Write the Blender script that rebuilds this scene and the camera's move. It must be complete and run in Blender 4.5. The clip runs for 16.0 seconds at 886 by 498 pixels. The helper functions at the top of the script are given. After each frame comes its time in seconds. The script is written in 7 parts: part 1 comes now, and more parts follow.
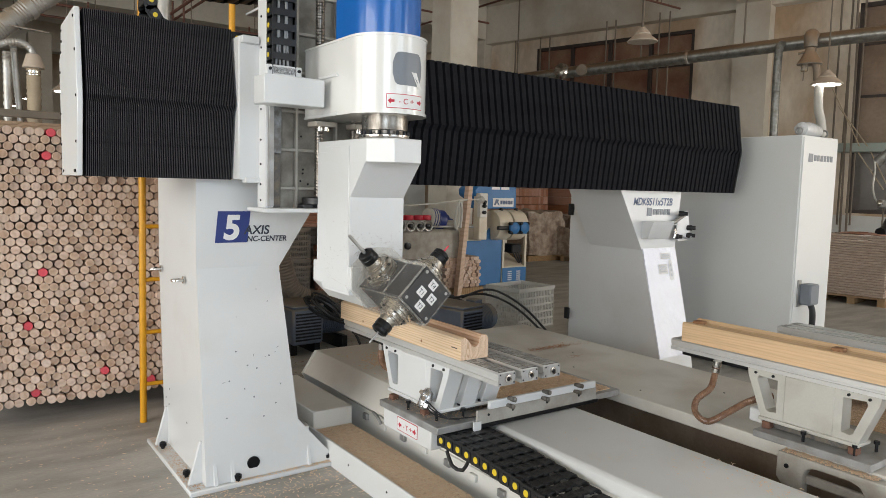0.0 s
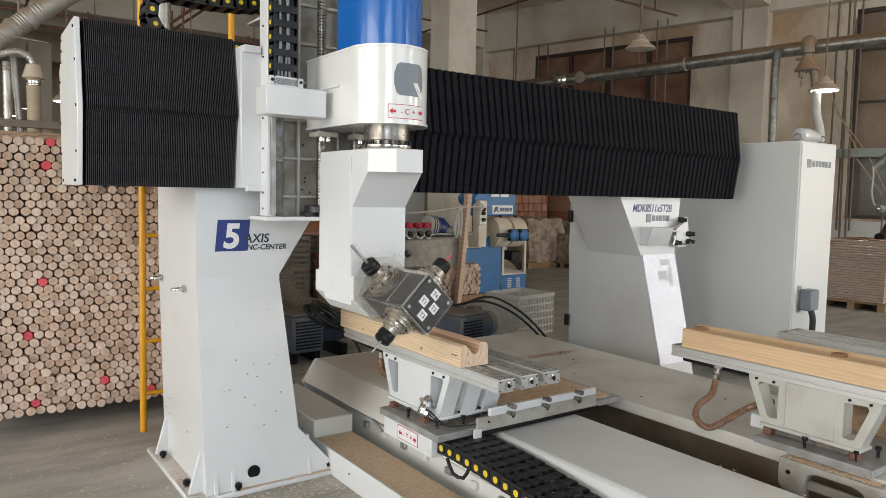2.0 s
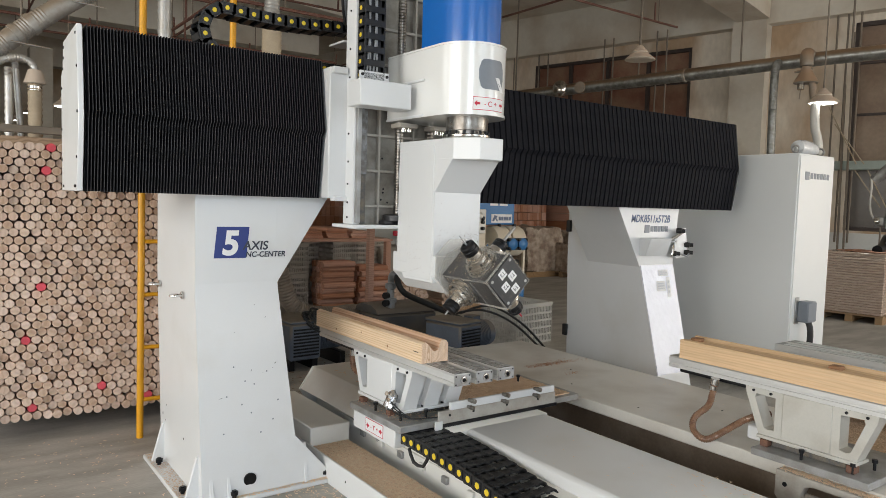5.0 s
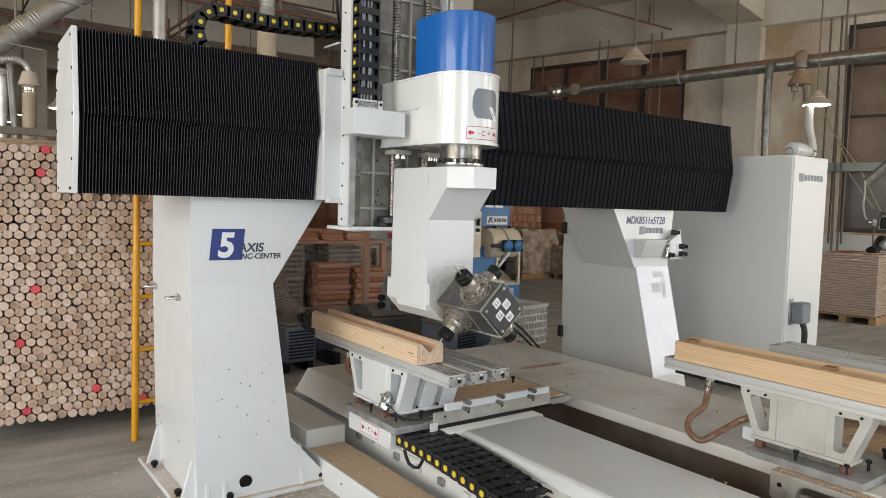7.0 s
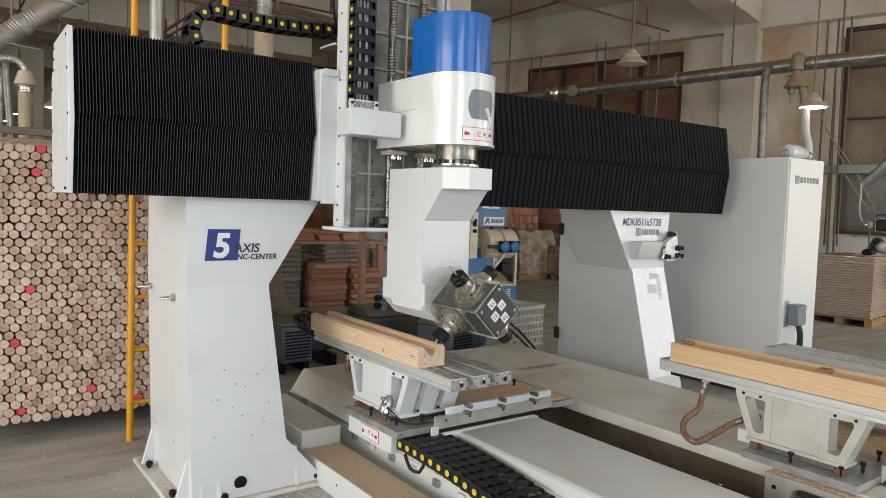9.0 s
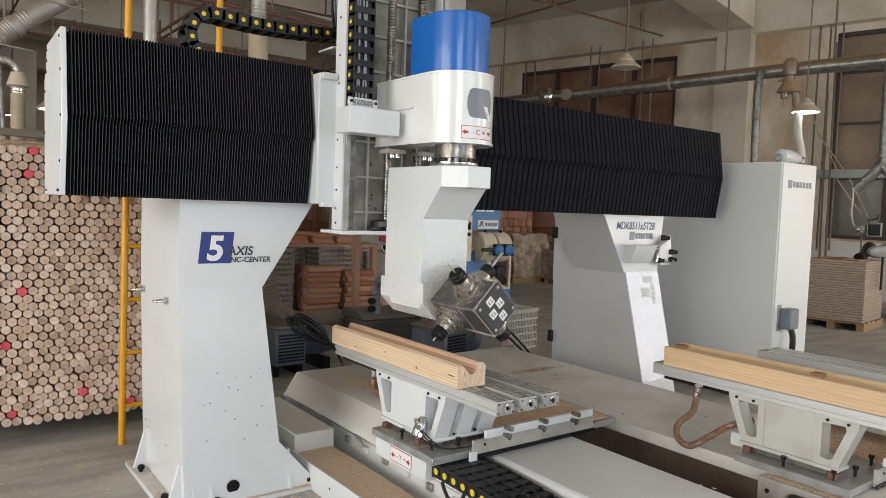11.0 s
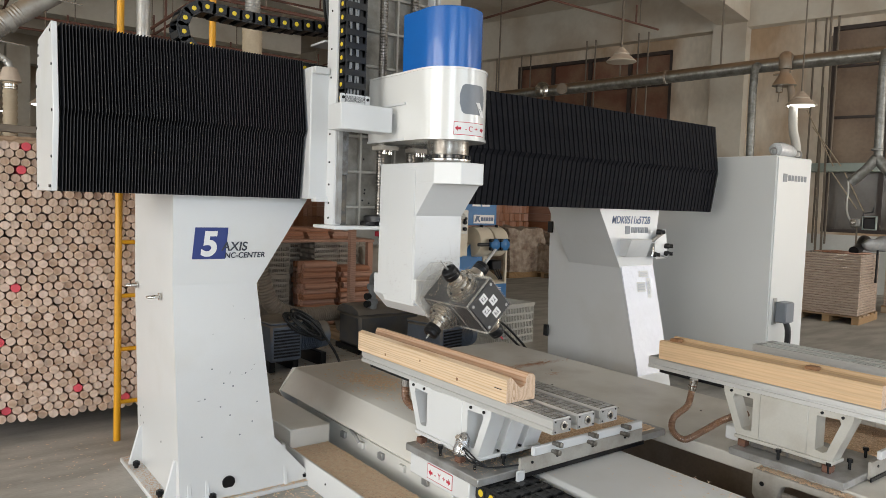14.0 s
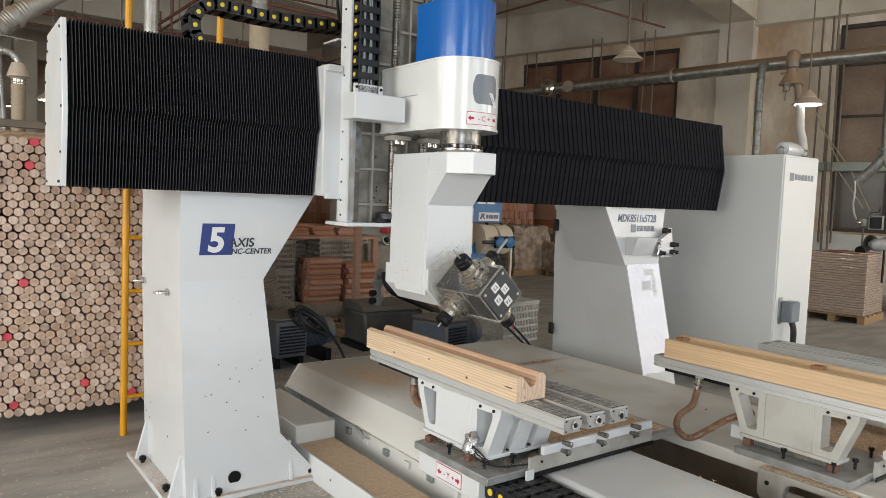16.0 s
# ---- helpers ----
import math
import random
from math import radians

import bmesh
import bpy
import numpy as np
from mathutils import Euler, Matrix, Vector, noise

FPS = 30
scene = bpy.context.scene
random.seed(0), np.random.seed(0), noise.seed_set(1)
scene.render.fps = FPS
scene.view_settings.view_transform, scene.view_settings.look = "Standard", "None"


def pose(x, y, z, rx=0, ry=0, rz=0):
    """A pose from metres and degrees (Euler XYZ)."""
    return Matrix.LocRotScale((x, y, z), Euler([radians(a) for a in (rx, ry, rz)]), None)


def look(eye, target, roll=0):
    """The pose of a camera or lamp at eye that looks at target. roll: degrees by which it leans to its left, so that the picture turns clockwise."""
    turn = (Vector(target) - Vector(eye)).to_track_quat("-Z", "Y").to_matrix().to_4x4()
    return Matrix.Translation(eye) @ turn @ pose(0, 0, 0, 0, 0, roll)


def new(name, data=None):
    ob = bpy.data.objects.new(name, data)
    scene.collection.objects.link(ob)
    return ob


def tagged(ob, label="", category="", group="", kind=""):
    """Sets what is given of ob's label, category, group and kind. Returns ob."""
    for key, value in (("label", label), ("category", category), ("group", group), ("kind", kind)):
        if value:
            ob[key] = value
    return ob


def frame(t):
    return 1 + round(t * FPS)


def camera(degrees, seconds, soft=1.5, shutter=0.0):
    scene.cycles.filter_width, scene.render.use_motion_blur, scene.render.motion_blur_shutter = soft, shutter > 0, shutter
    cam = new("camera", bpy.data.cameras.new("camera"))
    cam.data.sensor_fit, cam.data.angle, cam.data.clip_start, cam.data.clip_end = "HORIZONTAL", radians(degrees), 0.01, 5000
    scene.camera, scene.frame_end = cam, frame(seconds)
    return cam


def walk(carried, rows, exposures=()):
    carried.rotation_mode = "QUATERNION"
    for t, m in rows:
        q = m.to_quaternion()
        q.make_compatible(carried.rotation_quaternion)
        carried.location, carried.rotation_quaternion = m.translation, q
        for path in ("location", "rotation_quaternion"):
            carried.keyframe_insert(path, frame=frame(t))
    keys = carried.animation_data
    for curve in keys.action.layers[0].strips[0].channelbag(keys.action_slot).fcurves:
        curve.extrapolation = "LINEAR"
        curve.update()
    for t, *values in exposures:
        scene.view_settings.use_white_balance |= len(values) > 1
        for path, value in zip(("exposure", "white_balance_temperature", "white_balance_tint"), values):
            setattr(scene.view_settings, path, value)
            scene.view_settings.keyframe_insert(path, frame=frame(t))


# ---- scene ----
cam = camera(64.2, 16.0, soft=0.5)
PATH = [
    (0, (-0.006, 0.017, 1.593), (1.152, 1.637, 1.416), 1.5),
    (0.5, (-0.009, 0.023, 1.59), (1.149, 1.645, 1.417), 1.6),
    (1, (-0.009, 0.02, 1.595), (1.146, 1.644, 1.425), 1.5),
    (1.5, (-0.011, 0.022, 1.594), (1.146, 1.645, 1.432), 1.3),
    (2, (-0.008, 0.015, 1.593), (1.152, 1.637, 1.437), 1.2),
    (2.5, (-0.01, 0.014, 1.593), (1.152, 1.635, 1.442), 1.4),
    (3, (-0.011, 0.012, 1.595), (1.153, 1.633, 1.449), 1.7),
    (3.5, (-0.011, 0.01, 1.599), (1.151, 1.632, 1.458), 1.9),
    (4, (-0.012, 0.012, 1.6), (1.148, 1.635, 1.461), 1.9),
    (6.5, (-0.012, 0.002, 1.596), (1.158, 1.62, 1.469), 1.5),
    (7, (-0.016, 0.006, 1.599), (1.158, 1.62, 1.471), 1.7),
    (7.5, (-0.015, 0.004, 1.599), (1.161, 1.616, 1.472), 1.7),
    (8, (-0.015, 0.005, 1.601), (1.165, 1.616, 1.475), 1.6),
    (8.5, (-0.01, 0.004, 1.6), (1.171, 1.613, 1.475), 1.7),
    (9, (-0.01, 0.003, 1.602), (1.17, 1.612, 1.476), 1.9),
    (11.5, (-0.009, 0.006, 1.604), (1.189, 1.603, 1.488), 2.0),
    (12, (-0.006, 0.006, 1.602), (1.196, 1.599, 1.485), 1.8),
    (12.5, (-0.003, 0.003, 1.602), (1.202, 1.595, 1.483), 1.6),
    (13, (-0.001, 0.004, 1.603), (1.205, 1.594, 1.481), 1.6),
    (13.5, (0.0, 0.001, 1.603), (1.204, 1.593, 1.477), 1.9),
    (14, (0.002, 0.007, 1.603), (1.204, 1.6, 1.472), 1.9),
    (14.5, (0.001, 0.008, 1.603), (1.201, 1.601, 1.467), 1.8),
    (15, (-0.003, 0.009, 1.599), (1.197, 1.603, 1.463), 1.9),
    (15.5, (-0.007, 0.008, 1.602), (1.189, 1.605, 1.464), 2.1),
    (16, (-0.009, 0.008, 1.603), (1.183, 1.608, 1.464), 2.2),
]
walk(cam, [(t, look(eye, target, roll)) for t, eye, target, roll in PATH])

# ---- light ----
world = bpy.data.worlds.new("world")
scene.world = world
world.use_nodes = True
sky = world.node_tree.nodes.new("ShaderNodeTexSky")
sky.sky_type, sky.sun_disc = "NISHITA", False
sky.sun_elevation, sky.sun_rotation = radians(40), radians(200)
world.node_tree.links.new(sky.outputs[0], world.node_tree.nodes["Background"].inputs[0])
world.node_tree.nodes["Background"].inputs[1].default_value = 0.1


def window_light(name, eye, target, w, h, watts, colour):
    """Sky light that comes in through one opening of the hall."""
    data = bpy.data.lights.new(name, "AREA")
    data.shape, data.size, data.size_y, data.energy, data.color = "RECTANGLE", w, h, watts, colour
    new(name, data).matrix_world = look(eye, target)


window_light("daylight_south_1", (-3.0, -5.8, 2.6), (-2.6, 0, 2.0), 3.4, 4.4, 272, (0.73, 0.86, 1.0))
window_light("daylight_south_2", (3.0, -5.8, 2.6), (3.0, 0, 2.0), 3.4, 4.4, 85, (0.73, 0.86, 1.0))
window_light("daylight_south_3", (9.0, -5.8, 2.6), (9.0, 0, 2.0), 3.4, 4.4, 220, (0.95, 0.95, 0.94))
window_light("daylight_south_4", (16.4, -5.8, 2.6), (15.4, 0, 2.0), 3.4, 4.4, 540, (1.0, 0.96, 0.90))
window_light("daylight_west_1", (-7.8, 1.0, 2.45), (0, 1.0, 2.0), 7.0, 4.4, 600, (1.0, 0.985, 0.94))
window_light("daylight_west_2", (-7.8, 7.5, 3.0), (0, 7.5, 2.2), 4.0, 3.4, 105, (1.0, 0.98, 0.91))
window_light("daylight_west_3", (-7.8, 14.5, 3.0), (0, 14.5, 2.2), 4.0, 3.4, 85, (1.0, 0.98, 0.91))

# ---- materials ----


def mat(name, colour, rough=0.5, metal=0.0, vary=0.12, scale=6.0, grain=60.0, bump=0.1, second=None, amount=0.5, coat=0.0, stretch=(1, 1, 1), island=False, depth=0.004, dust=None, spec=0.5):
    """A surface with broad stains or a second colour, fine grain in colour, gloss and relief."""
    m = bpy.data.materials.new(name)
    m.use_nodes = True
    nt = m.node_tree
    n, link = nt.nodes, nt.links.new
    b = n["Principled BSDF"]
    b.inputs["Metallic"].default_value = metal
    b.inputs["Specular IOR Level"].default_value = spec
    b.inputs["Coat Weight"].default_value = coat
    tc, mp = n.new("ShaderNodeTexCoord"), n.new("ShaderNodeMapping")
    mp.inputs["Scale"].default_value = stretch
    link(tc.outputs["Object"], mp.inputs[0])
    big, fine = n.new("ShaderNodeTexNoise"), n.new("ShaderNodeTexNoise")
    big.inputs["Scale"].default_value, big.inputs["Detail"].default_value = scale, 6
    fine.inputs["Scale"].default_value, fine.inputs["Detail"].default_value = grain, 4
    link(mp.outputs[0], big.inputs[0]), link(mp.outputs[0], fine.inputs[0])
    ramp = n.new("ShaderNodeMapRange")
    ramp.inputs[1].default_value, ramp.inputs[2].default_value = 1 - amount - 0.12, 1 - amount + 0.12
    link(big.outputs[0], ramp.inputs[0])
    mix = n.new("ShaderNodeMix")
    mix.data_type = "RGBA"
    second = second or tuple(c * (1 - vary) for c in colour)
    mix.inputs[6].default_value, mix.inputs[7].default_value = (*colour, 1), (*second, 1)
    link(ramp.outputs[0], mix.inputs[0])
    hsv = n.new("ShaderNodeHueSaturation")
    link(mix.outputs[2], hsv.inputs["Color"])
    val = n.new("ShaderNodeMapRange")
    val.inputs[3].default_value, val.inputs[4].default_value = 1 - vary, 1 + vary
    if island:
        oi, add = n.new("ShaderNodeObjectInfo"), n.new("ShaderNodeMath")
        link(oi.outputs["Random"], add.inputs[0]), link(fine.outputs[0], add.inputs[1])
        half = n.new("ShaderNodeMath")
        half.operation = "MULTIPLY"
        half.inputs[1].default_value = 0.5
        link(add.outputs[0], half.inputs[0]), link(half.outputs[0], val.inputs[0])
    else:
        link(fine.outputs[0], val.inputs[0])
    link(val.outputs[0], hsv.inputs["Value"])
    out = hsv.outputs[0]
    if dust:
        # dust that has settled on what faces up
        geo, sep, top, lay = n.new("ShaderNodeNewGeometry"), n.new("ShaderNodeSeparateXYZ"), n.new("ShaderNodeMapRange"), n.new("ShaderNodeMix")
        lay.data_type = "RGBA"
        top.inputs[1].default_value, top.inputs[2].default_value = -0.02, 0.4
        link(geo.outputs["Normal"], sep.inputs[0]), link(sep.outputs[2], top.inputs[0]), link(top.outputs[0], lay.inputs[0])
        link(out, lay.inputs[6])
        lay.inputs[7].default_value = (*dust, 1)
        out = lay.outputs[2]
    link(out, b.inputs["Base Color"])
    rr = n.new("ShaderNodeMapRange")
    rr.inputs[3].default_value, rr.inputs[4].default_value = max(0.02, rough - 0.1), min(1, rough + 0.12)
    link(big.outputs[0], rr.inputs[0]), link(rr.outputs[0], b.inputs["Roughness"])
    if bump:
        bp = n.new("ShaderNodeBump")
        bp.inputs["Strength"].default_value, bp.inputs["Distance"].default_value = bump, depth
        link(fine.outputs[0], bp.inputs["Height"]), link(bp.outputs[0], b.inputs["Normal"])
    return m


def wood(name, light, dark, rings=14.0, turn=(0, 0, 0), rough=0.55, spread=7.0, island=False):
    """Sawn timber: growth bands along the local y axis, fine fibres, knots by warping."""
    m = bpy.data.materials.new(name)
    m.use_nodes = True
    nt = m.node_tree
    n, link = nt.nodes, nt.links.new
    b = n["Principled BSDF"]
    tc, mp = n.new("ShaderNodeTexCoord"), n.new("ShaderNodeMapping")
    mp.inputs["Scale"].default_value = (1, 0.06, 1)
    mp.inputs["Rotation"].default_value = [radians(a) for a in turn]
    link(tc.outputs["Object"], mp.inputs[0])
    warp = n.new("ShaderNodeTexNoise")
    warp.inputs["Scale"].default_value = 6.0
    link(mp.outputs[0], warp.inputs[0])
    mixv = n.new("ShaderNodeMix")
    mixv.data_type = "VECTOR"
    mixv.inputs[0].default_value = 0.06
    link(mp.outputs[0], mixv.inputs[4]), link(warp.outputs["Color"], mixv.inputs[5])
    wave = n.new("ShaderNodeTexWave")
    wave.wave_type, wave.rings_direction = "RINGS", "Y"
    wave.inputs["Scale"].default_value, wave.inputs["Distortion"].default_value, wave.inputs["Detail"].default_value = rings, spread, 3
    link(mixv.outputs[1], wave.inputs[0])
    fib = n.new("ShaderNodeTexNoise")
    fib.inputs["Scale"].default_value, fib.inputs["Detail"].default_value = 180, 4
    link(mp.outputs[0], fib.inputs[0])
    mix = n.new("ShaderNodeMix")
    mix.data_type = "RGBA"
    mix.inputs[6].default_value, mix.inputs[7].default_value = (*light, 1), (*dark, 1)
    power = n.new("ShaderNodeMath")
    power.operation = "POWER"
    power.inputs[1].default_value = 2.4
    link(wave.outputs["Fac"], power.inputs[0]), link(power.outputs[0], mix.inputs[0])
    hsv, val = n.new("ShaderNodeHueSaturation"), n.new("ShaderNodeMapRange")
    val.inputs[3].default_value, val.inputs[4].default_value = 0.82, 1.16
    if island:
        oi = n.new("ShaderNodeNewGeometry" if island == "joined" else "ShaderNodeObjectInfo")
        each = oi.outputs["Random Per Island" if island == "joined" else "Random"]
        link(each, val.inputs[0])
        val.inputs[3].default_value, val.inputs[4].default_value = 0.78, 1.15
        sat = n.new("ShaderNodeMapRange")
        sat.inputs[3].default_value, sat.inputs[4].default_value = 1.2, 0.8
        link(each, sat.inputs[0]), link(sat.outputs[0], hsv.inputs["Saturation"])
    else:
        broad, both = n.new("ShaderNodeTexNoise"), n.new("ShaderNodeMix")
        broad.inputs["Scale"].default_value, broad.inputs["Detail"].default_value = 22, 3
        both.inputs[0].default_value = 0.55
        link(mp.outputs[0], broad.inputs[0])
        link(fib.outputs[0], both.inputs[2]), link(broad.outputs[0], both.inputs[3]), link(both.outputs[0], val.inputs[0])
        val.inputs[1].default_value, val.inputs[2].default_value = 0.25, 0.75
    link(mix.outputs[2], hsv.inputs["Color"]), link(val.outputs[0], hsv.inputs["Value"])
    link(hsv.outputs[0], b.inputs["Base Color"])
    b.inputs["Roughness"].default_value = rough
    bp = n.new("ShaderNodeBump")
    bp.inputs["Strength"].default_value, bp.inputs["Distance"].default_value = 0.25, 0.002
    link(fib.outputs[0], bp.inputs["Height"]), link(bp.outputs[0], b.inputs["Normal"])
    return m


def glow(name, colour, strength):
    m = bpy.data.materials.new(name)
    m.use_nodes = True
    b = m.node_tree.nodes["Principled BSDF"]
    b.inputs["Emission Color"].default_value, b.inputs["Emission Strength"].default_value = (*colour, 1), strength
    return m


def glass(name, colour, rough=0.05, alpha=1.0):
    m = bpy.data.materials.new(name)
    m.use_nodes = True
    b = m.node_tree.nodes["Principled BSDF"]
    b.inputs["Base Color"].default_value, b.inputs["Roughness"].default_value = (*colour, 1), rough
    b.inputs["Transmission Weight"].default_value = 1.0
    b.inputs["IOR"].default_value = 1.2
    return m


WHITE = mat("machine_enamel", (0.70, 0.71, 0.715), 0.34, vary=0.03, scale=2.5, grain=240, bump=0.05, second=(0.655, 0.655, 0.64), amount=0.35, coat=0.15)
# darker copy of the machine enamel: the resting table's shade as colour
SHADEDWHITE = mat("shaded_white_enamel", (0.53, 0.515, 0.47), 0.4, vary=0.06, scale=5, grain=120, bump=0.06, second=(0.44, 0.415, 0.365), amount=0.4, coat=0.1)
# dusty sheet metal, darkened: the second bed's shade is in the colour
SHADEDSHEET = mat("shaded_dusty_sheet_metal", (0.67, 0.645, 0.59), 0.45, vary=0.06, scale=2.5, grain=120, bump=0.06, second=(0.54, 0.50, 0.44), amount=0.45, coat=0.1)
SHEET = mat("painted_sheet_metal", (0.76, 0.745, 0.70), 0.38, vary=0.04, scale=2.0, grain=180, bump=0.04, second=(0.66, 0.62, 0.55), amount=0.35, coat=0.1)
GLOSS = mat("gloss_enamel", (0.78, 0.78, 0.76), 0.16, vary=0.02, scale=3, grain=200, bump=0.02, coat=0.5)
# white gloss paint; its blue is window reflection put into the base colour
FRONT = mat("gloss_enamel_with_window_sheen", (0.54, 0.57, 0.67), 0.3, vary=0.06, scale=5, grain=9, bump=0.5, coat=0.3, depth=0.015)
CABINET = mat("cabinet_enamel", (0.74, 0.75, 0.74), 0.33, vary=0.02, scale=1.5, grain=300, bump=0.04, coat=0.1)
BLACKPLEAT = mat("bellows_fabric", (0.0115, 0.0115, 0.0145), 0.7, vary=0.35, scale=18, grain=90, bump=0.3, second=(0.015, 0.015, 0.018), spec=0.07)
# lighter grey strip along the outer edge of each narrow pleat
PLEATEDGE = mat("pale_pleat_edge", (0.046, 0.046, 0.049), 0.6, vary=0.3, scale=30, grain=60, bump=0.1, second=(0.026, 0.026, 0.028), amount=0.4, spec=0.25)
BLUE = mat("blue_enamel", (0.012, 0.13, 0.47), 0.22, vary=0.06, scale=4, grain=150, bump=0.02, coat=0.4)
BLUE2 = mat("blue_machine_enamel", (0.03, 0.17, 0.42), 0.4, vary=0.12, scale=5, grain=60, bump=0.05)
NAVY = mat("navy_decal", (0.014, 0.035, 0.20), 0.4, vary=0.05, scale=9, bump=0)
DECALWHITE = mat("white_decal", (0.8, 0.8, 0.8), 0.45, vary=0.03, bump=0)
DECALGREY = mat("grey_decal", (0.19, 0.21, 0.24), 0.35, vary=0.04, bump=0)
INK = mat("dark_ink", (0.035, 0.04, 0.06), 0.5, vary=0.1, bump=0)
PALEINK = mat("pale_grey_print", (0.48, 0.50, 0.54), 0.5, vary=0.1, bump=0)
INKBLUE = mat("blue_grey_ink", (0.12, 0.16, 0.27), 0.5, vary=0.1, bump=0)
RED = mat("red_paint", (0.55, 0.02, 0.05), 0.5, vary=0.1, bump=0)
PINK = mat("pink_marked_end", (0.72, 0.09, 0.12), 0.7, vary=0.15, grain=90)
STEEL = mat("ground_steel", (0.46, 0.465, 0.47), 0.4, 0.6, vary=0.12, scale=9, grain=160, bump=0.08, second=(0.34, 0.33, 0.31))
CHROME = mat("polished_steel", (0.62, 0.60, 0.57), 0.16, 1.0, vary=0.06, scale=20, grain=120, bump=0.04)
ALU = mat("extruded_aluminium", (0.66, 0.66, 0.65), 0.42, 0.5, vary=0.08, scale=6, grain=200, bump=0.08, stretch=(1, 0.1, 1), second=(0.56, 0.55, 0.53))
ALUDARK = mat("worn_slotted_aluminium", (0.30, 0.31, 0.32), 0.45, 0.7, vary=0.25, scale=30, grain=160, bump=0.3, second=(0.17, 0.16, 0.15))
SPINDLE = mat("dull_polished_spindle", (0.50, 0.46, 0.40), 0.27, 0.9, vary=0.15, scale=14, grain=90, bump=0.06, second=(0.36, 0.32, 0.27))
CAST = mat("dark_cast_block", (0.038, 0.038, 0.04), 0.42, 0.2, vary=0.3, scale=30, grain=200, bump=0.15, second=(0.085, 0.078, 0.07), amount=0.3)
NUT = mat("black_oxide_steel", (0.02, 0.02, 0.022), 0.35, 0.6, vary=0.2, grain=150)
BLACK = mat("black_plastic", (0.017, 0.017, 0.018), 0.45, vary=0.2, scale=20, grain=120, bump=0.1)
YELLOW = mat("yellow_enamel", (0.72, 0.34, 0.012), 0.35, vary=0.08, scale=8, grain=90, bump=0.05)
YDOT = mat("yellow_plastic", (0.78, 0.58, 0.03), 0.4, vary=0.05, bump=0)
CABLE = mat("grey_cable", (0.30, 0.31, 0.32), 0.5, vary=0.2, grain=60)
HOSE = mat("brown_ribbed_hose", (0.27, 0.155, 0.095), 0.28, vary=0.2, scale=30, grain=120, bump=0.1, second=(0.17, 0.085, 0.05), coat=0.4)
SILVERDUCT = mat("bright_spiral_duct", (0.48, 0.48, 0.47), 0.35, 0.6, vary=0.1, scale=12, grain=60, bump=0.1, second=(0.42, 0.40, 0.37))
BROWNDUCT = mat("dusty_fabric_hose", (0.25, 0.20, 0.155), 0.8, vary=0.15, scale=10, grain=60, bump=0.2)
TAPE = mat("kraft_wrapped_duct", (0.42, 0.34, 0.24), 0.65, vary=0.12, scale=8, grain=60, bump=0.2)
PIPESHINE = mat("dusted_bright_spiral_duct", (0.34, 0.345, 0.33), 0.34, 0.75, vary=0.25, scale=9, grain=30, bump=0.3, second=(0.22, 0.215, 0.195), dust=(0.36, 0.25, 0.165))
GREYDUCT = mat("dull_grey_ribbed_duct", (0.30, 0.305, 0.295), 0.42, 0.55, vary=0.2, scale=14, grain=50, bump=0.2, second=(0.21, 0.205, 0.19))
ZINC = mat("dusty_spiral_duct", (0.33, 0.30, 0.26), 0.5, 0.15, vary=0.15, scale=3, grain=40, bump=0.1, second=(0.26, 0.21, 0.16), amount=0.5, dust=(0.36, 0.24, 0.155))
DUSTYDUCT = mat("dull_spiral_duct", (0.40, 0.39, 0.37), 0.5, 0.4, vary=0.12, scale=8, grain=40, bump=0.1, second=(0.31, 0.29, 0.26), dust=(0.30, 0.24, 0.18))
# darkened grey-brown: shade inside the slide frame put into the colour
INSIDE = mat("shaded_slide_back", (0.30, 0.285, 0.25), 0.55, vary=0.15, scale=9, grain=90, second=(0.17, 0.15, 0.125))
THREAD = mat("oiled_screw_steel", (0.30, 0.285, 0.26), 0.3, 0.85, vary=0.15, scale=20, grain=120, second=(0.18, 0.16, 0.14))
PALEPAD = mat("pale_rail_pads", (0.62, 0.645, 0.63), 0.4, 0.35, vary=0.1, scale=12, grain=120, bump=0.1, second=(0.52, 0.545, 0.535))
PALEGROOVE = mat("pale_rail_grooves", (0.33, 0.345, 0.335), 0.5, 0.3, vary=0.15, scale=20, grain=120)
RUST = mat("rusty_iron_block", (0.17, 0.08, 0.05), 0.75, vary=0.25, scale=40, grain=160, bump=0.3, second=(0.15, 0.075, 0.05))
PADLIGHT = mat("milled_rail_pads", (0.50, 0.50, 0.49), 0.45, 0.4, vary=0.2, scale=25, grain=160, bump=0.2, second=(0.33, 0.32, 0.30))
GROOVE = mat("dirty_rail_grooves", (0.12, 0.115, 0.11), 0.6, 0.2, vary=0.3, scale=30, grain=160, second=(0.20, 0.17, 0.13))
CHARCOAL = mat("dusty_charcoal_paint", (0.07, 0.074, 0.082), 0.5, vary=0.2, scale=8, grain=60, second=(0.105, 0.095, 0.085), dust=(0.16, 0.135, 0.11))
GUTTER = mat("brown_dusty_gutter", (0.34, 0.27, 0.205), 0.8, vary=0.18, scale=4, grain=60, bump=0.2, second=(0.24, 0.18, 0.13))
CASTGREY = mat("dusty_grey_casting", (0.42, 0.395, 0.35), 0.5, vary=0.1, scale=10, grain=90, second=(0.33, 0.295, 0.25))
DULL = mat("dull_primer", (0.42, 0.40, 0.36), 0.6, vary=0.1, scale=8, grain=90, second=(0.33, 0.30, 0.26))
PINE = wood("pine_timber", (0.76, 0.58, 0.40), (0.63, 0.43, 0.25), 30, (0, 0, 0), 0.5, 5.0)
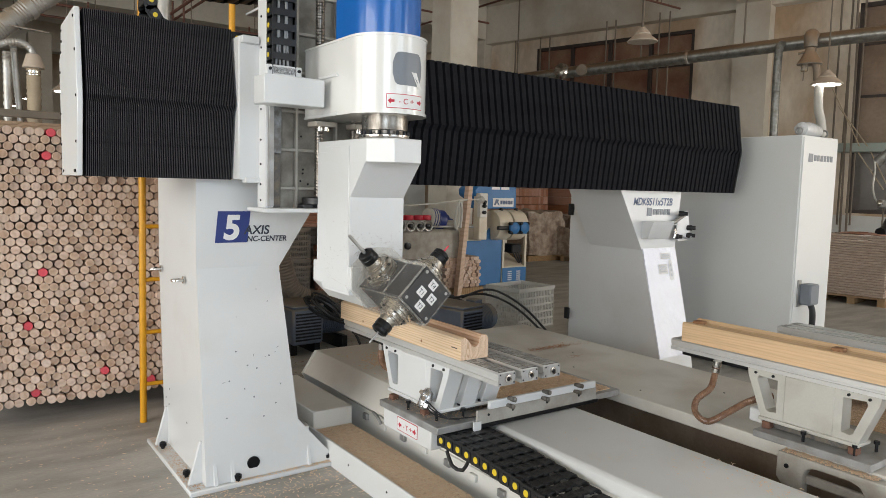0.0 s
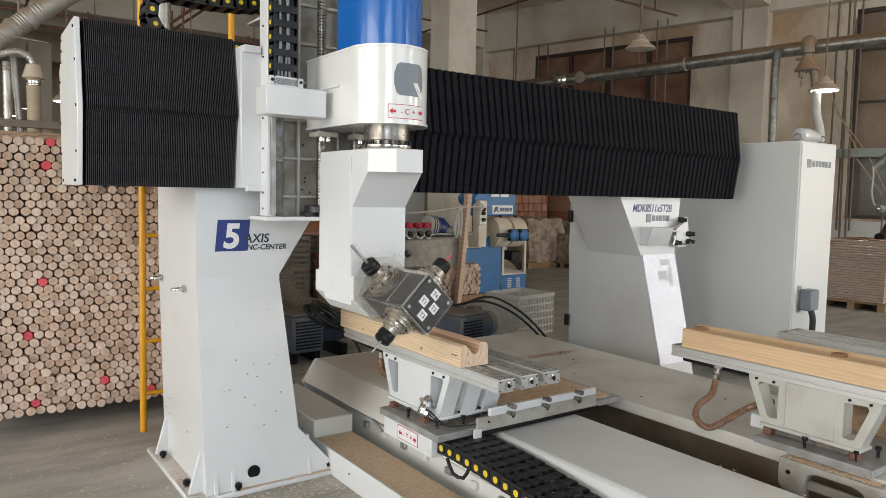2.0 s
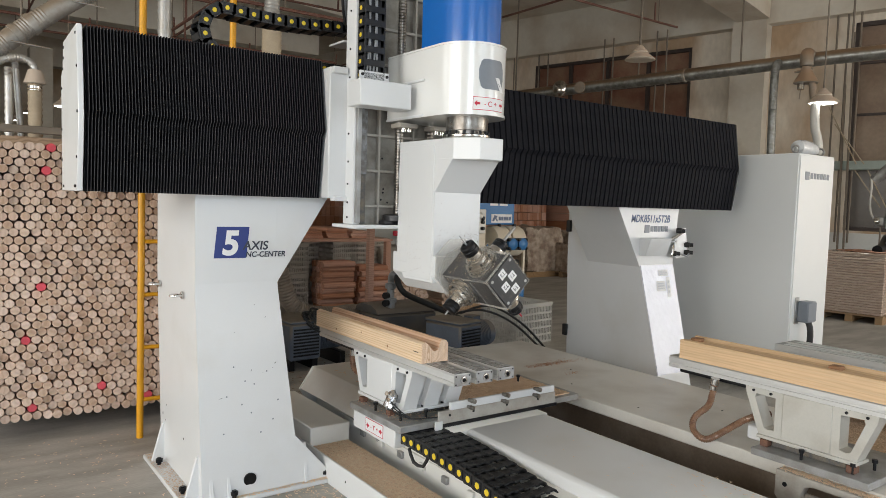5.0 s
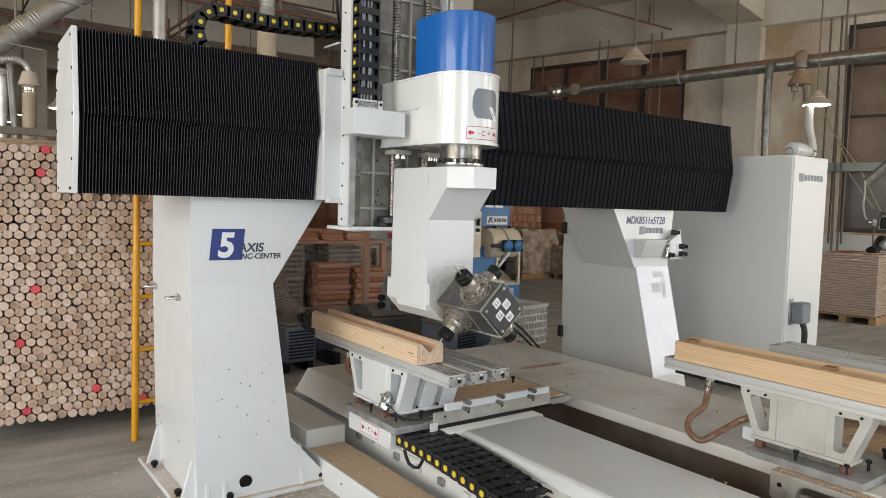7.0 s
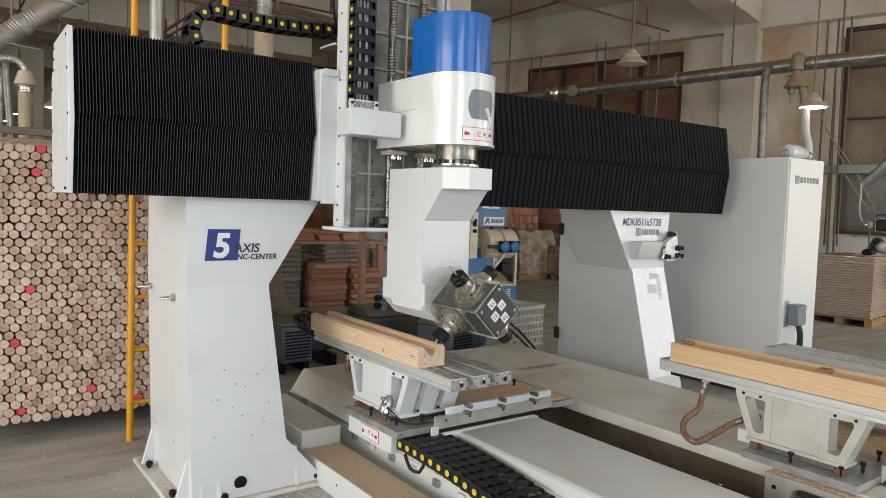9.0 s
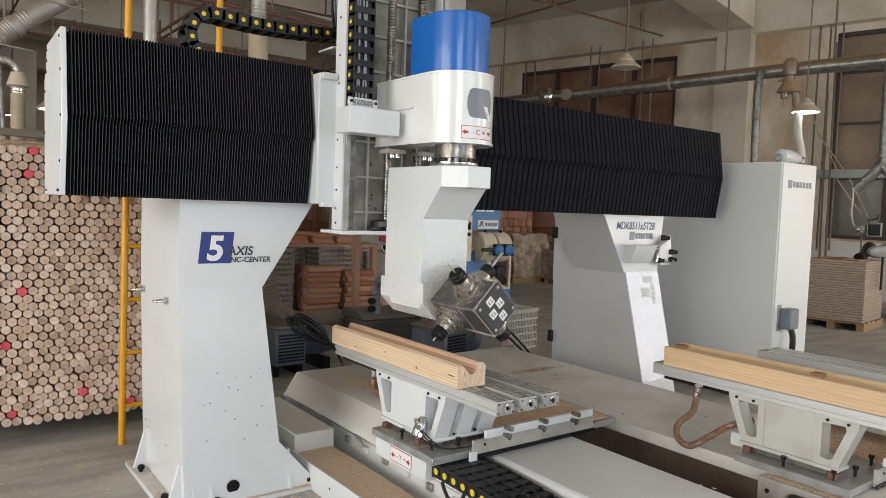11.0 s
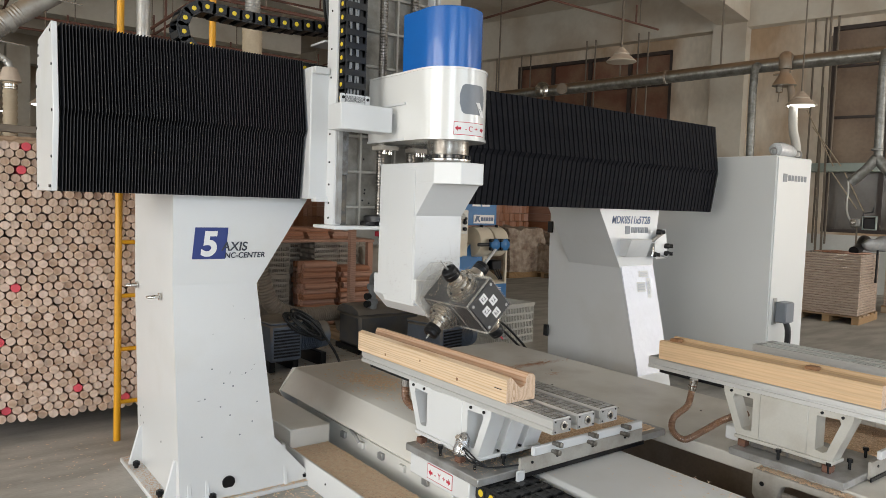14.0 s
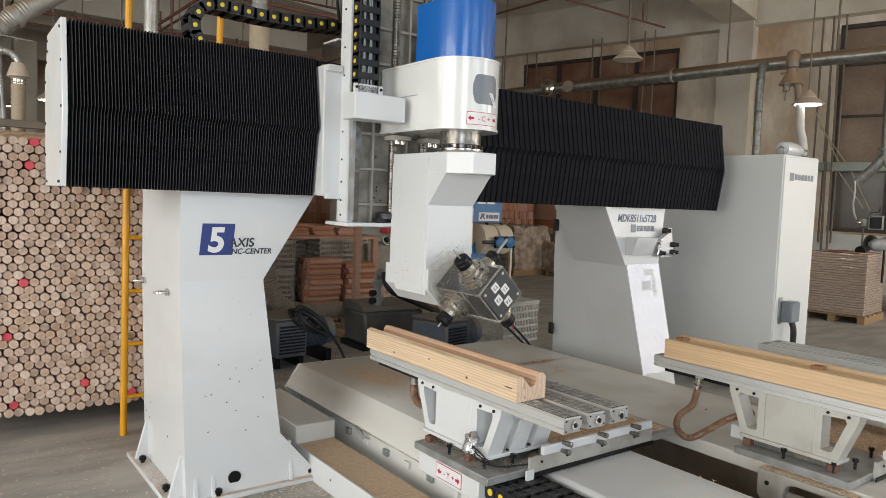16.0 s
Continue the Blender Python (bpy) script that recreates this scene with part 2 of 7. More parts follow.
PLAINPINE = wood("plain_sawn_pine", (0.69, 0.48, 0.285), (0.63, 0.42, 0.24), 24, (0, 0, 0), 0.55, 6.0)
DARKPINE = mat("dark_pine_knot", (0.30, 0.15, 0.07), 0.6, vary=0.2, scale=60)
PINEEND = wood("pine_end_grain", (0.76, 0.58, 0.43), (0.55, 0.35, 0.22), 55, (90, 0, 0), 0.7, 2.0)
PINECUT = wood("freshly_cut_pine", (0.68, 0.46, 0.31), (0.56, 0.33, 0.20), 20, (0, 0, 0), 0.6, 4.0)
ROD = wood("birch_billet_end", (0.62, 0.455, 0.355), (0.545, 0.385, 0.29), 12, (90, 0, 0), 0.75, 3.0, True)
RODHEAP = wood("birch_billet_end_heap", (0.62, 0.455, 0.355), (0.545, 0.385, 0.29), 12, (90, 0, 0), 0.75, 3.0, "joined")
RODRIM = mat("pale_billet_rim", (0.66, 0.51, 0.40), 0.75, vary=0.15, scale=30, grain=90)
BOARD = wood("reddish_boards", (0.46, 0.235, 0.155), (0.37, 0.18, 0.112), 14, (0, 0, 0), 0.65, 6.0, True)
PALLET = wood("rough_pallet_wood", (0.40, 0.27, 0.16), (0.27, 0.17, 0.09), 10, (0, 0, 0), 0.8, 6.0, True)
CHIP = mat("wood_shavings", (0.86, 0.69, 0.50), 0.85, vary=0.3, scale=40, grain=200, bump=0.4, second=(0.82, 0.60, 0.41))
REDCHIP = mat("red_wood_shavings", (0.55, 0.27, 0.14), 0.85, vary=0.3, scale=40, grain=200, bump=0.4)
FLOOR = mat("dusty_concrete_floor", (0.44, 0.42, 0.385), 0.6, vary=0.2, scale=1.9, grain=34, bump=0.2, second=(0.32, 0.305, 0.275), amount=0.5, stretch=(0.8, 2.6, 1))
PLASTER = mat("stained_plaster", (0.70, 0.63, 0.53), 0.85, vary=0.18, scale=0.9, grain=11, bump=0.35, second=(0.45, 0.325, 0.215), amount=0.47, stretch=(1, 1, 0.5))
CONCRETE = mat("whitewashed_concrete", (0.60, 0.56, 0.485), 0.85, vary=0.08, scale=0.8, grain=10, bump=0.1, second=(0.45, 0.375, 0.29), amount=0.42)
SHUTTER = mat("brown_window_film", (0.19, 0.075, 0.045), 0.6, vary=0.2, scale=1.5, grain=20, bump=0.05, second=(0.27, 0.16, 0.10))
FRAMEBROWN = mat("dark_window_frame", (0.05, 0.035, 0.03), 0.5, vary=0.2, grain=50)
PIPERED = mat("rusty_red_pipe", (0.15, 0.065, 0.045), 0.6, vary=0.2, scale=5, grain=40)
PIPEGREY = mat("dusty_conduit", (0.19, 0.155, 0.12), 0.7, vary=0.15, scale=5, grain=40)
GREENSTEEL = mat("pale_green_steel", (0.34, 0.40, 0.37), 0.5, vary=0.1, scale=4, grain=60)
SHADE = mat("dusty_lamp_shade", (0.56, 0.50, 0.42), 0.6, vary=0.1, scale=8, grain=60, dust=(0.48, 0.38, 0.30))
CRATE = mat("grey_white_plastic_crate", (0.58, 0.57, 0.53), 0.5, vary=0.08, scale=6, grain=60)
DUSTYCRATE = mat("dusty_plastic_crate", (0.47, 0.425, 0.365), 0.6, vary=0.15, scale=5, grain=40, second=(0.36, 0.31, 0.255))
CRATEGREY = mat("grey_plastic_crate", (0.31, 0.27, 0.23), 0.5, vary=0.1, scale=6, grain=60)
MOTORBLUE = mat("slate_blue_motor_paint", (0.125, 0.15, 0.195), 0.5, vary=0.15, scale=9, grain=80, bump=0.1, dust=(0.19, 0.16, 0.13))
WRAP = mat("wrapped_kraft_stack", (0.73, 0.59, 0.49), 0.22, vary=0.2, scale=9, grain=40, bump=1.0, second=(0.60, 0.46, 0.37), coat=0.7, stretch=(1, 1, 6), depth=0.02)
CLEAR = glass("clear_film", (0.80, 0.76, 0.70), 0.16)
CLEAR.node_tree.nodes["Principled BSDF"].inputs["Transmission Weight"].default_value = 0.0
CLEAR.node_tree.nodes["Principled BSDF"].inputs["Alpha"].default_value = 0.045
CLEAR.node_tree.nodes["Principled BSDF"].inputs["IOR"].default_value = 1.5
SAWDUST = mat("packed_sawdust", (0.70, 0.52, 0.36), 0.9, vary=0.3, scale=14, grain=220, bump=0.6, second=(0.58, 0.39, 0.25))
FOIL = mat("crumpled_foil", (0.6, 0.6, 0.6), 0.25, 0.9, vary=0.15, scale=40, grain=60, bump=0.6, depth=0.01)
LAMPGLOW = glow("lit_lamp", (1.0, 0.97, 0.9), 9.0)
ACRYLIC = glass("clear_acrylic_edge", (0.72, 0.69, 0.63), 0.12)
ACRYLIC.node_tree.nodes["Principled BSDF"].inputs["Transmission Weight"].default_value = 0.0
ACRYLIC.node_tree.nodes["Principled BSDF"].inputs["Alpha"].default_value = 0.25
ACRYLIC.node_tree.nodes["Principled BSDF"].inputs["IOR"].default_value = 1.5
PALEPOST = wood("pale_planed_post", (0.64, 0.47, 0.35), (0.57, 0.40, 0.285), 5, (0, 0, 0), 0.6, 5.0)
CREAM = mat("cream_machine_enamel", (0.78, 0.72, 0.59), 0.4, vary=0.06, scale=6, grain=60, bump=0.05, second=(0.69, 0.61, 0.48), dust=(0.72, 0.63, 0.5))
FILMWRAP = mat("grey_crumpled_stretch_film", (0.47, 0.38, 0.30), 0.42, vary=0.3, scale=6, grain=16, bump=1.0, second=(0.24, 0.165, 0.12), coat=0.1, depth=0.05)
DULLFILM = mat("grey_brown_window_film", (0.22, 0.15, 0.105), 0.5, vary=0.2, scale=1.5, grain=14, bump=0.05, second=(0.30, 0.225, 0.165))
PLASTIC = mat("crumpled_clear_plastic", (0.62, 0.63, 0.64), 0.2, vary=0.1, scale=20, grain=40, bump=0.6, coat=0.6, depth=0.01)
WHITEWALL = mat("white_lower_wall", (0.62, 0.63, 0.61), 0.7, vary=0.06, scale=2, grain=20)
DARKGLASS = mat("dark_window_glass", (0.085, 0.07, 0.058), 0.2, vary=0.2, scale=3, grain=20, bump=0.02)

# ---- building helpers ----
BASE = {}


def thing(name, label, category, at, group="", kind=""):
    ob = new(name)
    ob.empty_display_size = 0.1
    ob.location = at
    BASE[name if ob.name == name else ob.name] = Vector(at)
    return tagged(ob, label, category, group, kind)


def mesh_of(name, bm, material, smooth=False):
    me = bpy.data.meshes.new(name)
    bm.normal_update()
    bm.to_mesh(me)
    bm.free()
    for m in material if isinstance(material, (list, tuple)) else (material,):
        me.materials.append(m)
    if smooth:
        me.shade_smooth()
        me.set_sharp_from_angle(angle=radians(38))
    return me


def part(name, bm, material, parent, label="", smooth=True):
    """One mesh, given in world places, under a thing or under one of its parts."""
    root = parent
    while root.parent:
        root = root.parent
    bm.transform(Matrix.Translation(-BASE[root.name]))
    ob = new(name, mesh_of(name, bm, material, smooth))
    ob.parent = parent
    return tagged(ob, label)


def struct(name, bm, material, label, category):
    return tagged(new(name, mesh_of(name, bm, material)), label, category, kind="structure")


def box(x0, x1, y0, y1, z0, z1, bevel=0.0, into=None, seg=1):
    bm = into or bmesh.new()
    v = [bm.verts.new(p) for p in ((x0, y0, z0), (x1, y0, z0), (x1, y1, z0), (x0, y1, z0), (x0, y0, z1), (x1, y0, z1), (x1, y1, z1), (x0, y1, z1))]
    f = [bm.faces.new([v[i] for i in q]) for q in ((3, 2, 1, 0), (4, 5, 6, 7), (0, 1, 5, 4), (1, 2, 6, 5), (2, 3, 7, 6), (3, 0, 4, 7))]
    if bevel:
        edges = list({e for q in f for e in q.edges})
        bmesh.ops.bevel(bm, geom=edges, offset=bevel, segments=seg, affect="EDGES", profile=0.5)
    return bm


def prism(points, axis, a, b, bevel=0.0, into=None, seg=1):
    """A polygon of two coordinates, pushed along an axis from a to b."""
    bm = into or bmesh.new()
    k = "xyz".index(axis)

    def at(p, s):
        q = list(p)
        q.insert(k, s)
        return bm.verts.new(q)

    lo, hi = [at(p, a) for p in points], [at(p, b) for p in points]
    faces = [bm.faces.new(lo[::-1]), bm.faces.new(hi)]
    n = len(points)
    for i in range(n):
        faces.append(bm.faces.new((lo[i], lo[(i + 1) % n], hi[(i + 1) % n], hi[i])))
    bmesh.ops.recalc_face_normals(bm, faces=faces)
    if bevel:
        bmesh.ops.bevel(bm, geom=list({e for q in faces for e in q.edges}), offset=bevel, segments=seg, affect="EDGES", profile=0.5)
    return bm


def loft(levels, into=None, bevel=0.0):
    """A solid through level rectangles (z, x0, x1, y0, y1)."""
    bm = into or bmesh.new()
    rings = [[bm.verts.new(p) for p in ((x0, y0, z), (x1, y0, z), (x1, y1, z), (x0, y1, z))] for z, x0, x1, y0, y1 in levels]
    faces = [bm.faces.new(rings[0][::-1]), bm.faces.new(rings[-1])]
    for a, b in zip(rings, rings[1:]):
        for i in range(4):
            faces.append(bm.faces.new((a[i], a[(i + 1) % 4], b[(i + 1) % 4], b[i])))
    if bevel:
        bmesh.ops.bevel(bm, geom=list({e for q in faces for e in q.edges if e.calc_face_angle(0) > 0.5}), offset=bevel, segments=2, affect="EDGES", profile=0.5)
    return bm


def lathe(profile, m, n=24, into=None):
    """Rings of (radius, height) turned about the local z axis of the pose m."""
    bm = into or bmesh.new()
    rings = []
    for r, h in profile:
        rings.append([bm.verts.new(m @ Vector((r * math.cos(2 * math.pi * i / n), r * math.sin(2 * math.pi * i / n), h))) for i in range(n)])
    for a, b in zip(rings, rings[1:]):
        for i in range(n):
            bm.faces.new((a[i], a[(i + 1) % n], b[(i + 1) % n], b[i]))
    bm.faces.new(rings[0][::-1]), bm.faces.new(rings[-1])
    return bm


def aim(a, b):
    a, b = Vector(a), Vector(b)
    return Matrix.Translation(a) @ (b - a).to_track_quat("Z", "Y").to_matrix().to_4x4(), (b - a).length


def rod(a, b, r, n=12, into=None):
    m, d = aim(a, b)
    return lathe(((r, 0), (r, d)), m, n, into)


def tube(points, r, n=10, ribs=0.0, pitch=0.02, into=None):
    """A round hose along a smooth line through the points; ribs: how far its rings stand out."""
    bm = into or bmesh.new()
    pts = [Vector(p) for p in points]
    fine = []
    for i in range(len(pts) - 1):
        p0, p1, p2, p3 = pts[max(i - 1, 0)], pts[i], pts[i + 1], pts[min(i + 2, len(pts) - 1)]
        steps = max(2, int((p2 - p1).length / (pitch / 2 if ribs else 0.05)))
        for s in range(steps):
            t = s / steps
            fine.append(0.5 * (2 * p1 + (p2 - p0) * t + (2 * p0 - 5 * p1 + 4 * p2 - p3) * t * t + (3 * p1 - p0 - 3 * p2 + p3) * t ** 3))
    fine.append(pts[-1])
    rings, up = [], Vector((0.13, 0.31, 0.94))
    for i, p in enumerate(fine):
        d = (fine[min(i + 1, len(fine) - 1)] - fine[max(i - 1, 0)]).normalized()
        side = d.cross(up)
        side = side.normalized() if side.length > 0.05 else d.orthogonal().normalized()
        up = side.cross(d)
        q = r + (ribs if i % 2 else 0)
        rings.append([bm.verts.new(p + q * (side * math.cos(2 * math.pi * k / n) + up * math.sin(2 * math.pi * k / n))) for k in range(n)])
    for a, b in zip(rings, rings[1:]):
        for k in range(n):
            bm.faces.new((a[k], a[(k + 1) % n], b[(k + 1) % n], b[k]))
    bm.faces.new(rings[0][::-1]), bm.faces.new(rings[-1])
    return bm


def writing(text, size, m, material, parent, name="lettering", shear=0.0, label="", bold=0.0):
    """Letters of the built-in font as a thin mesh, on the plane of the pose m (world)."""
    cu = bpy.data.curves.new("text", "FONT")
    cu.body, cu.size, cu.extrude, cu.shear, cu.offset = text, size, 0.0006, shear, bold
    tmp = bpy.data.objects.new("text", cu)
    me = bpy.data.meshes.new_from_object(tmp)
    bpy.data.objects.remove(tmp)
    bm = bmesh.new()
    bm.from_mesh(me)
    bm.transform(m)
    return part(name, bm, material, parent, label, False)


def chips(name, n, area, z, material, label, size=0.012, seed=1, weight=None):
    """Curled shavings scattered over a patch: one heap of many small bent flakes."""
    rnd = random.Random(seed)
    x0, x1, y0, y1 = area
    verts, faces = [], []
    for _ in range(n):
        x, y = rnd.uniform(x0, x1), rnd.uniform(y0, y1)
        if weight and rnd.random() > weight(x, y):
            continue
        a, s, w = rnd.uniform(0, 6.28), size * rnd.uniform(0.5, 1.5), size * rnd.uniform(0.15, 0.4)
        h = z + rnd.uniform(0, 0.6) * size
        c, d, k = math.cos(a), math.sin(a), len(verts)
        lift = rnd.uniform(0.05, 0.3) * size
        for u, e in ((-1, 0), (0, lift), (1, 0.2 * lift)):
            for v in (-1, 1):
                verts.append((x + c * u * s - d * v * w, y + d * u * s + c * v * w, h + e))
        faces += [(k, k + 1, k + 3, k + 2), (k + 2, k + 3, k + 5, k + 4)]
    me = bpy.data.meshes.new(name)
    me.from_pydata(verts, [], faces)
    me.materials.append(material)
    return tagged(new(name, me), label, "shavings", kind="stuff")


def on_front(x, y, z):
    """A pose whose local x runs along x and local y upwards, facing -y."""
    return Matrix.Translation((x, y, z)) @ pose(0, 0, 0, 90, 0, 0)


def on_side(x, y, z):
    """As on_front, facing -x: local x runs along -y."""
    return Matrix.Translation((x, y, z)) @ pose(0, 0, 0, 90, 0, -90)


# ---- the moves: seconds, head along the beam, head height, table along the bed ----
MOVES = [
    (0.0, 0.0, 0.0, 2.584), (0.5, 0.002, -0.007, 2.587), (1.0, 0.005, -0.004, 2.587), (1.5, -0.028, 0.027, 2.587), (2.0, 0.013, -0.009, 2.587),
    (2.5, 0.019, -0.02, 2.587), (3.0, 0.013, -0.019, 2.585), (3.3, -0.02, 0.045, 2.60), (3.5, 0.0, 0.075, 2.62), (3.7, 0.073, 0.147, 2.68), (3.9, 0.177, 0.21, 2.762),
    (4.0, 0.232, 0.222, 2.799), (4.2, 0.332, 0.228, 2.862), (4.6, 0.478, 0.19, 2.893), (5.2, 0.492, 0.08, 2.893), (6.0, 0.49, -0.01, 2.892), (6.5, 0.488, -0.015, 2.892),
    (7.0, 0.485, -0.016, 2.90), (7.25, 0.532, 0.04, 2.87), (7.5, 0.536, 0.041, 2.849), (7.75, 0.503, 0.005, 2.849), (8.0, 0.497, -0.001, 2.849), (8.5, 0.491, -0.006, 2.848),
    (9.0, 0.482, -0.014, 2.848), (9.6, 0.50, 0.02, 2.82), (10.2, 0.536, 0.043, 2.66), (10.8, 0.52, 0.03, 2.49), (11.3, 0.494, -0.007, 2.475),
    (11.5, 0.492, -0.008, 2.475), (12.0, 0.482, -0.013, 2.475), (12.5, 0.48, -0.018, 2.476), (12.75, 0.515, 0.02, 2.473), (13.0, 0.537, 0.041, 2.44), (13.25, 0.538, 0.044, 2.285),
    (13.5, 0.536, 0.044, 2.143), (13.75, 0.506, 0.014, 2.12), (14.0, 0.497, 0.002, 2.118), (14.5, 0.488, -0.004, 2.117), (15.0, 0.485, -0.015, 2.117),
    (15.5, 0.476, -0.017, 2.117), (15.75, 0.505, 0.014, 2.11), (16.0, 0.532, 0.043, 2.09),
]
# seconds and the turn of the spindle turret about its shaft
TURNS = [(0.0, 0), (3.4, 0), (3.5, 3), (3.6, 14), (3.7, 27), (3.8, 37), (3.9, 46), (4.0, 52), (4.1, 60), (4.2, 68), (4.5, 86), (4.7, 90), (16.0, 90)]
MOVING = []


def keyed(ob, rows):
    MOVING.append((ob, rows))
# ---- the hall ----
EAST = Matrix.Translation((15.8, 6.87, 0)) @ pose(0, 0, 0, 0, 0, 13.8)


def east(bm):
    """From the east wall's own places (depth behind its face, along it, up) to the world."""
    bm.transform(EAST)
    return bm


def wall_with_openings(u0, u1, z1, openings, thick=0.3):
    bm = bmesh.new()
    at = u0
    for a, b, z0, zt in sorted(openings):
        box(0, thick, at, a, 0, z1, into=bm)
        if z0 > 0:
            box(0, thick, a, b, 0, z0, into=bm)
        box(0, thick, a, b, zt, z1, into=bm)
        at = b
    box(0, thick, at, u1, 0, z1, into=bm)
    return bm


CEIL = 6.8
struct("floor", box(-8.4, 40, -6.4, 42, -0.2, 0), FLOOR, "dusty grey concrete factory floor with dark worn patches", "floor")
struct("ceiling", box(-8.4, 40, -6.4, 42, CEIL, CEIL + 0.3), CONCRETE, "whitewashed concrete hall ceiling", "ceiling")
OPEN_E = [(0.45 - 4.2, 0.45, 1.25, 5.6), (3.92, 8.41, 2.6, 5.5), (10.6, 15.0, 2.6, 5.5)]
struct("wall_east", east(wall_with_openings(-14, 30, CEIL, OPEN_E)), PLASTER, "stained beige plaster wall of the hall", "wall")
struct("wall_north", box(-8.4, 20, 34, 34.3, 0, CEIL), PLASTER, "far beige plaster wall of the hall", "wall")


def row_wall(along, face, a0, a1, spots, half, z0, z1):
    """A plain outer wall along x or y with tall openings for the daylight."""
    bm = bmesh.new()
    at = a0

    def piece(p, q, za, zb):
        if along == "x":
            box(p, q, face - 0.3, face, za, zb, into=bm)
        else:
            box(face - 0.3, face, p, q, za, zb, into=bm)

    for s in spots:
        piece(at, s - half, 0, CEIL), piece(s - half, s + half, 0, z0), piece(s - half, s + half, z1, CEIL)
        at = s + half
    piece(at, a1, 0, CEIL)
    return bm


struct("wall_south", row_wall("x", -6.0, -8.4, 22, (-3, 3, 9, 16.4), 1.75, 0.3, 4.9), PLASTER, "plaster wall with tall daylight openings", "wall")
struct("wall_west", row_wall("y", -8.0, -6.4, 34, (1.0, 7.5, 14.5), 2.05, 1.2, 4.8), PLASTER, "plaster wall with wide daylight openings", "wall")

for i, (a, b, z0, z1) in enumerate(OPEN_E):
    w = thing(f"window_{i + 1}", "wide window with brown film behind dark frames", "window", (0, 0, 0), kind="structure")
    zs = z0 if i else 2.62
    fr = bmesh.new()
    box(0.02, 0.12, a, a + 0.08, z0, z1, into=fr), box(0.02, 0.12, b - 0.08, b, z0, z1, into=fr)
    box(0.02, 0.12, a, b, z1 - 0.08, z1, into=fr), box(0.02, 0.12, a, b, z0, z0 + 0.08, into=fr)
    part("window_frame", east(fr), FRAMEBROWN, w)
    n = 4
    step = (b - a) / n
    for k in range(n):
        u = a + k * step
        if k:
            part("mullion", east(box(0.03, 0.11, u - 0.045, u + 0.045, z0, z1)), FRAMEBROWN, w)
        tops = [(zs, zs + (z1 - zs) * 0.36), (zs + (z1 - zs) * 0.36, zs + (z1 - zs) * 0.72), (zs + (z1 - zs) * 0.72, z1)]
        for lo, hi in tops:
            part("pane", east(box(0.13, 0.15, u, u + step, lo, hi - 0.02)), SHUTTER if i else DULLFILM, w)
            part("transom", east(box(0.04, 0.1, u + 0.05, u + step - 0.05, hi - 0.03, hi + 0.02)), FRAMEBROWN, w)
        if i == 0:
            part("pane", east(box(0.08, 0.1, u, u + step, z0 + 0.08, zs)), DARKGLASS, w, "dark see-through glass pane")
tagged(new("lintel_beam", mesh_of("lintel_beam", east(box(-0.35, 0.0, -9, 1.2, 2.52, 2.7, 0.01)), GREENSTEEL)), "pale green steel beam along the hall wall", "beam", kind="structure")
tagged(new("wall_base", mesh_of("wall_base", east(box(-0.05, -0.003, -9, 1.0, 0, 1.2)), WHITEWALL)), "white painted lower strip of the wall", "wall", kind="structure")
for u in (-6.0, 2.12, 10.0, 18.0):
    struct("pilaster", east(box(-0.35, -0.003, u, u + 0.75, 0, CEIL)), CONCRETE, "whitewashed concrete pillar against the hall wall", "pillar")
    struct("ceiling_beam", east(box(-26, -0.36, u - 0.05, u + 0.65, 5.85, CEIL - 0.004)), CONCRETE, "whitewashed concrete beam under the ceiling", "beam")
struct("cornice_beam", east(box(-0.3, -0.003, -14, 30, 5.75, CEIL - 0.004)), CONCRETE, "whitewashed concrete beam along the top of the wall", "beam")
for y in (11.0, 19.0, 27.0):
    struct("cross_beam", box(-8, 9.0, y, y + 0.5, 5.7, CEIL - 0.004), CONCRETE, "whitewashed concrete beam under the ceiling", "beam")
for x, y in ((7.55, 10.4), (-1.5, 16.0), (2.5, 24.0), (7.2, 20.0)):
    struct("hall_pillar", box(x - 0.3, x + 0.3, y - 0.3, y + 0.3, 0, 5.7 if y > 11 else CEIL, 0.02), CONCRETE, "whitewashed square concrete pillar of the hall", "pillar")

# extraction pipe along the east wall, with its drops
pipe = thing("extraction_pipe", "long dusty brown spiral extraction pipe below the windows", "pipe", (0, 0, 0))


def pipe_z(u):
    """The height of the pipe's middle: it falls away along the wall."""
    return 4.245 - 0.026 * u if u > 0 else 4.245 - 0.005 * u


part("main_pipe", east(tube([(-3.5, u, pipe_z(u)) for u in (-9, -4, 0, 3, 8, 14, 24)], 0.118, 24, 0.004, 0.08)), PIPESHINE, pipe)
for u in (-8.2, -5.2, -2.2, 0.4, 2.6, 5.4, 8.0, 11.0):
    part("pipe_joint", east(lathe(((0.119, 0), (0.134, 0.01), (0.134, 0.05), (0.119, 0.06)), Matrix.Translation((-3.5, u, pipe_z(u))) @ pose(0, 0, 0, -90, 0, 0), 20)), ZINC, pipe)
for u, low in ((0.91, 2.1), (-1.05, 2.45)):
    part("drop_pipe", east(tube([(-3.5, u, pipe_z(u)), (-3.68, u, pipe_z(u) - 0.03), (-3.78, u, 4.05), (-3.8, u, 3.4), (-3.8, u - 0.02, low)], 0.064, 16, 0.006, 0.04)), GREYDUCT, pipe)
    part("drop_flange", east(lathe(((0.075, 0), (0.09, 0.005), (0.09, 0.03), (0.075, 0.035)), Matrix.Translation((-3.8, u, 2.22 if u > 0 else 2.66)), 16)), GREYDUCT, pipe)
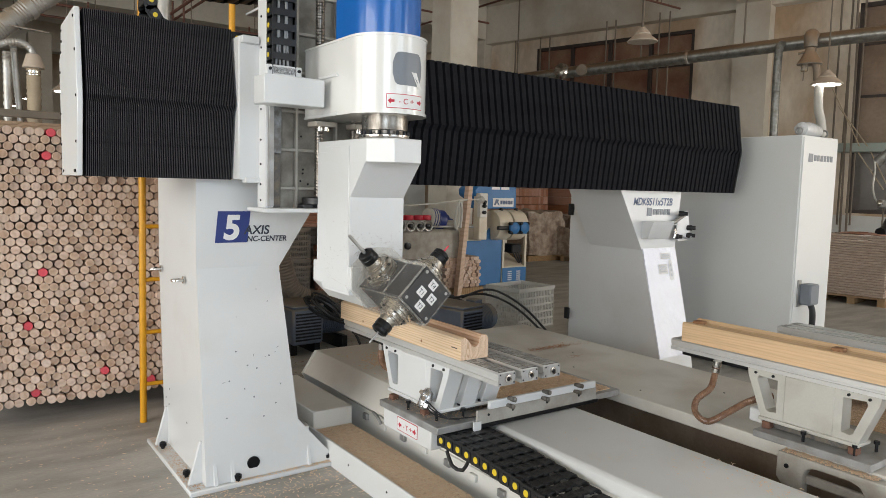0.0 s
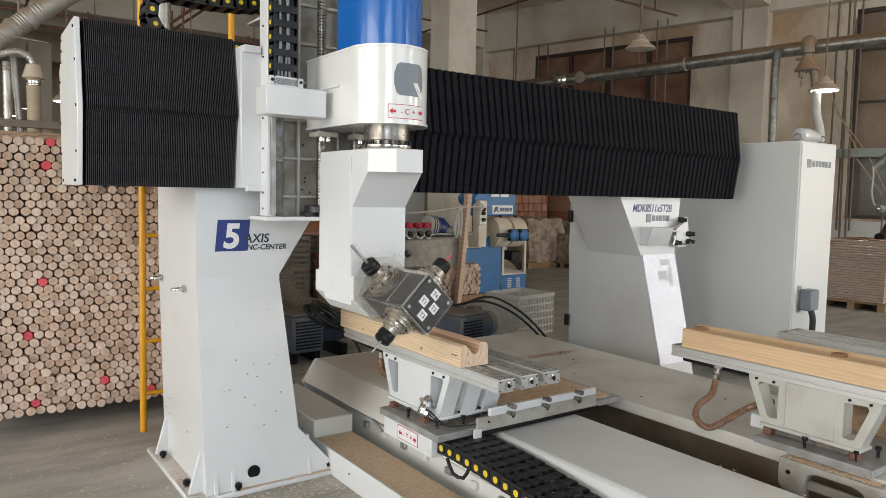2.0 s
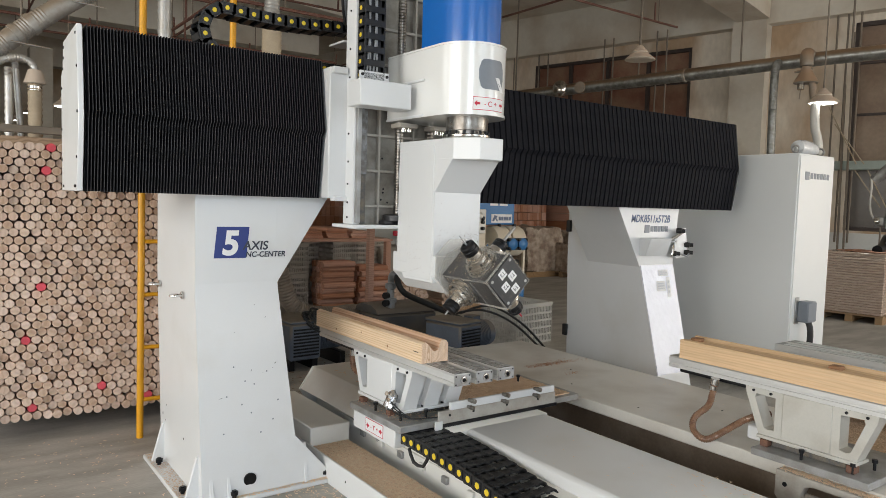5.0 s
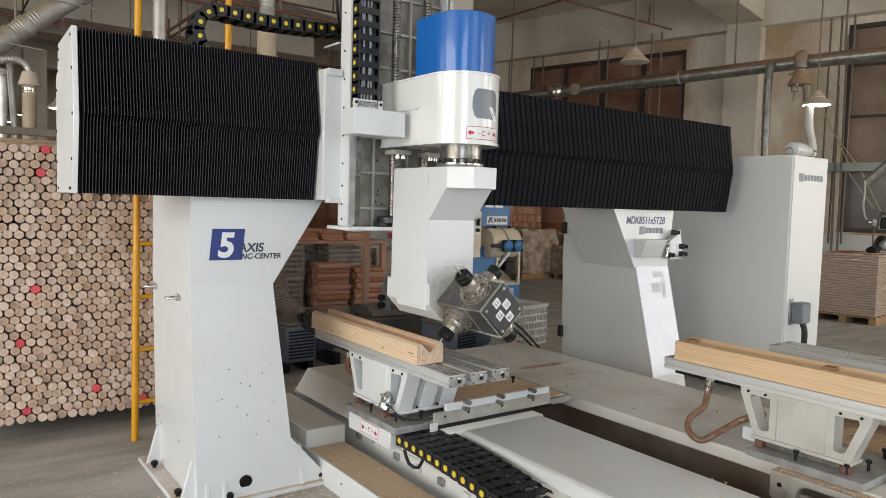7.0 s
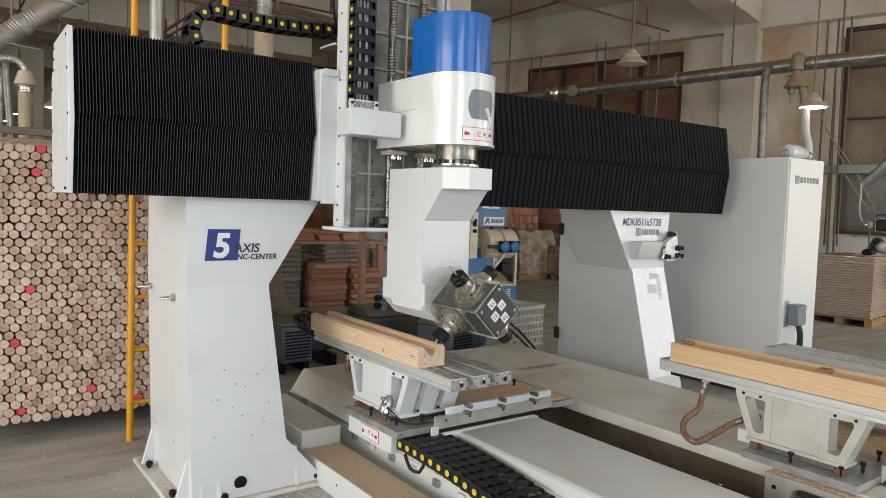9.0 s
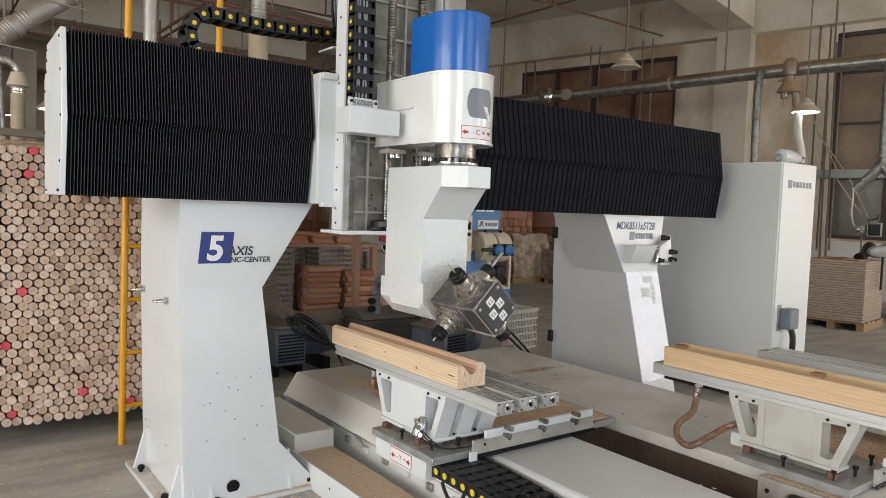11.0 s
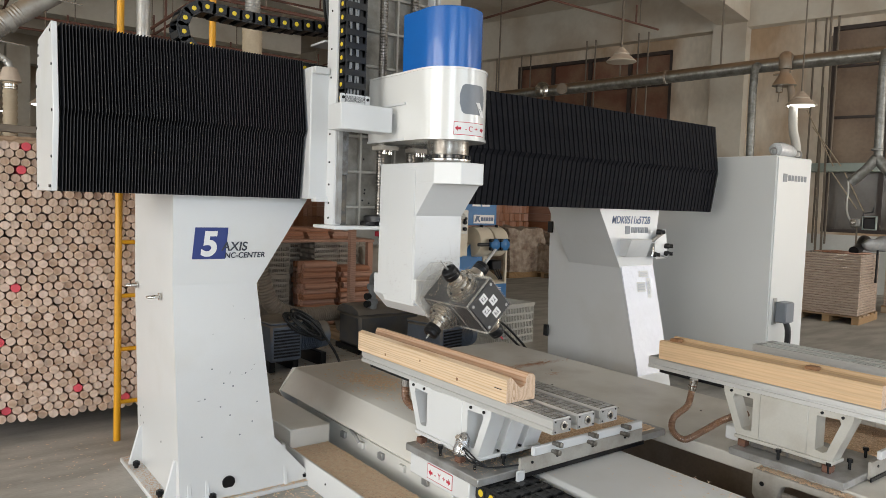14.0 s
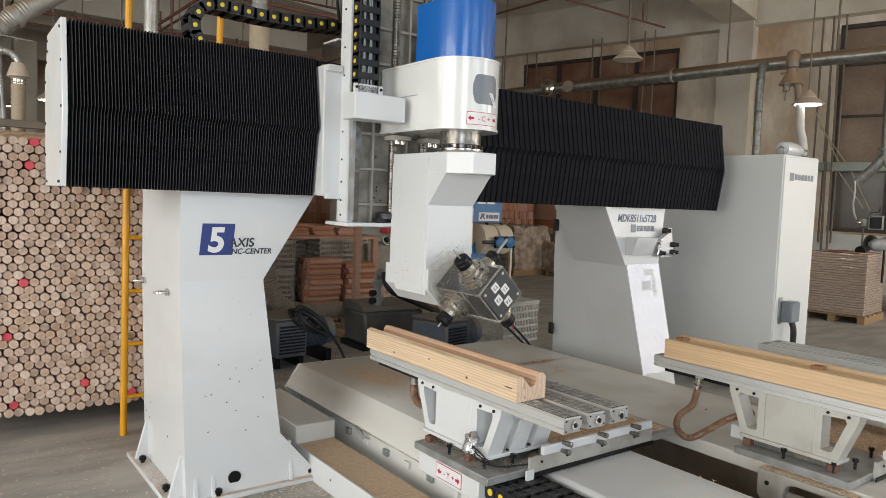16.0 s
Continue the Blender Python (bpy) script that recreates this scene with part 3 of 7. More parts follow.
part("pipe_cap", east(lathe(((0.17, 0), (0.17, 0.05), (0.1, 0.09)), Matrix.Translation((-3.60, 5.35, pipe_z(5.35) + 0.02)) @ pose(0, 0, 0, 0, -90, 0), 20)), CHROME, pipe, "shiny foil-wrapped pipe end")
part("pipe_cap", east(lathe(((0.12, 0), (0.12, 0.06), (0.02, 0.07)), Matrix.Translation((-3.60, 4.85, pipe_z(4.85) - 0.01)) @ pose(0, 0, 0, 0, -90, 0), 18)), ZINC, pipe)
for u in (3.6, 1.6, -0.2, 6.6):
    part("hanger", east(rod((-3.5, u, pipe_z(u) + 0.11), (-3.5, u, CEIL), 0.018, 8)), PIPEGREY, pipe)
fork = east(tube([(-3.8, -1.05, 2.55), (-3.8, -0.9, 2.35), (-3.8, -0.7, 2.15)], 0.08, 12))
part("branch_pipe", fork, GREYDUCT, pipe)
part("branch_pipe", east(tube([(-3.8, -1.05, 2.55), (-3.8, -1.2, 2.35), (-3.8, -1.4, 2.15)], 0.08, 12)), GREYDUCT, pipe)

# conduits and sprinkler lines
for u, x in ((7.9, -0.15), (8.2, -0.15), (6.0, -0.5), (5.75, -0.5), (4.55, -0.6), (4.3, -0.6), (9.0, -0.2), (0.55, -0.2), (0.3, -0.25), (0.75, -0.2), (12.0, -0.3)):
    tagged(new("conduit", mesh_of("conduit", east(rod((x, u, 1.0), (x, u, 5.85), 0.02, 8)), PIPEGREY, True)), "thin dusty vertical conduit on the hall wall", "conduit", "wall conduits")
for x0, y0, x1, y1, z in ((-4, 9.0, 12, 9.0, 5.2), (-4, 7.0, 11.2, 7.0, 5.6), (-6, 12.5, 10, 12.5, 5.2), (-2.5, 3, -2.5, 30, 5.3), (1.6, 8, 1.6, 30, 5.35), (9.2, 6.0, 9.2, 20, 5.3), (-3, 8.2, 4.6, 8.2, 3.85), (-3, 10.2, 5.0, 10.2, 4.3), (0.4, 7.2, 0.4, 14, 3.5), (2.9, 7.2, 2.9, 14, 4.05), (-3, 12.0, 6.0, 12.0, 4.1), (-4, 14.5, 6.0, 14.5, 4.4), (3.6, 7.5, 3.6, 18, 4.5)):
    s = thing("sprinkler_line", "thin rusty red sprinkler pipe under the ceiling", "pipe", (x0, y0, z), "sprinkler pipes")
    part("line_pipe", rod((x0, y0, z), (x1, y1, z), 0.022, 8), PIPERED, s)
    length = math.hypot(x1 - x0, y1 - y0)
    for k in range(int(length / 3) + 1):
        f = (k * 3 + 0.3) / length
        x, y = x0 + (x1 - x0) * f, y0 + (y1 - y0) * f
        part("drop", rod((x, y, z), (x, y, z + 0.35), 0.018, 8), PIPERED, s)
        part("hanger", rod((x + 0.12 * (y1 == y0), y + 0.12 * (x1 == x0), z), (x + 0.12 * (y1 == y0), y + 0.12 * (x1 == x0), CEIL), 0.01, 6), PIPEGREY, s)


def hall_lamp(x, y, z, lit, group="hall lamps"):
    lamp = thing("pendant_lamp", ("lit" if lit else "unlit") + " dusty enamel pendant lamp on a thin rod", "lamp", (x, y, z), group)
    m = Matrix.Translation((x, y, z))
    part("shade", lathe(((0.225, 0), (0.228, 0.008), (0.20, 0.035), (0.125, 0.10), (0.118, 0.108), (0.122, 0.118), (0.10, 0.15), (0.075, 0.165), (0.07, 0.18), (0.03, 0.22)), m, 28), SHADE, lamp)
    part("bulb", lathe(((0.19, -0.004), (0.185, 0.004)), m, 24), LAMPGLOW if lit else SHADE, lamp)
    part("stem", rod((x, y, z + 0.2), (x, y, CEIL), 0.012, 8), PIPEGREY, lamp)


hall_lamp(8.72, 7.19, 3.84, False)
hall_lamp(10.97, 5.52, 3.27, True)
hall_lamp(2.75, 4.95, 3.62, False)
for x, y, z in ((1.615, 12.0, 2.845), (2.75, 30.0, 4.36), (2.31, 30.0, 4.07)):
    hall_lamp(x, y, z, True)

# ducts over the rod stack
duct = thing("spiral_duct", "large dusty grey spiral duct under the ceiling", "duct", (-2, 5, 3))
part("duct_pipe", tube([(-0.7, 6.6, 1.74), (-0.1, 6.6, 2.27), (0.443, 6.6, 2.751), (0.636, 6.6, 2.924), (0.938, 6.6, 3.173), (1.3, 6.7, 3.45), (1.9, 7.4, 4.05), (2.2, 8, CEIL)], 0.077, 24, 0.005, 0.03), DUSTYDUCT, duct)
for a, b in (((0.60, 6.6, 2.89), (0.635, 6.6, 2.922)), ((0.50, 6.6, 2.80), (0.525, 6.6, 2.823)), ((1.0, 6.6, 3.222), (1.03, 6.6, 3.247))):
    part("duct_collar", rod(a, b, 0.091, 28), DUSTYDUCT, duct)
part("duct_bracket", rod((0.47, 6.5, 2.74), (0.74, 6.5, 2.72), 0.006, 8), DUSTYDUCT, duct)
part("duct_bracket", rod((0.78, 6.5, 3.13), (1.14, 6.5, 3.11), 0.006, 8), DUSTYDUCT, duct)
for x in (0.55, 0.98):
    part("hanger", rod((x, 6.6, 2.9 if x < 0.7 else 3.2), (x, 6.6, CEIL), 0.01, 8), PIPEGREY, duct)
for x, y, r, zt, zb, m in ((1.56, 6.3, 0.052, CEIL, 0, SILVERDUCT), (2.5, 6.3, 0.085, 3.25, 0, TAPE), (2.5, 6.3, 0.065, CEIL, 3.25, SILVERDUCT), (0.437, 6.3, 0.025, 2.51, 0, SILVERDUCT), (0.61, 6.3, 0.046, 2.405, 0, TAPE), (1.25, 7.4, 0.06, 2.6, 0, BROWNDUCT), (-0.9, 9.0, 0.12, 3.6, 0, BROWNDUCT)):
    d = thing("vertical_duct", "vertical ribbed dust extraction duct", "duct", (x, y, zb), "vertical ducts")
    part("duct_pipe", tube([(x, y, zb), (x, y, (zb + zt) / 2), (x, y, zt)], r, 18, 0.006, 0.05), m, d)

cowl = thing("duct_funnel", "dusty sheet-metal funnel on a kraft-wrapped hose", "funnel", (0.62, 6.3, 2.3))
part("cone", lathe(((0.070, 0), (0.078, 0.004), (0.076, 0.012), (0.047, 0.105), (0.03, 0.107)), Matrix.Translation((0.61, 6.3, 2.403)), 24), SHADE, cowl)
part("elbow", tube([(0.61, 6.3, 2.505), (0.60, 6.3, 2.54), (0.565, 6.3, 2.575), (0.51, 6.3, 2.59), (0.44, 6.3, 2.575), (0.35, 6.3, 2.53)], 0.024, 14, 0.004, 0.02), SILVERDUCT, cowl)
part("band", rod((0.61, 6.3, 2.352), (0.61, 6.3, 2.385), 0.05, 20), CHROME, cowl, "bright metal band round the hose")
slim = thing("vertical_duct", "slim bright ribbed duct leaning behind the billet stack", "duct", (0.5, 6.35, 0), "vertical ducts")
part("duct_pipe", tube([(0.66, 6.35, 0.0), (0.572, 6.35, 1.3), (0.519, 6.35, 2.04), (0.485, 6.35, 2.56)], 0.022, 16, 0.004, 0.03), SILVERDUCT, slim)

# ---- the gantry ----
gantry = thing("gantry_frame", "white enamelled gantry of a woodworking machine, two columns and a beam", "machine frame", (1.3, 4.0, 0))
left = part("column", loft([(0.03, 1.062, 1.80, 3.535, 4.34), (0.29, 1.06, 1.575, 3.565, 4.36), (1.14, 1.05, 1.492, 3.65, 4.40), (1.60, 1.05, 1.50, 3.65, 4.40)], bevel=0.006), WHITE, gantry, smooth=False)
part("bracket", prism([(1.484, 1.12), (1.785, 1.6), (1.484, 1.6)], "y", 3.6495, 4.3), WHITE, left)
part("base_plate", box(0.975, 1.93, 3.51, 4.42, 0.0, 0.028, 0.006), WHITE, left)
for x in (1.10, 1.19, 1.62):
    part("rib", prism([(3.52, 0.028), (3.60, 0.028), (3.60, 0.24), (3.568, 0.24), (3.54, 0.1)], "x", x, x + 0.022, 0.003), WHITE, left)
for y in (3.60, 4.27):
    part("rib", prism([(0.99, 0.028), (1.07, 0.028), (1.07, 0.25), (1.05, 0.25), (1.01, 0.1)], "y", y, y + 0.022, 0.003), WHITE, left)
for x, y in ((1.225, 3.53), (1.75, 3.55), (1.015, 3.72), (1.015, 4.2), (1.86, 3.6)):
    part("anchor_bolt", lathe(((0.012, 0), (0.012, 0.016), (0.02, 0.016), (0.02, 0.034), (0.012, 0.034), (0.012, 0.04)), Matrix.Translation((x, y, 0.028)), 12), NUT, left)
part("cable_hole", lathe(((0.034, -0.006), (0.034, 0.003)), Matrix.Translation((1.313, 3.5405, 0.105)) @ pose(0, 0, 0, 96, 0, 0), 24), NUT, left)
for m in (Matrix.Translation((1.045, 3.85, 1.06)) @ pose(0, 0, 0, 0, -90, 0), Matrix.Translation((1.045, 4.32, 1.07)) @ pose(0, 0, 0, 0, -90, 0)):
    ring = tube([m @ Vector(p) for p in [(0, 0.028 * math.cos(a * 0.5236), 0.035 + 0.028 * math.sin(a * 0.5236)) for a in range(13)]], 0.007, 8)
    lathe(((0.02, 0), (0.02, 0.008), (0.01, 0.012)), m, 12, ring)
    part("lifting_eye", ring, CHROME, left)
# sign and words on the column
part("sign_plate", prism([(1.161, 1.435), (1.333, 1.435), (1.317, 1.271), (1.145, 1.271)], "y", 3.6475, 3.6495), NAVY, left)
writing("5", 0.175, on_front(1.185, 3.6465, 1.291), DECALWHITE, left, "numeral", 0.12, bold=0.006)
writing("AXIS", 0.066, on_front(1.297, 3.6468, 1.314), INK, left, shear=0.16, bold=0.0012)
writing("NC-CENTER", 0.0405, on_front(1.312, 3.6468, 1.2757), INK, left, shear=0.16, bold=0.0008)
for y, z in ((4.29, 0.40), (4.22, 0.37), (4.30, 0.30), (4.235, 0.275), (3.87, 0.27)):
    part("screw_hole", lathe(((0.006, 0), (0.006, 0.0015)), Matrix.Translation((1.0605, y, z)) @ pose(0, 0, 0, 0, -90, 0), 8), NUT, left)
for x, z in ((1.30, 0.62), (1.35, 0.60), (1.28, 0.5), (1.42, 0.66), (1.20, 0.55), (1.48, 0.5), (1.33, 0.45), (1.24, 0.7), (1.45, 0.4), (1.18, 0.36), (1.38, 0.34)):
    y = 3.565 + (z - 0.29) * 0.1 - 0.0005
    part("screw_hole", lathe(((0.0045, 0), (0.0045, 0.001)), Matrix.Translation((x, y, z)) @ pose(0, 0, 0, 96, 0, 0), 8), DECALGREY, left)
for x, z, long, tilt_s in ((1.335, 0.67, 0.022, 80), (1.40, 0.655, 0.006, 0), (1.47, 0.70, 0.016, 35), (1.455, 0.675, 0.008, 30), (1.17, 0.545, 0.02, 5), (1.42, 0.95, 0.012, 60), (1.25, 0.88, 0.007, 20), (1.36, 1.02, 0.009, 100)):
    y = (3.565 + (z - 0.29) * 0.1) - 0.0006
    mark = bmesh.new()
    mark.faces.new([mark.verts.new((long * a, 0, 0.0022 * b)) for a, b in ((-0.5, -0.4), (0.1, -1), (0.5, 0.2), (0.2, 0.9), (-0.4, 0.5))])
    mark.transform(Matrix.Translation((x, y, z)) @ pose(0, 0, 0, 6, -tilt_s, 0))
    part("scratch", mark, CABLE, left, "grey scratch in the enamel")

right = part("column", loft([(0.0, 4.60, 5.02, 3.43, 4.46), (0.28, 4.585, 4.99, 3.47, 4.46), (1.14, 4.53, 4.95, 3.65, 4.44), (1.60, 4.53, 5.0, 3.65, 4.44)], bevel=0.006), WHITE, gantry, smooth=False)
# panel laid on the column to carry the painted bluish window sheen
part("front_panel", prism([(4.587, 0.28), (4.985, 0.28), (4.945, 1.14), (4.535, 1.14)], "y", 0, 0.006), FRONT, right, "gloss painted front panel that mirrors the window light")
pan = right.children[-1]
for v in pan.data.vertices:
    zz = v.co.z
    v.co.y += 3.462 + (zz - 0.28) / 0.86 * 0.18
part("bracket", prism([(4.536, 1.12), (4.25, 1.6), (4.536, 1.6)], "y", 3.6495, 4.2), WHITE, right)
part("foot_plate", box(4.45, 5.12, 3.36, 4.6, 0.0, 0.03, 0.006), WHITE, right)
part("front_box", prism([(3.655, 1.222), (3.585, 1.222), (3.535, 1.362), (3.655, 1.362)], "x", 4.515, 4.78, 0.004), WHITE, right)
conn = part("cable_plate", prism([(4.90, 1.345), (4.975, 1.385), (5.005, 1.44), (5.035, 1.44), (5.05, 1.38), (5.07, 1.27), (5.05, 1.20), (4.93, 1.195), (4.90, 1.22)], "y", 3.60, 3.608), WHITE, right)
part("bracket_shelf", box(4.79, 4.93, 3.60, 3.655, 1.325, 1.333), WHITE, conn)
part("stay", rod((4.86, 3.61, 1.345), (4.995, 3.60, 1.405), 0.012, 8), CASTGREY, conn)
for x, z in ((4.93, 1.42), (5.045, 1.303), (5.045, 1.24), (4.875, 1.235)):
    part("gland", lathe(((0.022, -0.01), (0.022, 0.03), (0.016, 0.034), (0.016, 0.06)), Matrix.Translation((x, 3.60, z)) @ pose(0, 0, 0, 90, 0, 30), 12), BLACK, conn)
part("cable", tube([(4.88, 3.57, 1.235), (4.96, 3.56, 1.225), (5.02, 3.56, 1.21), (5.05, 3.57, 1.235)], 0.008, 8), CABLE, conn)
part("air_tube", tube([(4.85, 3.59, 1.22), (4.86, 3.585, 1.26), (4.855, 3.59, 1.30)], 0.012, 8), CHROME, conn)
writing("MDK8511x5T2B", 0.084, on_front(4.40, 3.648, 1.485) @ Matrix.Diagonal((0.84, 1, 1, 1)), INKBLUE, right, shear=0.2, bold=0.0015)
part("logo_mark", prism([(4.57, 1.40), (4.63, 1.40), (4.63, 1.465), (4.57, 1.465)], "y", 3.646, 3.65, 0.001), DECALGREY, right)
for k in range(5):
    part("logo_bar", box(4.645 + 0.045 * k, 4.68 + 0.045 * k, 3.646, 3.65, 1.41, 1.455), DECALGREY, right)
for x0, x1, z0, z1 in ((4.74, 4.86, 1.05, 1.10), (4.70, 4.81, 0.93, 1.01), (4.83, 4.875, 0.88, 1.04)):
    plate = bmesh.new()
    tilt_y = [3.462 + (z - 0.28) / 0.86 * 0.18 - 0.003 for z in (z0, z1)]
    plate.faces.new([plate.verts.new(p) for p in ((x0, tilt_y[0], z0), (x1, tilt_y[0], z0), (x1, tilt_y[1], z1), (x0, tilt_y[1], z1))])
    lab = part("label_plate", plate, DECALWHITE, right)
    for k in range(3):
        bar = bmesh.new()
        f = (0.2 + 0.25 * k, 0.32 + 0.25 * k)
        za, zb = z0 + (z1 - z0) * f[0], z0 + (z1 - z0) * f[1]
        ya, yb = [3.462 + (z - 0.28) / 0.86 * 0.18 - 0.0045 for z in (za, zb)]
        bar.faces.new([bar.verts.new(p) for p in ((x0 + 0.012, ya, za), (x1 - 0.012, ya, za), (x1 - 0.012, yb, zb), (x0 + 0.012, yb, zb))])
        part("print_bar", bar, PALEINK, lab)
for y0, z in ((4.42, 1.42), (4.42, 0.50)):
    part("latch", box(4.505, 4.53, y0 - 0.02, y0 + 0.03, z - 0.05, z + 0.05, 0.004), BLACK, right)

# beam core and cover in black: shade of the pleat gaps as colour
beam = part("beam", box(0.53, 5.57, 3.60, 3.99, 1.605, 2.27, 0.006), BLACK, gantry)
HEX = [(3.548, 2.338), (3.498, 1.935), (3.548, 1.598), (4.0, 1.598), (4.02, 2.16), (3.97, 2.20), (3.95, 2.32)]
part("end_plate", prism(HEX, "x", 0.498, 0.522, 0.003), WHITE, beam)
part("end_plate", prism(HEX, "x", 5.583, 5.60, 0.003), BLACK, beam)
for y, z in ((3.57, 2.30), (3.535, 2.15), (3.52, 1.95), (3.54, 1.75), (3.57, 1.62), (3.60, 1.62), (3.94, 1.62), (3.93, 2.29), (3.93, 2.24), (3.95, 2.19), (3.99, 2.1), (3.99, 1.9), (3.99, 1.75)):
    part("screw", lathe(((0.007, 0), (0.006, 0.004)), Matrix.Translation((0.498, y, z)) @ pose(0, 0, 0, 0, -90, 0), 8), NUT, beam)
part("top_cover", box(0.6, 5.5, 3.62, 3.97, 2.27, 2.285, 0.004), BLACK, beam)

# ---- the pleated covers ----
X_CARRIAGE, W_CARRIAGE = 1.205, 0.84


def bellows(name, count, h, edge, x_of):
    cover = thing(name, "black pleated bellows cover along the gantry beam", "bellows", (0, 0, 0), "beam covers")
    bm = bmesh.new()
    outer = [(3.98, 2.342), (3.552, 2.338), (3.488, 1.958), (3.512, 1.926), (3.552, 1.598), (3.98, 1.598)]
    inner = [(3.98, 2.328), (3.585, 2.324), (3.54, 1.952), (3.545, 1.928), (3.585, 1.615), (3.98, 1.615)]
    rows = []
    for x, line in ((-h, inner), (-edge, outer), (edge, outer), (h, inner)):
        rows.append([bm.verts.new((x, y, z)) for y, z in line])
    for a, b in zip(rows, rows[1:]):
        for i in range(5):
            f = bm.faces.new((a[i], a[i + 1], b[i + 1], b[i]))
            f.material_index = 1 if a is rows[1] and edge < 0.003 else 0
    bmesh.ops.recalc_face_normals(bm, faces=bm.faces[:])
    me = mesh_of("pleat", bm, (BLACKPLEAT, PLEATEDGE))
    rnd = random.Random(count)
    for k in range(count):
        p = new("pleat", me)
        p.parent = cover
        jitter = rnd.uniform(-0.0002, 0.0002)
        lean = rnd.uniform(-0.005, 0.005)
        keyed(p, [(t, pose(x_of(k, dx) + jitter, 0, 0, 0, 0, lean)) for t, dx, dz, ty in MOVES])


bellows("bellows_cover", 84, 0.0050, 0.0017, lambda k, dx: 0.535 + (k + 0.5) / 84 * (X_CARRIAGE + dx - 0.54))
bellows("bellows_cover", 64, 0.0255, 0.0175, lambda k, dx: 5.58 - (k + 0.5) / 64 * (5.58 - X_CARRIAGE - W_CARRIAGE - dx))

# ---- the cross carriage ----
carriage = thing("cross_carriage", "white cross carriage with an open ribbed slide frame and ball screws", "machine carriage", (1.5, 3.5, 1.45))
part("saddle_plate", box(X_CARRIAGE + 0.002, X_CARRIAGE + W_CARRIAGE, 3.47, 3.585, 1.60, 2.30, 0.006), WHITE, carriage)
part("lower_plate", box(X_CARRIAGE + 0.03, X_CARRIAGE + 0.15, 3.45, 3.50, 1.585, 1.612, 0.003), WHITE, carriage)
FX0, FX1, FZ0, FZ1 = 1.31, 1.98, 1.462, 3.1
part("slide_side", box(FX0, FX0 + 0.045, 3.385, 3.49, FZ0, FZ1, 0.004), WHITE, carriage)
part("slide_side", box(FX1 - 0.045, FX1, 3.385, 3.49, FZ0, FZ1, 0.004), WHITE, carriage)
# back plate carries the recess's shade in its colour
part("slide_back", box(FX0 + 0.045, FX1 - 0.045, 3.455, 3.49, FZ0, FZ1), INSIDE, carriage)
part("bottom_plate", box(FX0 - 0.025, FX1 + 0.02, 3.325, 3.57, FZ0 - 0.02, FZ0, 0.003), WHITE, carriage)
for x in (FX0 + 0.012, FX1 - 0.04):
    part("linear_rail", box(x, x + 0.026, 3.363, 3.387, FZ0 + 0.01, FZ1 - 0.02, 0.002), STEEL, carriage)
for x in (FX0 + 0.178, FX0 + 0.40, FX0 + 0.52):
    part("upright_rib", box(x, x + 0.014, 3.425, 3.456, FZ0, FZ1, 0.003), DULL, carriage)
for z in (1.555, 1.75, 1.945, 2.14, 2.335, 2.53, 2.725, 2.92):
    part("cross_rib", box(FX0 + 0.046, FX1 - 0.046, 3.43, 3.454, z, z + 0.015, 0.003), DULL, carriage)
part("guide_strip", box(FX0 + 0.046, FX0 + 0.085, 3.395, 3.455, FZ0 + 0.005, FZ0 + 0.27, 0.002), GROOVE, carriage)
part("guide_strip", box(FX0 + 0.046, FX0 + 0.088, 3.392, 3.455, FZ0 + 0.273, FZ1 - 0.02, 0.002), ALUDARK, carriage)
for x in (FX0 + 0.296, FX0 + 0.50):
    screw = bmesh.new()
    prof = []
    for k in range(int((FZ1 - FZ0 - 0.1) / 0.016)):
        prof += [(0.0235, k * 0.016), (0.0235, k * 0.016 + 0.009), (0.0185, k * 0.016 + 0.011), (0.0185, k * 0.016 + 0.014)]
    part("ball_screw", lathe(prof, Matrix.Translation((x, 3.40, FZ0 + 0.05)), 16, screw), THREAD, carriage)
    block = part("bearing_block", box(x - 0.105, x + 0.09, 3.36, 3.44, FZ0, FZ0 + 0.022, 0.004), CAST, carriage)
    part("bearing_cup", lathe(((0.085, 0), (0.085, 0.03), (0.07, 0.036), (0.03, 0.037)), Matrix.Translation((x, 3.40, FZ0 + 0.022)), 24), CAST, block)
    for dx in (-0.05, 0.0, 0.05):
        part("block_bolt", rod((x + dx, 3.352, FZ0 + 0.011), (x + dx, 3.36, FZ0 + 0.011), 0.007, 8), NUT, block)
for x, z in ((1.53, 1.83), (1.542, 1.66), (1.528, 1.60), (1.54, 1.64), (1.57, 1.585)):
    part("stain", lathe(((0.006, 0), (0.004, 0.0006)), Matrix.Translation((x, 3.4548, z)) @ pose(0, 0, 0, 90, 0, 0), 7), NUT, carriage)
for z in (1.50, 1.58, 1.68, 1.80, 1.95, 2.1, 2.25, 2.4, 2.6):
    part("screw", lathe(((0.006, 0), (0.005, 0.004)), Matrix.Translation((FX0, 3.44, z)) @ pose(0, 0, 0, 0, -90, 0), 8), NUT, carriage)
part("chain_bracket", box(1.36, 1.50, 3.62, 3.80, 2.475, 2.487, 0.002), WHITE, carriage)
part("saddle_lug", box(1.215, 1.30, 3.44, 3.475, 2.265, 2.30, 0.003), WHITE, carriage)
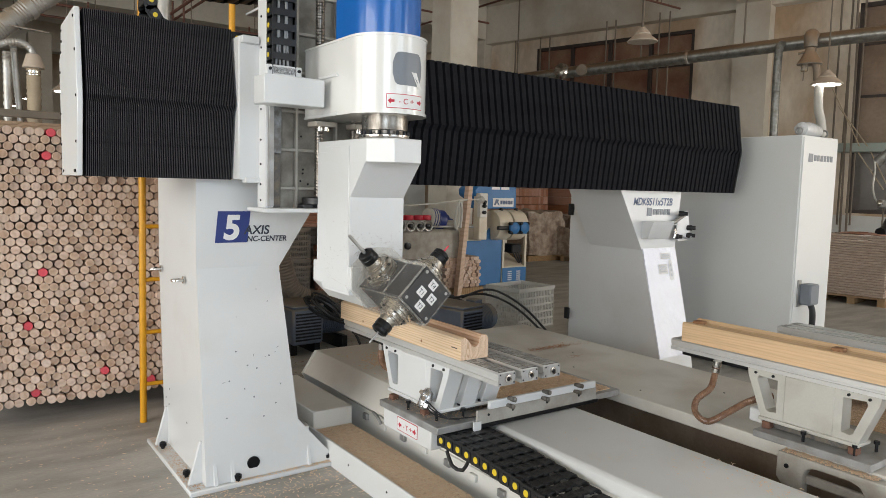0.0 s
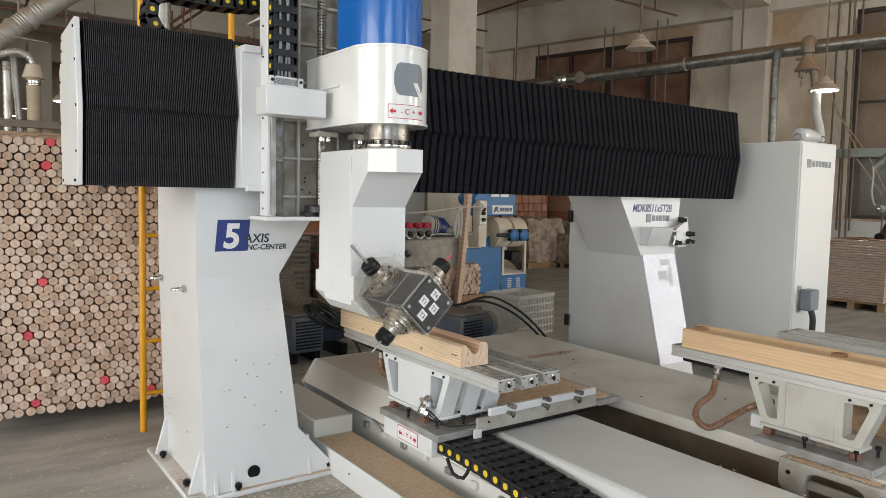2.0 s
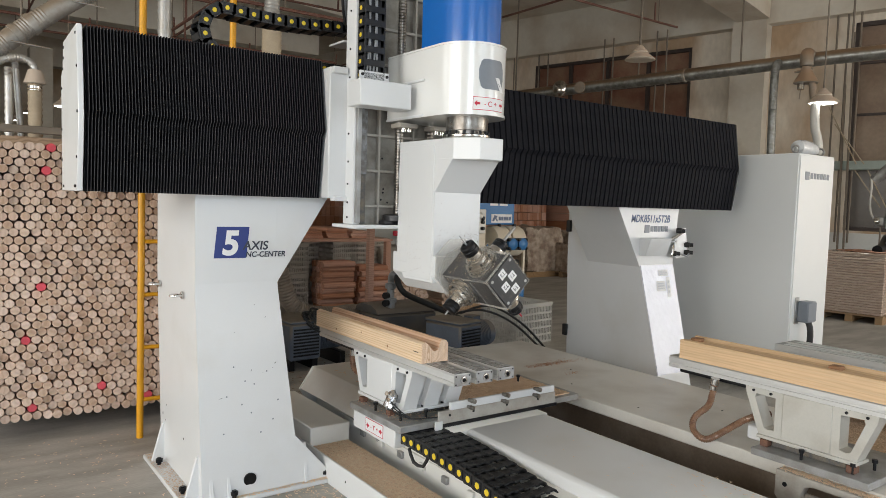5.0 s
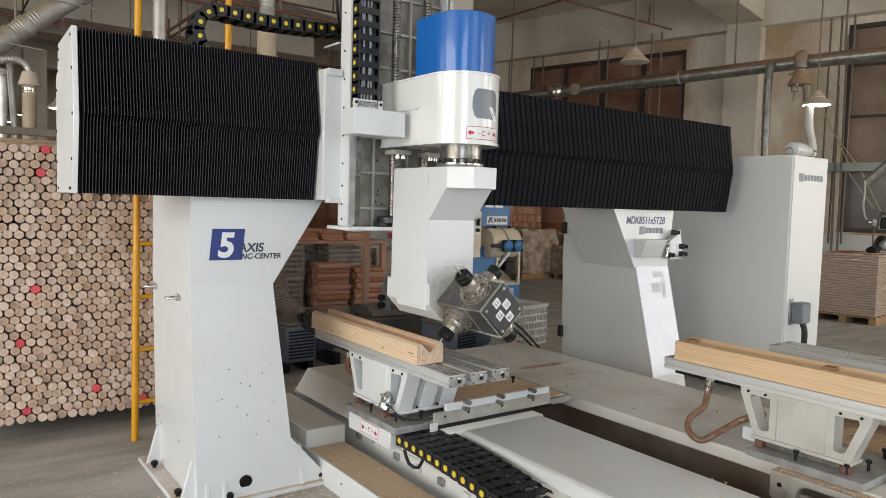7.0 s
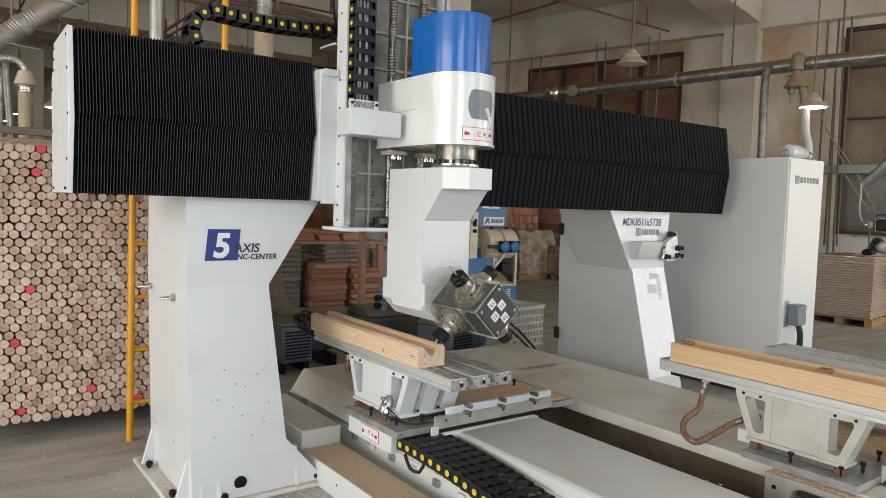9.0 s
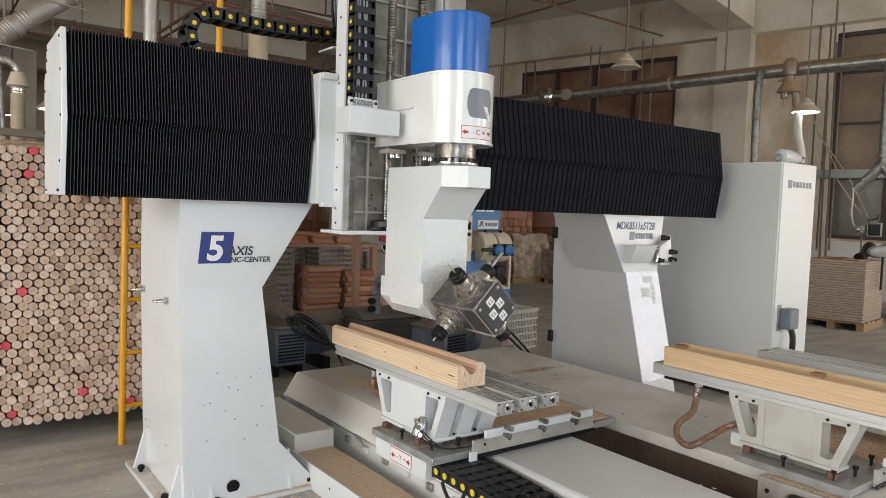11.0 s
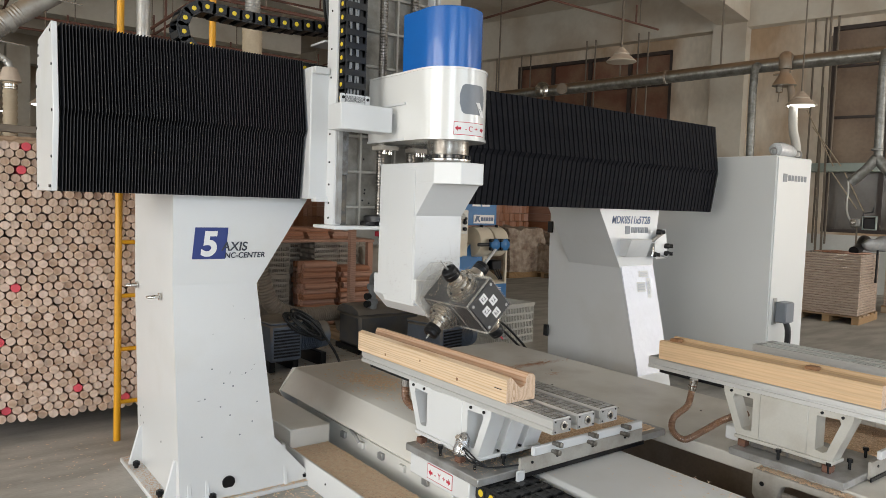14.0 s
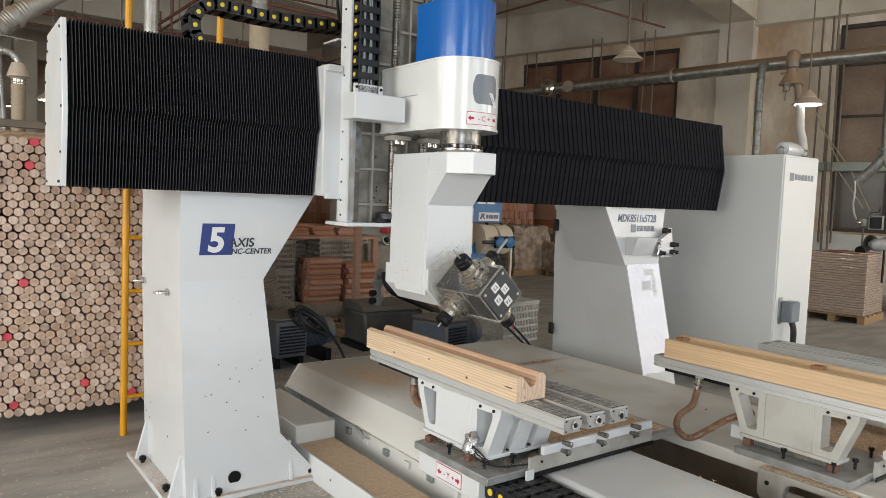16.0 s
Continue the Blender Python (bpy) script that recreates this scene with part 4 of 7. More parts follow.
for k in range(6):
    part("cable", tube([(1.41 + 0.006 * k, 3.71 - 0.012 * k, 2.555), (1.385 + 0.01 * k, 3.66, 2.60 + 0.012 * k), (1.335 + 0.014 * k, 3.60, 2.72), (1.345 + 0.006 * k, 3.57, 2.90), (1.39 - 0.01 * k, 3.55, 3.2)], 0.008, 8), CABLE if k % 3 else BLACK, carriage)

# ---- the head that rides up and down ----
head = thing("milling_unit", "white enamelled machine head with blue motor cover and bent arm", "machine head", (1.72, 2.95, 1.06))
AX, AY, RC = 1.722, 2.93, 0.187


def rounded_front(r, back, z0, z1, into=None, n=28):
    pts = [(AX + r, back)] + [(AX + r * math.cos(a), AY + r * math.sin(a)) for a in [-math.pi * k / n for k in range(n + 1)]] + [(AX - r, back)]
    return prism(pts, "z", z0, z1, into=into)


housing = part("housing", rounded_front(RC, 3.42, 1.905, 2.235), GLOSS, head)
part("top_rim", rounded_front(RC + 0.004, 3.42, 2.235, 2.245), GLOSS, housing)
part("bottom_rim", rounded_front(RC + 0.006, 3.42, 1.893, 1.905), GLOSS, housing)
part("side_flange", box(AX - RC - 0.012, AX - RC + 0.01, 3.05, 3.40, 2.075, 2.087, 0.002), WHITE, housing)
part("side_flange", box(AX - RC - 0.012, AX - RC + 0.01, 3.05, 3.40, 1.895, 1.907, 0.002), WHITE, housing)
part("motor_cover", prism([(AX + 0.16, 3.12)] + [(AX + 0.164 * math.cos(-math.pi * k / 28), 2.94 + 0.164 * math.sin(-math.pi * k / 28)) for k in range(29)] + [(AX - 0.164, 3.13)], "z", 2.245, 2.545, 0.004), BLUE, head, "blue enamelled motor cover")
# badge and travel plate on the round front


def wrapped(name, u0, u1, z0, z1, material, r=RC + 0.0012, corner=0.0):
    """A thin plate laid round the housing between two angles (degrees from -y towards +x)."""
    bm = bmesh.new()
    n = 14
    rows = []
    for k in range(n + 1):
        f = k / n
        a = radians(u0 + (u1 - u0) * f)
        e = corner * (1 - math.sqrt(max(0.0, 1 - max(0.0, abs(2 * f - 1) - 0.6) ** 2 / 0.16))) if corner else 0
        p = (AX + r * math.sin(a), AY - r * math.cos(a))
        rows.append((bm.verts.new((*p, z0 + e)), bm.verts.new((*p, z1 - e))))
    for a, b in zip(rows, rows[1:]):
        bm.faces.new((a[0], b[0], b[1], a[1]))
    return part(name, bm, material, housing)


wrapped("badge", -22, 27, 2.02, 2.165, DECALGREY, corner=0.05)
bm = bmesh.new()
vs = []
for u, z in ((6, 2.080), (15, 2.080), (27, 2.012), (19, 2.012)):
    a = radians(u)
    vs.append(bm.verts.new((AX + (RC + 0.004) * math.sin(a), AY - (RC + 0.004) * math.cos(a), z)))
bm.faces.new(vs)
part("badge_notch", bm, DECALWHITE, housing)
wrapped("travel_plate", -30, 29, 1.916, 1.980, RED, RC + 0.001)
wrapped("travel_plate_face", -29.2, 28.2, 1.919, 1.977, DECALWHITE, RC + 0.002)


def flat_arrow(place, s):
    """An arrow outline of two coordinates; s: 1 to the right, -1 to the left."""
    return [(place[0] + s * dx, place[1] + dz) for dx, dz in ((-0.014, -0.006), (0.002, -0.006), (0.002, -0.014), (0.017, 0), (0.002, 0.014), (0.002, 0.006), (-0.014, 0.006))]


def wrap_flat(points, u_mid, material, name):
    bm = bmesh.new()
    r = RC + 0.003
    f = bm.faces.new([bm.verts.new((AX + r * math.sin(radians(u_mid) + x / r), AY - r * math.cos(radians(u_mid) + x / r), z)) for x, z in points])
    bmesh.ops.triangulate(bm, faces=[f])
    part(name, bm, material, housing)


wrap_flat(flat_arrow((0, 1.948), -1), -23, RED, "arrow")
wrap_flat(flat_arrow((0, 1.948), 1), 22, RED, "arrow")
a = radians(-2)
writing("- C +", 0.036, Matrix.Translation((AX + (RC + 0.003) * math.sin(a), AY - (RC + 0.003) * math.cos(a), 1.936)) @ pose(0, 0, 0, 90, 0, -2) @ Matrix.Translation((-0.036, 0, 0)), RED, housing)
# rotary joint
joint = part("rotary_joint", lathe(((0.120, 0), (0.124, 0.006), (0.124, 0.022), (0.114, 0.026), (0.1, 0.027)), Matrix.Translation((AX, AY, 1.80)), 36), CHROME, head)
part("bearing_ring", lathe(((0.094, 0), (0.094, 0.018), (0.108, 0.02), (0.108, 0.088)), Matrix.Translation((AX, AY, 1.826)), 36), THREAD, joint)
for k in range(16):
    a = 2 * math.pi * k / 16
    part("joint_bolt", rod((AX + 0.110 * math.cos(a), AY + 0.110 * math.sin(a), 1.825), (AX + 0.110 * math.cos(a), AY + 0.110 * math.sin(a), 1.842), 0.008, 8), NUT, joint)
for x in (AX - 0.155, AX + 0.06):
    nut = part("nut_bracket", box(x - 0.055, x + 0.055, 3.24, 3.34, 1.872, 1.896, 0.003), CASTGREY, head)
    for dx in (-0.025, 0.01):
        part("nut_bolt", lathe(((0.015, 0), (0.015, 0.014), (0.010, 0.016), (0.010, 0.022)), Matrix.Translation((x + dx, 3.26, 1.850)), 10), CHROME, nut)
# bent arm
arm = part("arm", loft([(1.062, 1.57, 1.868, 2.985, 3.26), (1.16, 1.57, 1.868, 2.985, 3.335), (1.53, 1.57, 1.868, 2.985, 3.335), (1.53, 1.57, 1.868, 2.985, 3.335)][:3], bevel=0.004), WHITE, head)
up = prism([(3.335, 1.53), (2.985, 1.53), (2.842, 1.695), (2.842, 1.70), (3.335, 1.70)], "x", 1.57, 1.868, 0.002)
part("arm_neck", up, WHITE, arm, smooth=False)
part("arm_top", prism([(1.571, 3.334), (1.571, 2.84), (1.648, 2.72), (1.79, 2.72), (1.867, 2.84), (1.867, 3.334)], "z", 1.693, 1.80, 0.003), WHITE, arm, smooth=False)
cover = box(1.566, 1.5705, 2.995, 3.235, 1.075, 1.772, 0.0015)
box(1.567, 1.5705, 3.235, 3.33, 1.15, 1.745, 0.0015, into=cover)
part("side_cover", cover, WHITE, arm, smooth=False)
EIGHT = [(1.72 + 0.172 * math.cos(math.pi / 8 + k * math.pi / 4), 1.148 + 0.172 * math.sin(math.pi / 8 + k * math.pi / 4)) for k in range(8)]
part("pivot_flange", prism([(1.72 + (x - 1.72) * 0.96, 1.148 + (z - 1.148) * 0.9) for x, z in EIGHT], "y", 2.945, 2.961), ACRYLIC, arm, "clear eight-sided acrylic flange")
part("pivot_housing", prism([(1.5685, 1.20), (1.5685, 1.092), (1.658, 1.0), (1.782, 1.0), (1.8715, 1.092), (1.8715, 1.20)], "y", 2.962, 3.375, 0.004), WHITE, arm, "white chamfered pivot housing", smooth=False)
specks_v, specks_f = [], []
rnd = random.Random(31)
for _ in range(420):
    s, c = rnd.uniform(0.0007, 0.0026), len(specks_v)
    front = rnd.random() < 0.72
    z = 1.27 + rnd.gauss(0, 0.035) + 0.03 * rnd.random() ** 2 if front and rnd.random() < 0.75 else 1.09 + abs(rnd.gauss(0, 0.16))
    if not front:
        y = rnd.uniform(2.99, 3.24)
        specks_v += [(1.5655 - BASE["milling_unit"].x, y + s * a - 2.95, z + s * b - 1.06) for a, b in ((-1, 0), (0, -0.6), (1, 0.2), (0.1, 0.8))]
    else:
        x = rnd.uniform(1.58, 1.86)
        specks_v += [(x + s * a - BASE["milling_unit"].x, 2.9842 - 2.95, z + s * b - 1.06) for a, b in ((-1, 0), (0, -0.6), (1, 0.2), (0.1, 0.8))]
    specks_f.append((c, c + 1, c + 2, c + 3))
specks = bpy.data.meshes.new("sawdust_specks")
specks.from_pydata(specks_v, [], specks_f)
specks.materials.append(RUST)
dusting = tagged(new("sawdust_specks", specks), "specks of wood dust stuck to the arm", kind="stuff")
dusting.parent = arm
# chain bracket on the head and the upright cable chain
part("bracket_box", box(1.20, 1.50, 3.12, 3.25, 1.925, 2.055, 0.004), WHITE, head)
part("bracket_plate", box(1.265, 1.44, 3.25, 3.262, 2.04, 2.12, 0.003), WHITE, head)
for x in (1.28, 1.425):
    for z in (2.065, 2.10):
        part("bolt", lathe(((0.008, 0), (0.008, 0.006)), Matrix.Translation((x, 3.25, z)) @ pose(0, 0, 0, 90, 0, 0), 8), NUT, head)


LINK = {}


def link_meshes(pitch, width, tall):
    key = (pitch, width, tall)
    if key not in LINK:
        bm = bmesh.new()
        for s in (-1, 1):
            y = s * width / 2
            rr = tall / 2
            end = [(pitch * 0.5 + rr * 0.55 * math.cos(a), rr * math.sin(a)) for a in [-math.pi / 2 + math.pi * k / 6 for k in range(7)]]
            prism([(-pitch * 0.5 - rr * 0.35, rr * 0.6), (-pitch * 0.5 - rr * 0.35, -rr * 0.6), (-pitch * 0.42, -rr)] + end + [(-pitch * 0.42, rr)], "y", y - 0.0035 - s * 0.0025, y + 0.0035 - s * 0.0025, into=bm)
            prism([(-pitch * 0.36, -rr * 0.62), (pitch * 0.30, -rr * 0.62), (pitch * 0.42, -rr * 0.5), (pitch * 0.42, rr * 0.5), (pitch * 0.30, rr * 0.62), (-pitch * 0.36, rr * 0.62)], "y", y - 0.0025 + s * 0.0035, y + 0.0025 + s * 0.0035, into=bm)
        for z in (-tall / 2, tall / 2 - 0.008):
            box(-pitch * 0.30, pitch * (0.02 if width > 0.2 else 0.16), -width / 2, width / 2, z, z + 0.008, into=bm)
            if width > 0.2:
                box(pitch * 0.10, pitch * 0.42, -width / 2, width / 2, z + 0.001, z + 0.006, into=bm)
                for u in (-0.31, -0.06, 0.17, 0.36):
                    box(-pitch * 0.46, pitch * 0.46, u * width - 0.011, u * width + 0.011, z - 0.001, z + 0.0095, 0.002, into=bm)
        for u in (-0.17, 0.17):
            box(-pitch * 0.25, pitch * 0.25, u * width - 0.002, u * width + 0.002, -tall / 2 + 0.008, tall / 2 - 0.008, into=bm)
        body = mesh_of("chain_link", bm, BLACK)
        pr = 0.0118 if width < 0.2 else 0.0155
        bm = lathe(((pr, 0), (pr, 0.002), (pr * 0.8, 0.003)), pose(0, 0, 0, -90, 0, 0), 12)
        LINK[key] = body, mesh_of("peg", bm, YDOT)
    return LINK[key]


def link_ob(parent, m, pitch=0.07, width=0.11, tall=0.06):
    body, peg = link_meshes(pitch, width, tall)
    ob = new("chain_link", body)
    ob.parent, ob.matrix_local = parent, m
    for s in (-1, 1):
        p = new("peg", peg)
        p.parent, p.matrix_local = ob, pose(0, s * (width / 2 + 0.0055), 0, 0, 0, 0 if s > 0 else 180)
    return ob


UPRIGHT = Matrix(((0, 1, 0, 0), (0, 0, 1, 0), (1, 0, 0, 0), (0, 0, 0, 1)))
upright = part("upright_chain", box(1.30, 1.40, 3.272, 3.278, 2.10, 3.2), BLACK, head, "black strip inside the upright chain")
for k, x in enumerate((1.315, 1.335, 1.352, 1.375)):
    part("cable", tube([(x, 3.266, 2.10), (x + 0.01 * (-1) ** k, 3.262, 2.4), (x - 0.008, 3.268, 2.7), (x, 3.266, 3.2)], 0.0055, 8), CABLE, upright)
for k in range(16):
    link_ob(head, Matrix.Translation(Vector((1.35, 3.285, 2.10 + 0.068 * k)) - BASE["milling_unit"]) @ UPRIGHT, 0.068, 0.12, 0.07)
# the housing and the chain's bracket sit a little higher on the slide
for ob in head.children:
    kind_of = ob.name.split(".")[0]
    if kind_of in ("housing", "motor_cover"):
        ob.location.z += 0.019
    elif kind_of in ("bracket_box", "bracket_plate", "bolt", "upright_chain", "chain_link"):
        ob.location.z += 0.024
rows = [(t, pose(BASE["milling_unit"].x + dx, 2.95, 1.06 + dz)) for t, dx, dz, ty in MOVES]
keyed(head, rows)
keyed(carriage, [(t, pose(1.5 + dx, 3.5, 1.45)) for t, dx, dz, ty in MOVES])

# ---- the chain on top of the beam ----
beam_chain = thing("cable_chain", "black cable chain with yellow pegs on the gantry beam", "cable chain", (0, 0, 0), "cable chains")
Z_RUN = 2.325
R_BEND, XF, LEN = 0.115, 2.15, 2.02


def chain_pose(s, xc):
    """The pose of a link s metres along the chain from its moving end at xc."""
    xb = (xc + XF + math.pi * R_BEND - LEN) / 2
    zt = Z_RUN + 2 * R_BEND
    if s < xc - xb:
        sag = -0.03 * math.sin(math.pi * s / (xc - xb + 0.2))
        return pose(xc - s, 3.74, zt + 0.02 + sag, 0, 0, 0)
    s -= xc - xb
    if s < math.pi * R_BEND:
        a = s / R_BEND
        return Matrix.Translation((xb - R_BEND * math.sin(a), 3.74, Z_RUN + R_BEND + R_BEND * math.cos(a))) @ pose(0, 0, 0, 0, -math.degrees(a), 0)
    return pose(xb + s - math.pi * R_BEND, 3.74, Z_RUN, 0, -180 + 0.01, 0)


for k in range(28):
    ob = link_ob(beam_chain, Matrix.Identity(4), 0.07, 0.13, 0.06)
    keyed(ob, [(t, chain_pose(0.02 + 0.07 * k, 1.44 + dx)) for t, dx, dz, ty in MOVES])

# ---- the spindle turret ----
TX, TY, TZ = 1.74, 2.76, 1.11
turret = thing("spindle_turret", "dark spindle turret with four tool spindles under clear film", "spindle turret", (TX, TY, TZ))
HD = 0.135
dia = [(TX + HD * c, TZ + HD * s) for c, s in ((1, 0), (0, 1), (-1, 0), (0, -1))]
body = part("body", prism(dia, "y", 2.585, 2.952, 0.006), CAST, turret)
part("end_plate", prism([(TX + (x - TX) * 0.96, TZ + (z - TZ) * 0.96) for x, z in dia], "y", 2.575, 2.586, 0.003), CAST, body)
part("clear_flange", lathe(((0.10, 0), (0.150, 0.002), (0.152, 0.006), (0.150, 0.011), (0.10, 0.012)), Matrix.Translation((TX, 2.955, TZ)) @ pose(0, 0, 0, 90, 0, 0), 8), ACRYLIC, body, "clear acrylic flange")
for k in range(4):
    a, b = dia[k], dia[(k + 1) % 4]
    grow = lambda p, q: (TX + (p[0] - TX) * q, TZ + (p[1] - TZ) * q)
    o1, o2, i1, i2 = grow(a, 1.04), grow(b, 1.04), grow(a, 0.985), grow(b, 0.985)
    for y in (2.580, 2.72, 2.94):
        part("cover_edge", prism([o1, o2, i2, i1], "y", y, y + (0.012 if y < 2.7 or y > 2.9 else 0.007)), ACRYLIC, body, "clear edge of the acrylic cover")
    part("cover_edge", prism([grow(a, 1.045), grow((a[0] * 0.94 + b[0] * 0.06, a[1] * 0.94 + b[1] * 0.06), 1.045), grow((a[0] * 0.94 + b[0] * 0.06, a[1] * 0.94 + b[1] * 0.06), 1.0)], "y", 2.593, 2.94), ACRYLIC, body)
for u in range(4):
    a = radians(90 * u + 45)
    c, s = math.cos(a), math.sin(a)
    deep = u in (1, 3)
    y = 2.835 if deep else 2.70
    m = Matrix.Translation((TX, y, TZ)) @ pose(0, 0, 0, 0, 90 - math.degrees(a), 0)
    sp = part("spindle", lathe(((0.080, 0.088), (0.080, 0.100), (0.074, 0.102), (0.074, 0.106), (0.078, 0.108), (0.078, 0.118), (0.070, 0.121), (0.070, 0.126), (0.074, 0.128), (0.074, 0.135), (0.056, 0.138), (0.053, 0.150), (0.057, 0.152), (0.057, 0.158), (0.048, 0.161), (0.048, 0.166), (0.042, 0.168), (0.038, 0.196)), m, 32), SPINDLE, turret, "dull polished spindle nose with rings")
    for k in range(6):
        q = math.pi * k / 3
        part("flange_bolt", rod(m @ Vector((0.066 * math.cos(q), 0.066 * math.sin(q), 0.136)), m @ Vector((0.066 * math.cos(q), 0.066 * math.sin(q), 0.143)), 0.006, 8), NUT, sp)
    part("collet_nut", lathe(((0.03, 0.186), (0.039, 0.189), (0.041, 0.194), (0.041, 0.214), (0.038, 0.217), (0.038, 0.221), (0.040, 0.223), (0.039, 0.236), (0.031, 0.243), (0.022, 0.244), (0.021, 0.240), (0.010, 0.240)), m, 22), NUT, sp)
    tip = {1: 0.355, 2: 0.30, 0: 0.285, 3: 0.262}[u]
    part("cutter", lathe(((0.008 if u == 1 else 0.005, 0.238), (0.008 if u == 1 else 0.004, tip), (0.002, tip + 0.004)), m, 10), PINK if u == 0 else STEEL, sp)
    film = lathe(((0.100, 0.098), (0.098, 0.115), (0.086, 0.130), (0.080, 0.150), (0.062, 0.160), (0.060, 0.178), (0.047, 0.187)), m, 18)
    bmesh.ops.delete(film, geom=[f for f in film.faces if len(f.verts) > 4], context="FACES_ONLY")
    for v in film.verts:
        v.co += 0.006 * noise.noise_vector(v.co * 40)
    part("film", film, CLEAR, sp, "crumpled clear protective film")
sheet = prism([(TX + (x - TX) * 1.05, TZ + (z - TZ) * 1.05) for x, z in dia], "y", 2.60, 2.935)
bmesh.ops.delete(sheet, geom=[f for f in sheet.faces if abs(f.normal.y) > 0.9], context="FACES_ONLY")
bmesh.ops.subdivide_edges(sheet, edges=sheet.edges[:], cuts=6, use_grid_fill=True)
for v in sheet.verts:
    v.co += 0.005 * noise.noise_vector(v.co * 30)
part("film", sheet, CLEAR, body, "crumpled clear protective film")
rnd = random.Random(77)
dust_bm = bmesh.new()
for _ in range(220):
    k, f, y = rnd.randrange(4), rnd.uniform(0.04, 0.96), rnd.choice((rnd.uniform(2.60, 2.94), rnd.gauss(2.90, 0.03)))
    a, b = dia[k], dia[(k + 1) % 4]
    p, q = Vector((a[0] + (b[0] - a[0]) * f, 0, a[1] + (b[1] - a[1]) * f)), Vector((b[0] - a[0], 0, b[1] - a[1])).normalized()
    out = Vector((p.x - TX, 0, p.z - TZ)).normalized() * 0.0012
    s = rnd.uniform(0.0012, 0.0045)
    dust_bm.faces.new([dust_bm.verts.new(Vector((p.x, y, p.z)) + out + q * (s * i) + Vector((0, s * j, 0))) for i, j in ((-1, 0), (0, -0.7), (1, 0.2), (0, 0.8))])
tagged(part("chip_specks", dust_bm, CHIP, body, "pale wood chips stuck on the dark block", False), kind="stuff")
for word, dx, dz in (("T1", -0.027, 0.018), ("T4", 0.034, 0.042), ("T2", 0.026, -0.020), ("T3", -0.035, -0.044)):
    m = Matrix.Translation((TX + dx, 2.5745, TZ + dz)) @ pose(0, 0, 0, 0, 45, 0)
    lab = box(-0.021, 0.021, -0.001, 0.0005, -0.021, 0.021)
    lab.transform(m)
    lab = part("tool_label", lab, DECALWHITE, body)
    writing(word, 0.028, m @ pose(-0.016, -0.0014, -0.010, 90, 0, 0), INK, lab)
for k in range(4):
    a = radians(90 * k)
    for q in (0.105,):
        part("cap_screw", lathe(((0.008, 0), (0.008, 0.001), (0.0035, 0.001), (0.0035, 0.003)), Matrix.Translation((TX + q * math.cos(a), 2.575, TZ + q * math.sin(a))) @ pose(0, 0, 0, 90, 0, 0), 10), STEEL, body)


def head_at(t):
    ts = [r[0] for r in MOVES]
    return float(np.interp(t, ts, [r[1] for r in MOVES])), float(np.interp(t, ts, [r[2] for r in MOVES]))


rows = []
for t in sorted({r[0] for r in MOVES} | {r[0] for r in TURNS}):
    dx, dz = head_at(t)
    turn = float(np.interp(t, [r[0] for r in TURNS], [r[1] for r in TURNS]))
    rows.append((t, pose(TX + dx, TY, TZ + dz, 0, turn, 0)))
keyed(turret, rows)
# ---- beds and covers ----
bed_a = thing("machine_bed", "white sheet-covered machine bed with scattered shavings", "machine bed", (2.4, 3.0, 0), "machine beds")
part("bed_body", box(2.15, 2.80, -1.5, 4.5, 0.0, 0.33), SHEET, bed_a)
part("top_cover", prism([(2.165, 0.40), (2.84, 0.40), (2.85, 0.36), (2.85, 0.33), (2.2, 0.33), (2.065, 0.25), (2.058, 0.253)], "y", 2.9, 4.57, 0.003), SHEET, bed_a)
part("front_cover", prism([(2.25, 0.385), (2.275, 0.40), (2.81, 0.40), (2.84, 0.385), (2.84, 0.22), (2.25, 0.22)], "y", -1.5, 2.9, 0.004), WHITE, bed_a)
part("end_cover", prism([(2.15, 0.40), (2.84, 0.40), (2.84, 0.0), (2.2, 0.0), (2.05, 0.25)], "y", 4.57, 4.582), SHEET, bed_a)
for k in range(9):
    y = 4.0 - 0.22 * k
    part("clamp", box(2.128, 2.15, y, y + 0.05, 0.12, 0.16, 0.004), STEEL if k % 2 else SHEET, bed_a)
part("side_rail", box(2.135, 2.15, 1.0, 4.2, 0.175, 0.19), SHEET, bed_a)
part("pull_hook", tube([(2.15, 3.70, 0.20), (2.10, 3.65, 0.22), (2.09, 3.58, 0.21), (2.10, 3.55, 0.17)], 0.01, 8), STEEL, bed_a)

bed_b = thing("machine_bed", "white sheet-covered machine bed with a broad flat top", "machine bed", (3.5, 3.0, 0), "machine beds")
part("bed_body", box(3.56, 4.15, -1.5, 4.5, 0.0, 0.38), GUTTER, bed_b)
part("top_cover", prism([(3.27, 0.40), (4.16, 0.40), (4.16, 0.26), (4.1, 0.26), (4.1, 0.386), (3.285, 0.386), (3.285, 0.33), (3.27, 0.33)], "y", -1.5, 4.6, 0.005), SHADEDSHEET, bed_b)
for x, y in ((3.3, 3.3), (3.65, 2.4), (3.6, 3.6), (3.45, 1.9), (3.25, 2.7)):
    part("cover_screw", lathe(((0.006, 0), (0.005, 0.003)), Matrix.Translation((x + 0.15, y, 0.40)), 8), NUT, bed_b)
tagged(new("trench_floor", mesh_of("trench_floor", box(2.80, 3.56, -1.5, 4.6, 0.0, 0.06), GUTTER)), "brown dusty gutter between the two machine beds", "gutter", kind="structure")
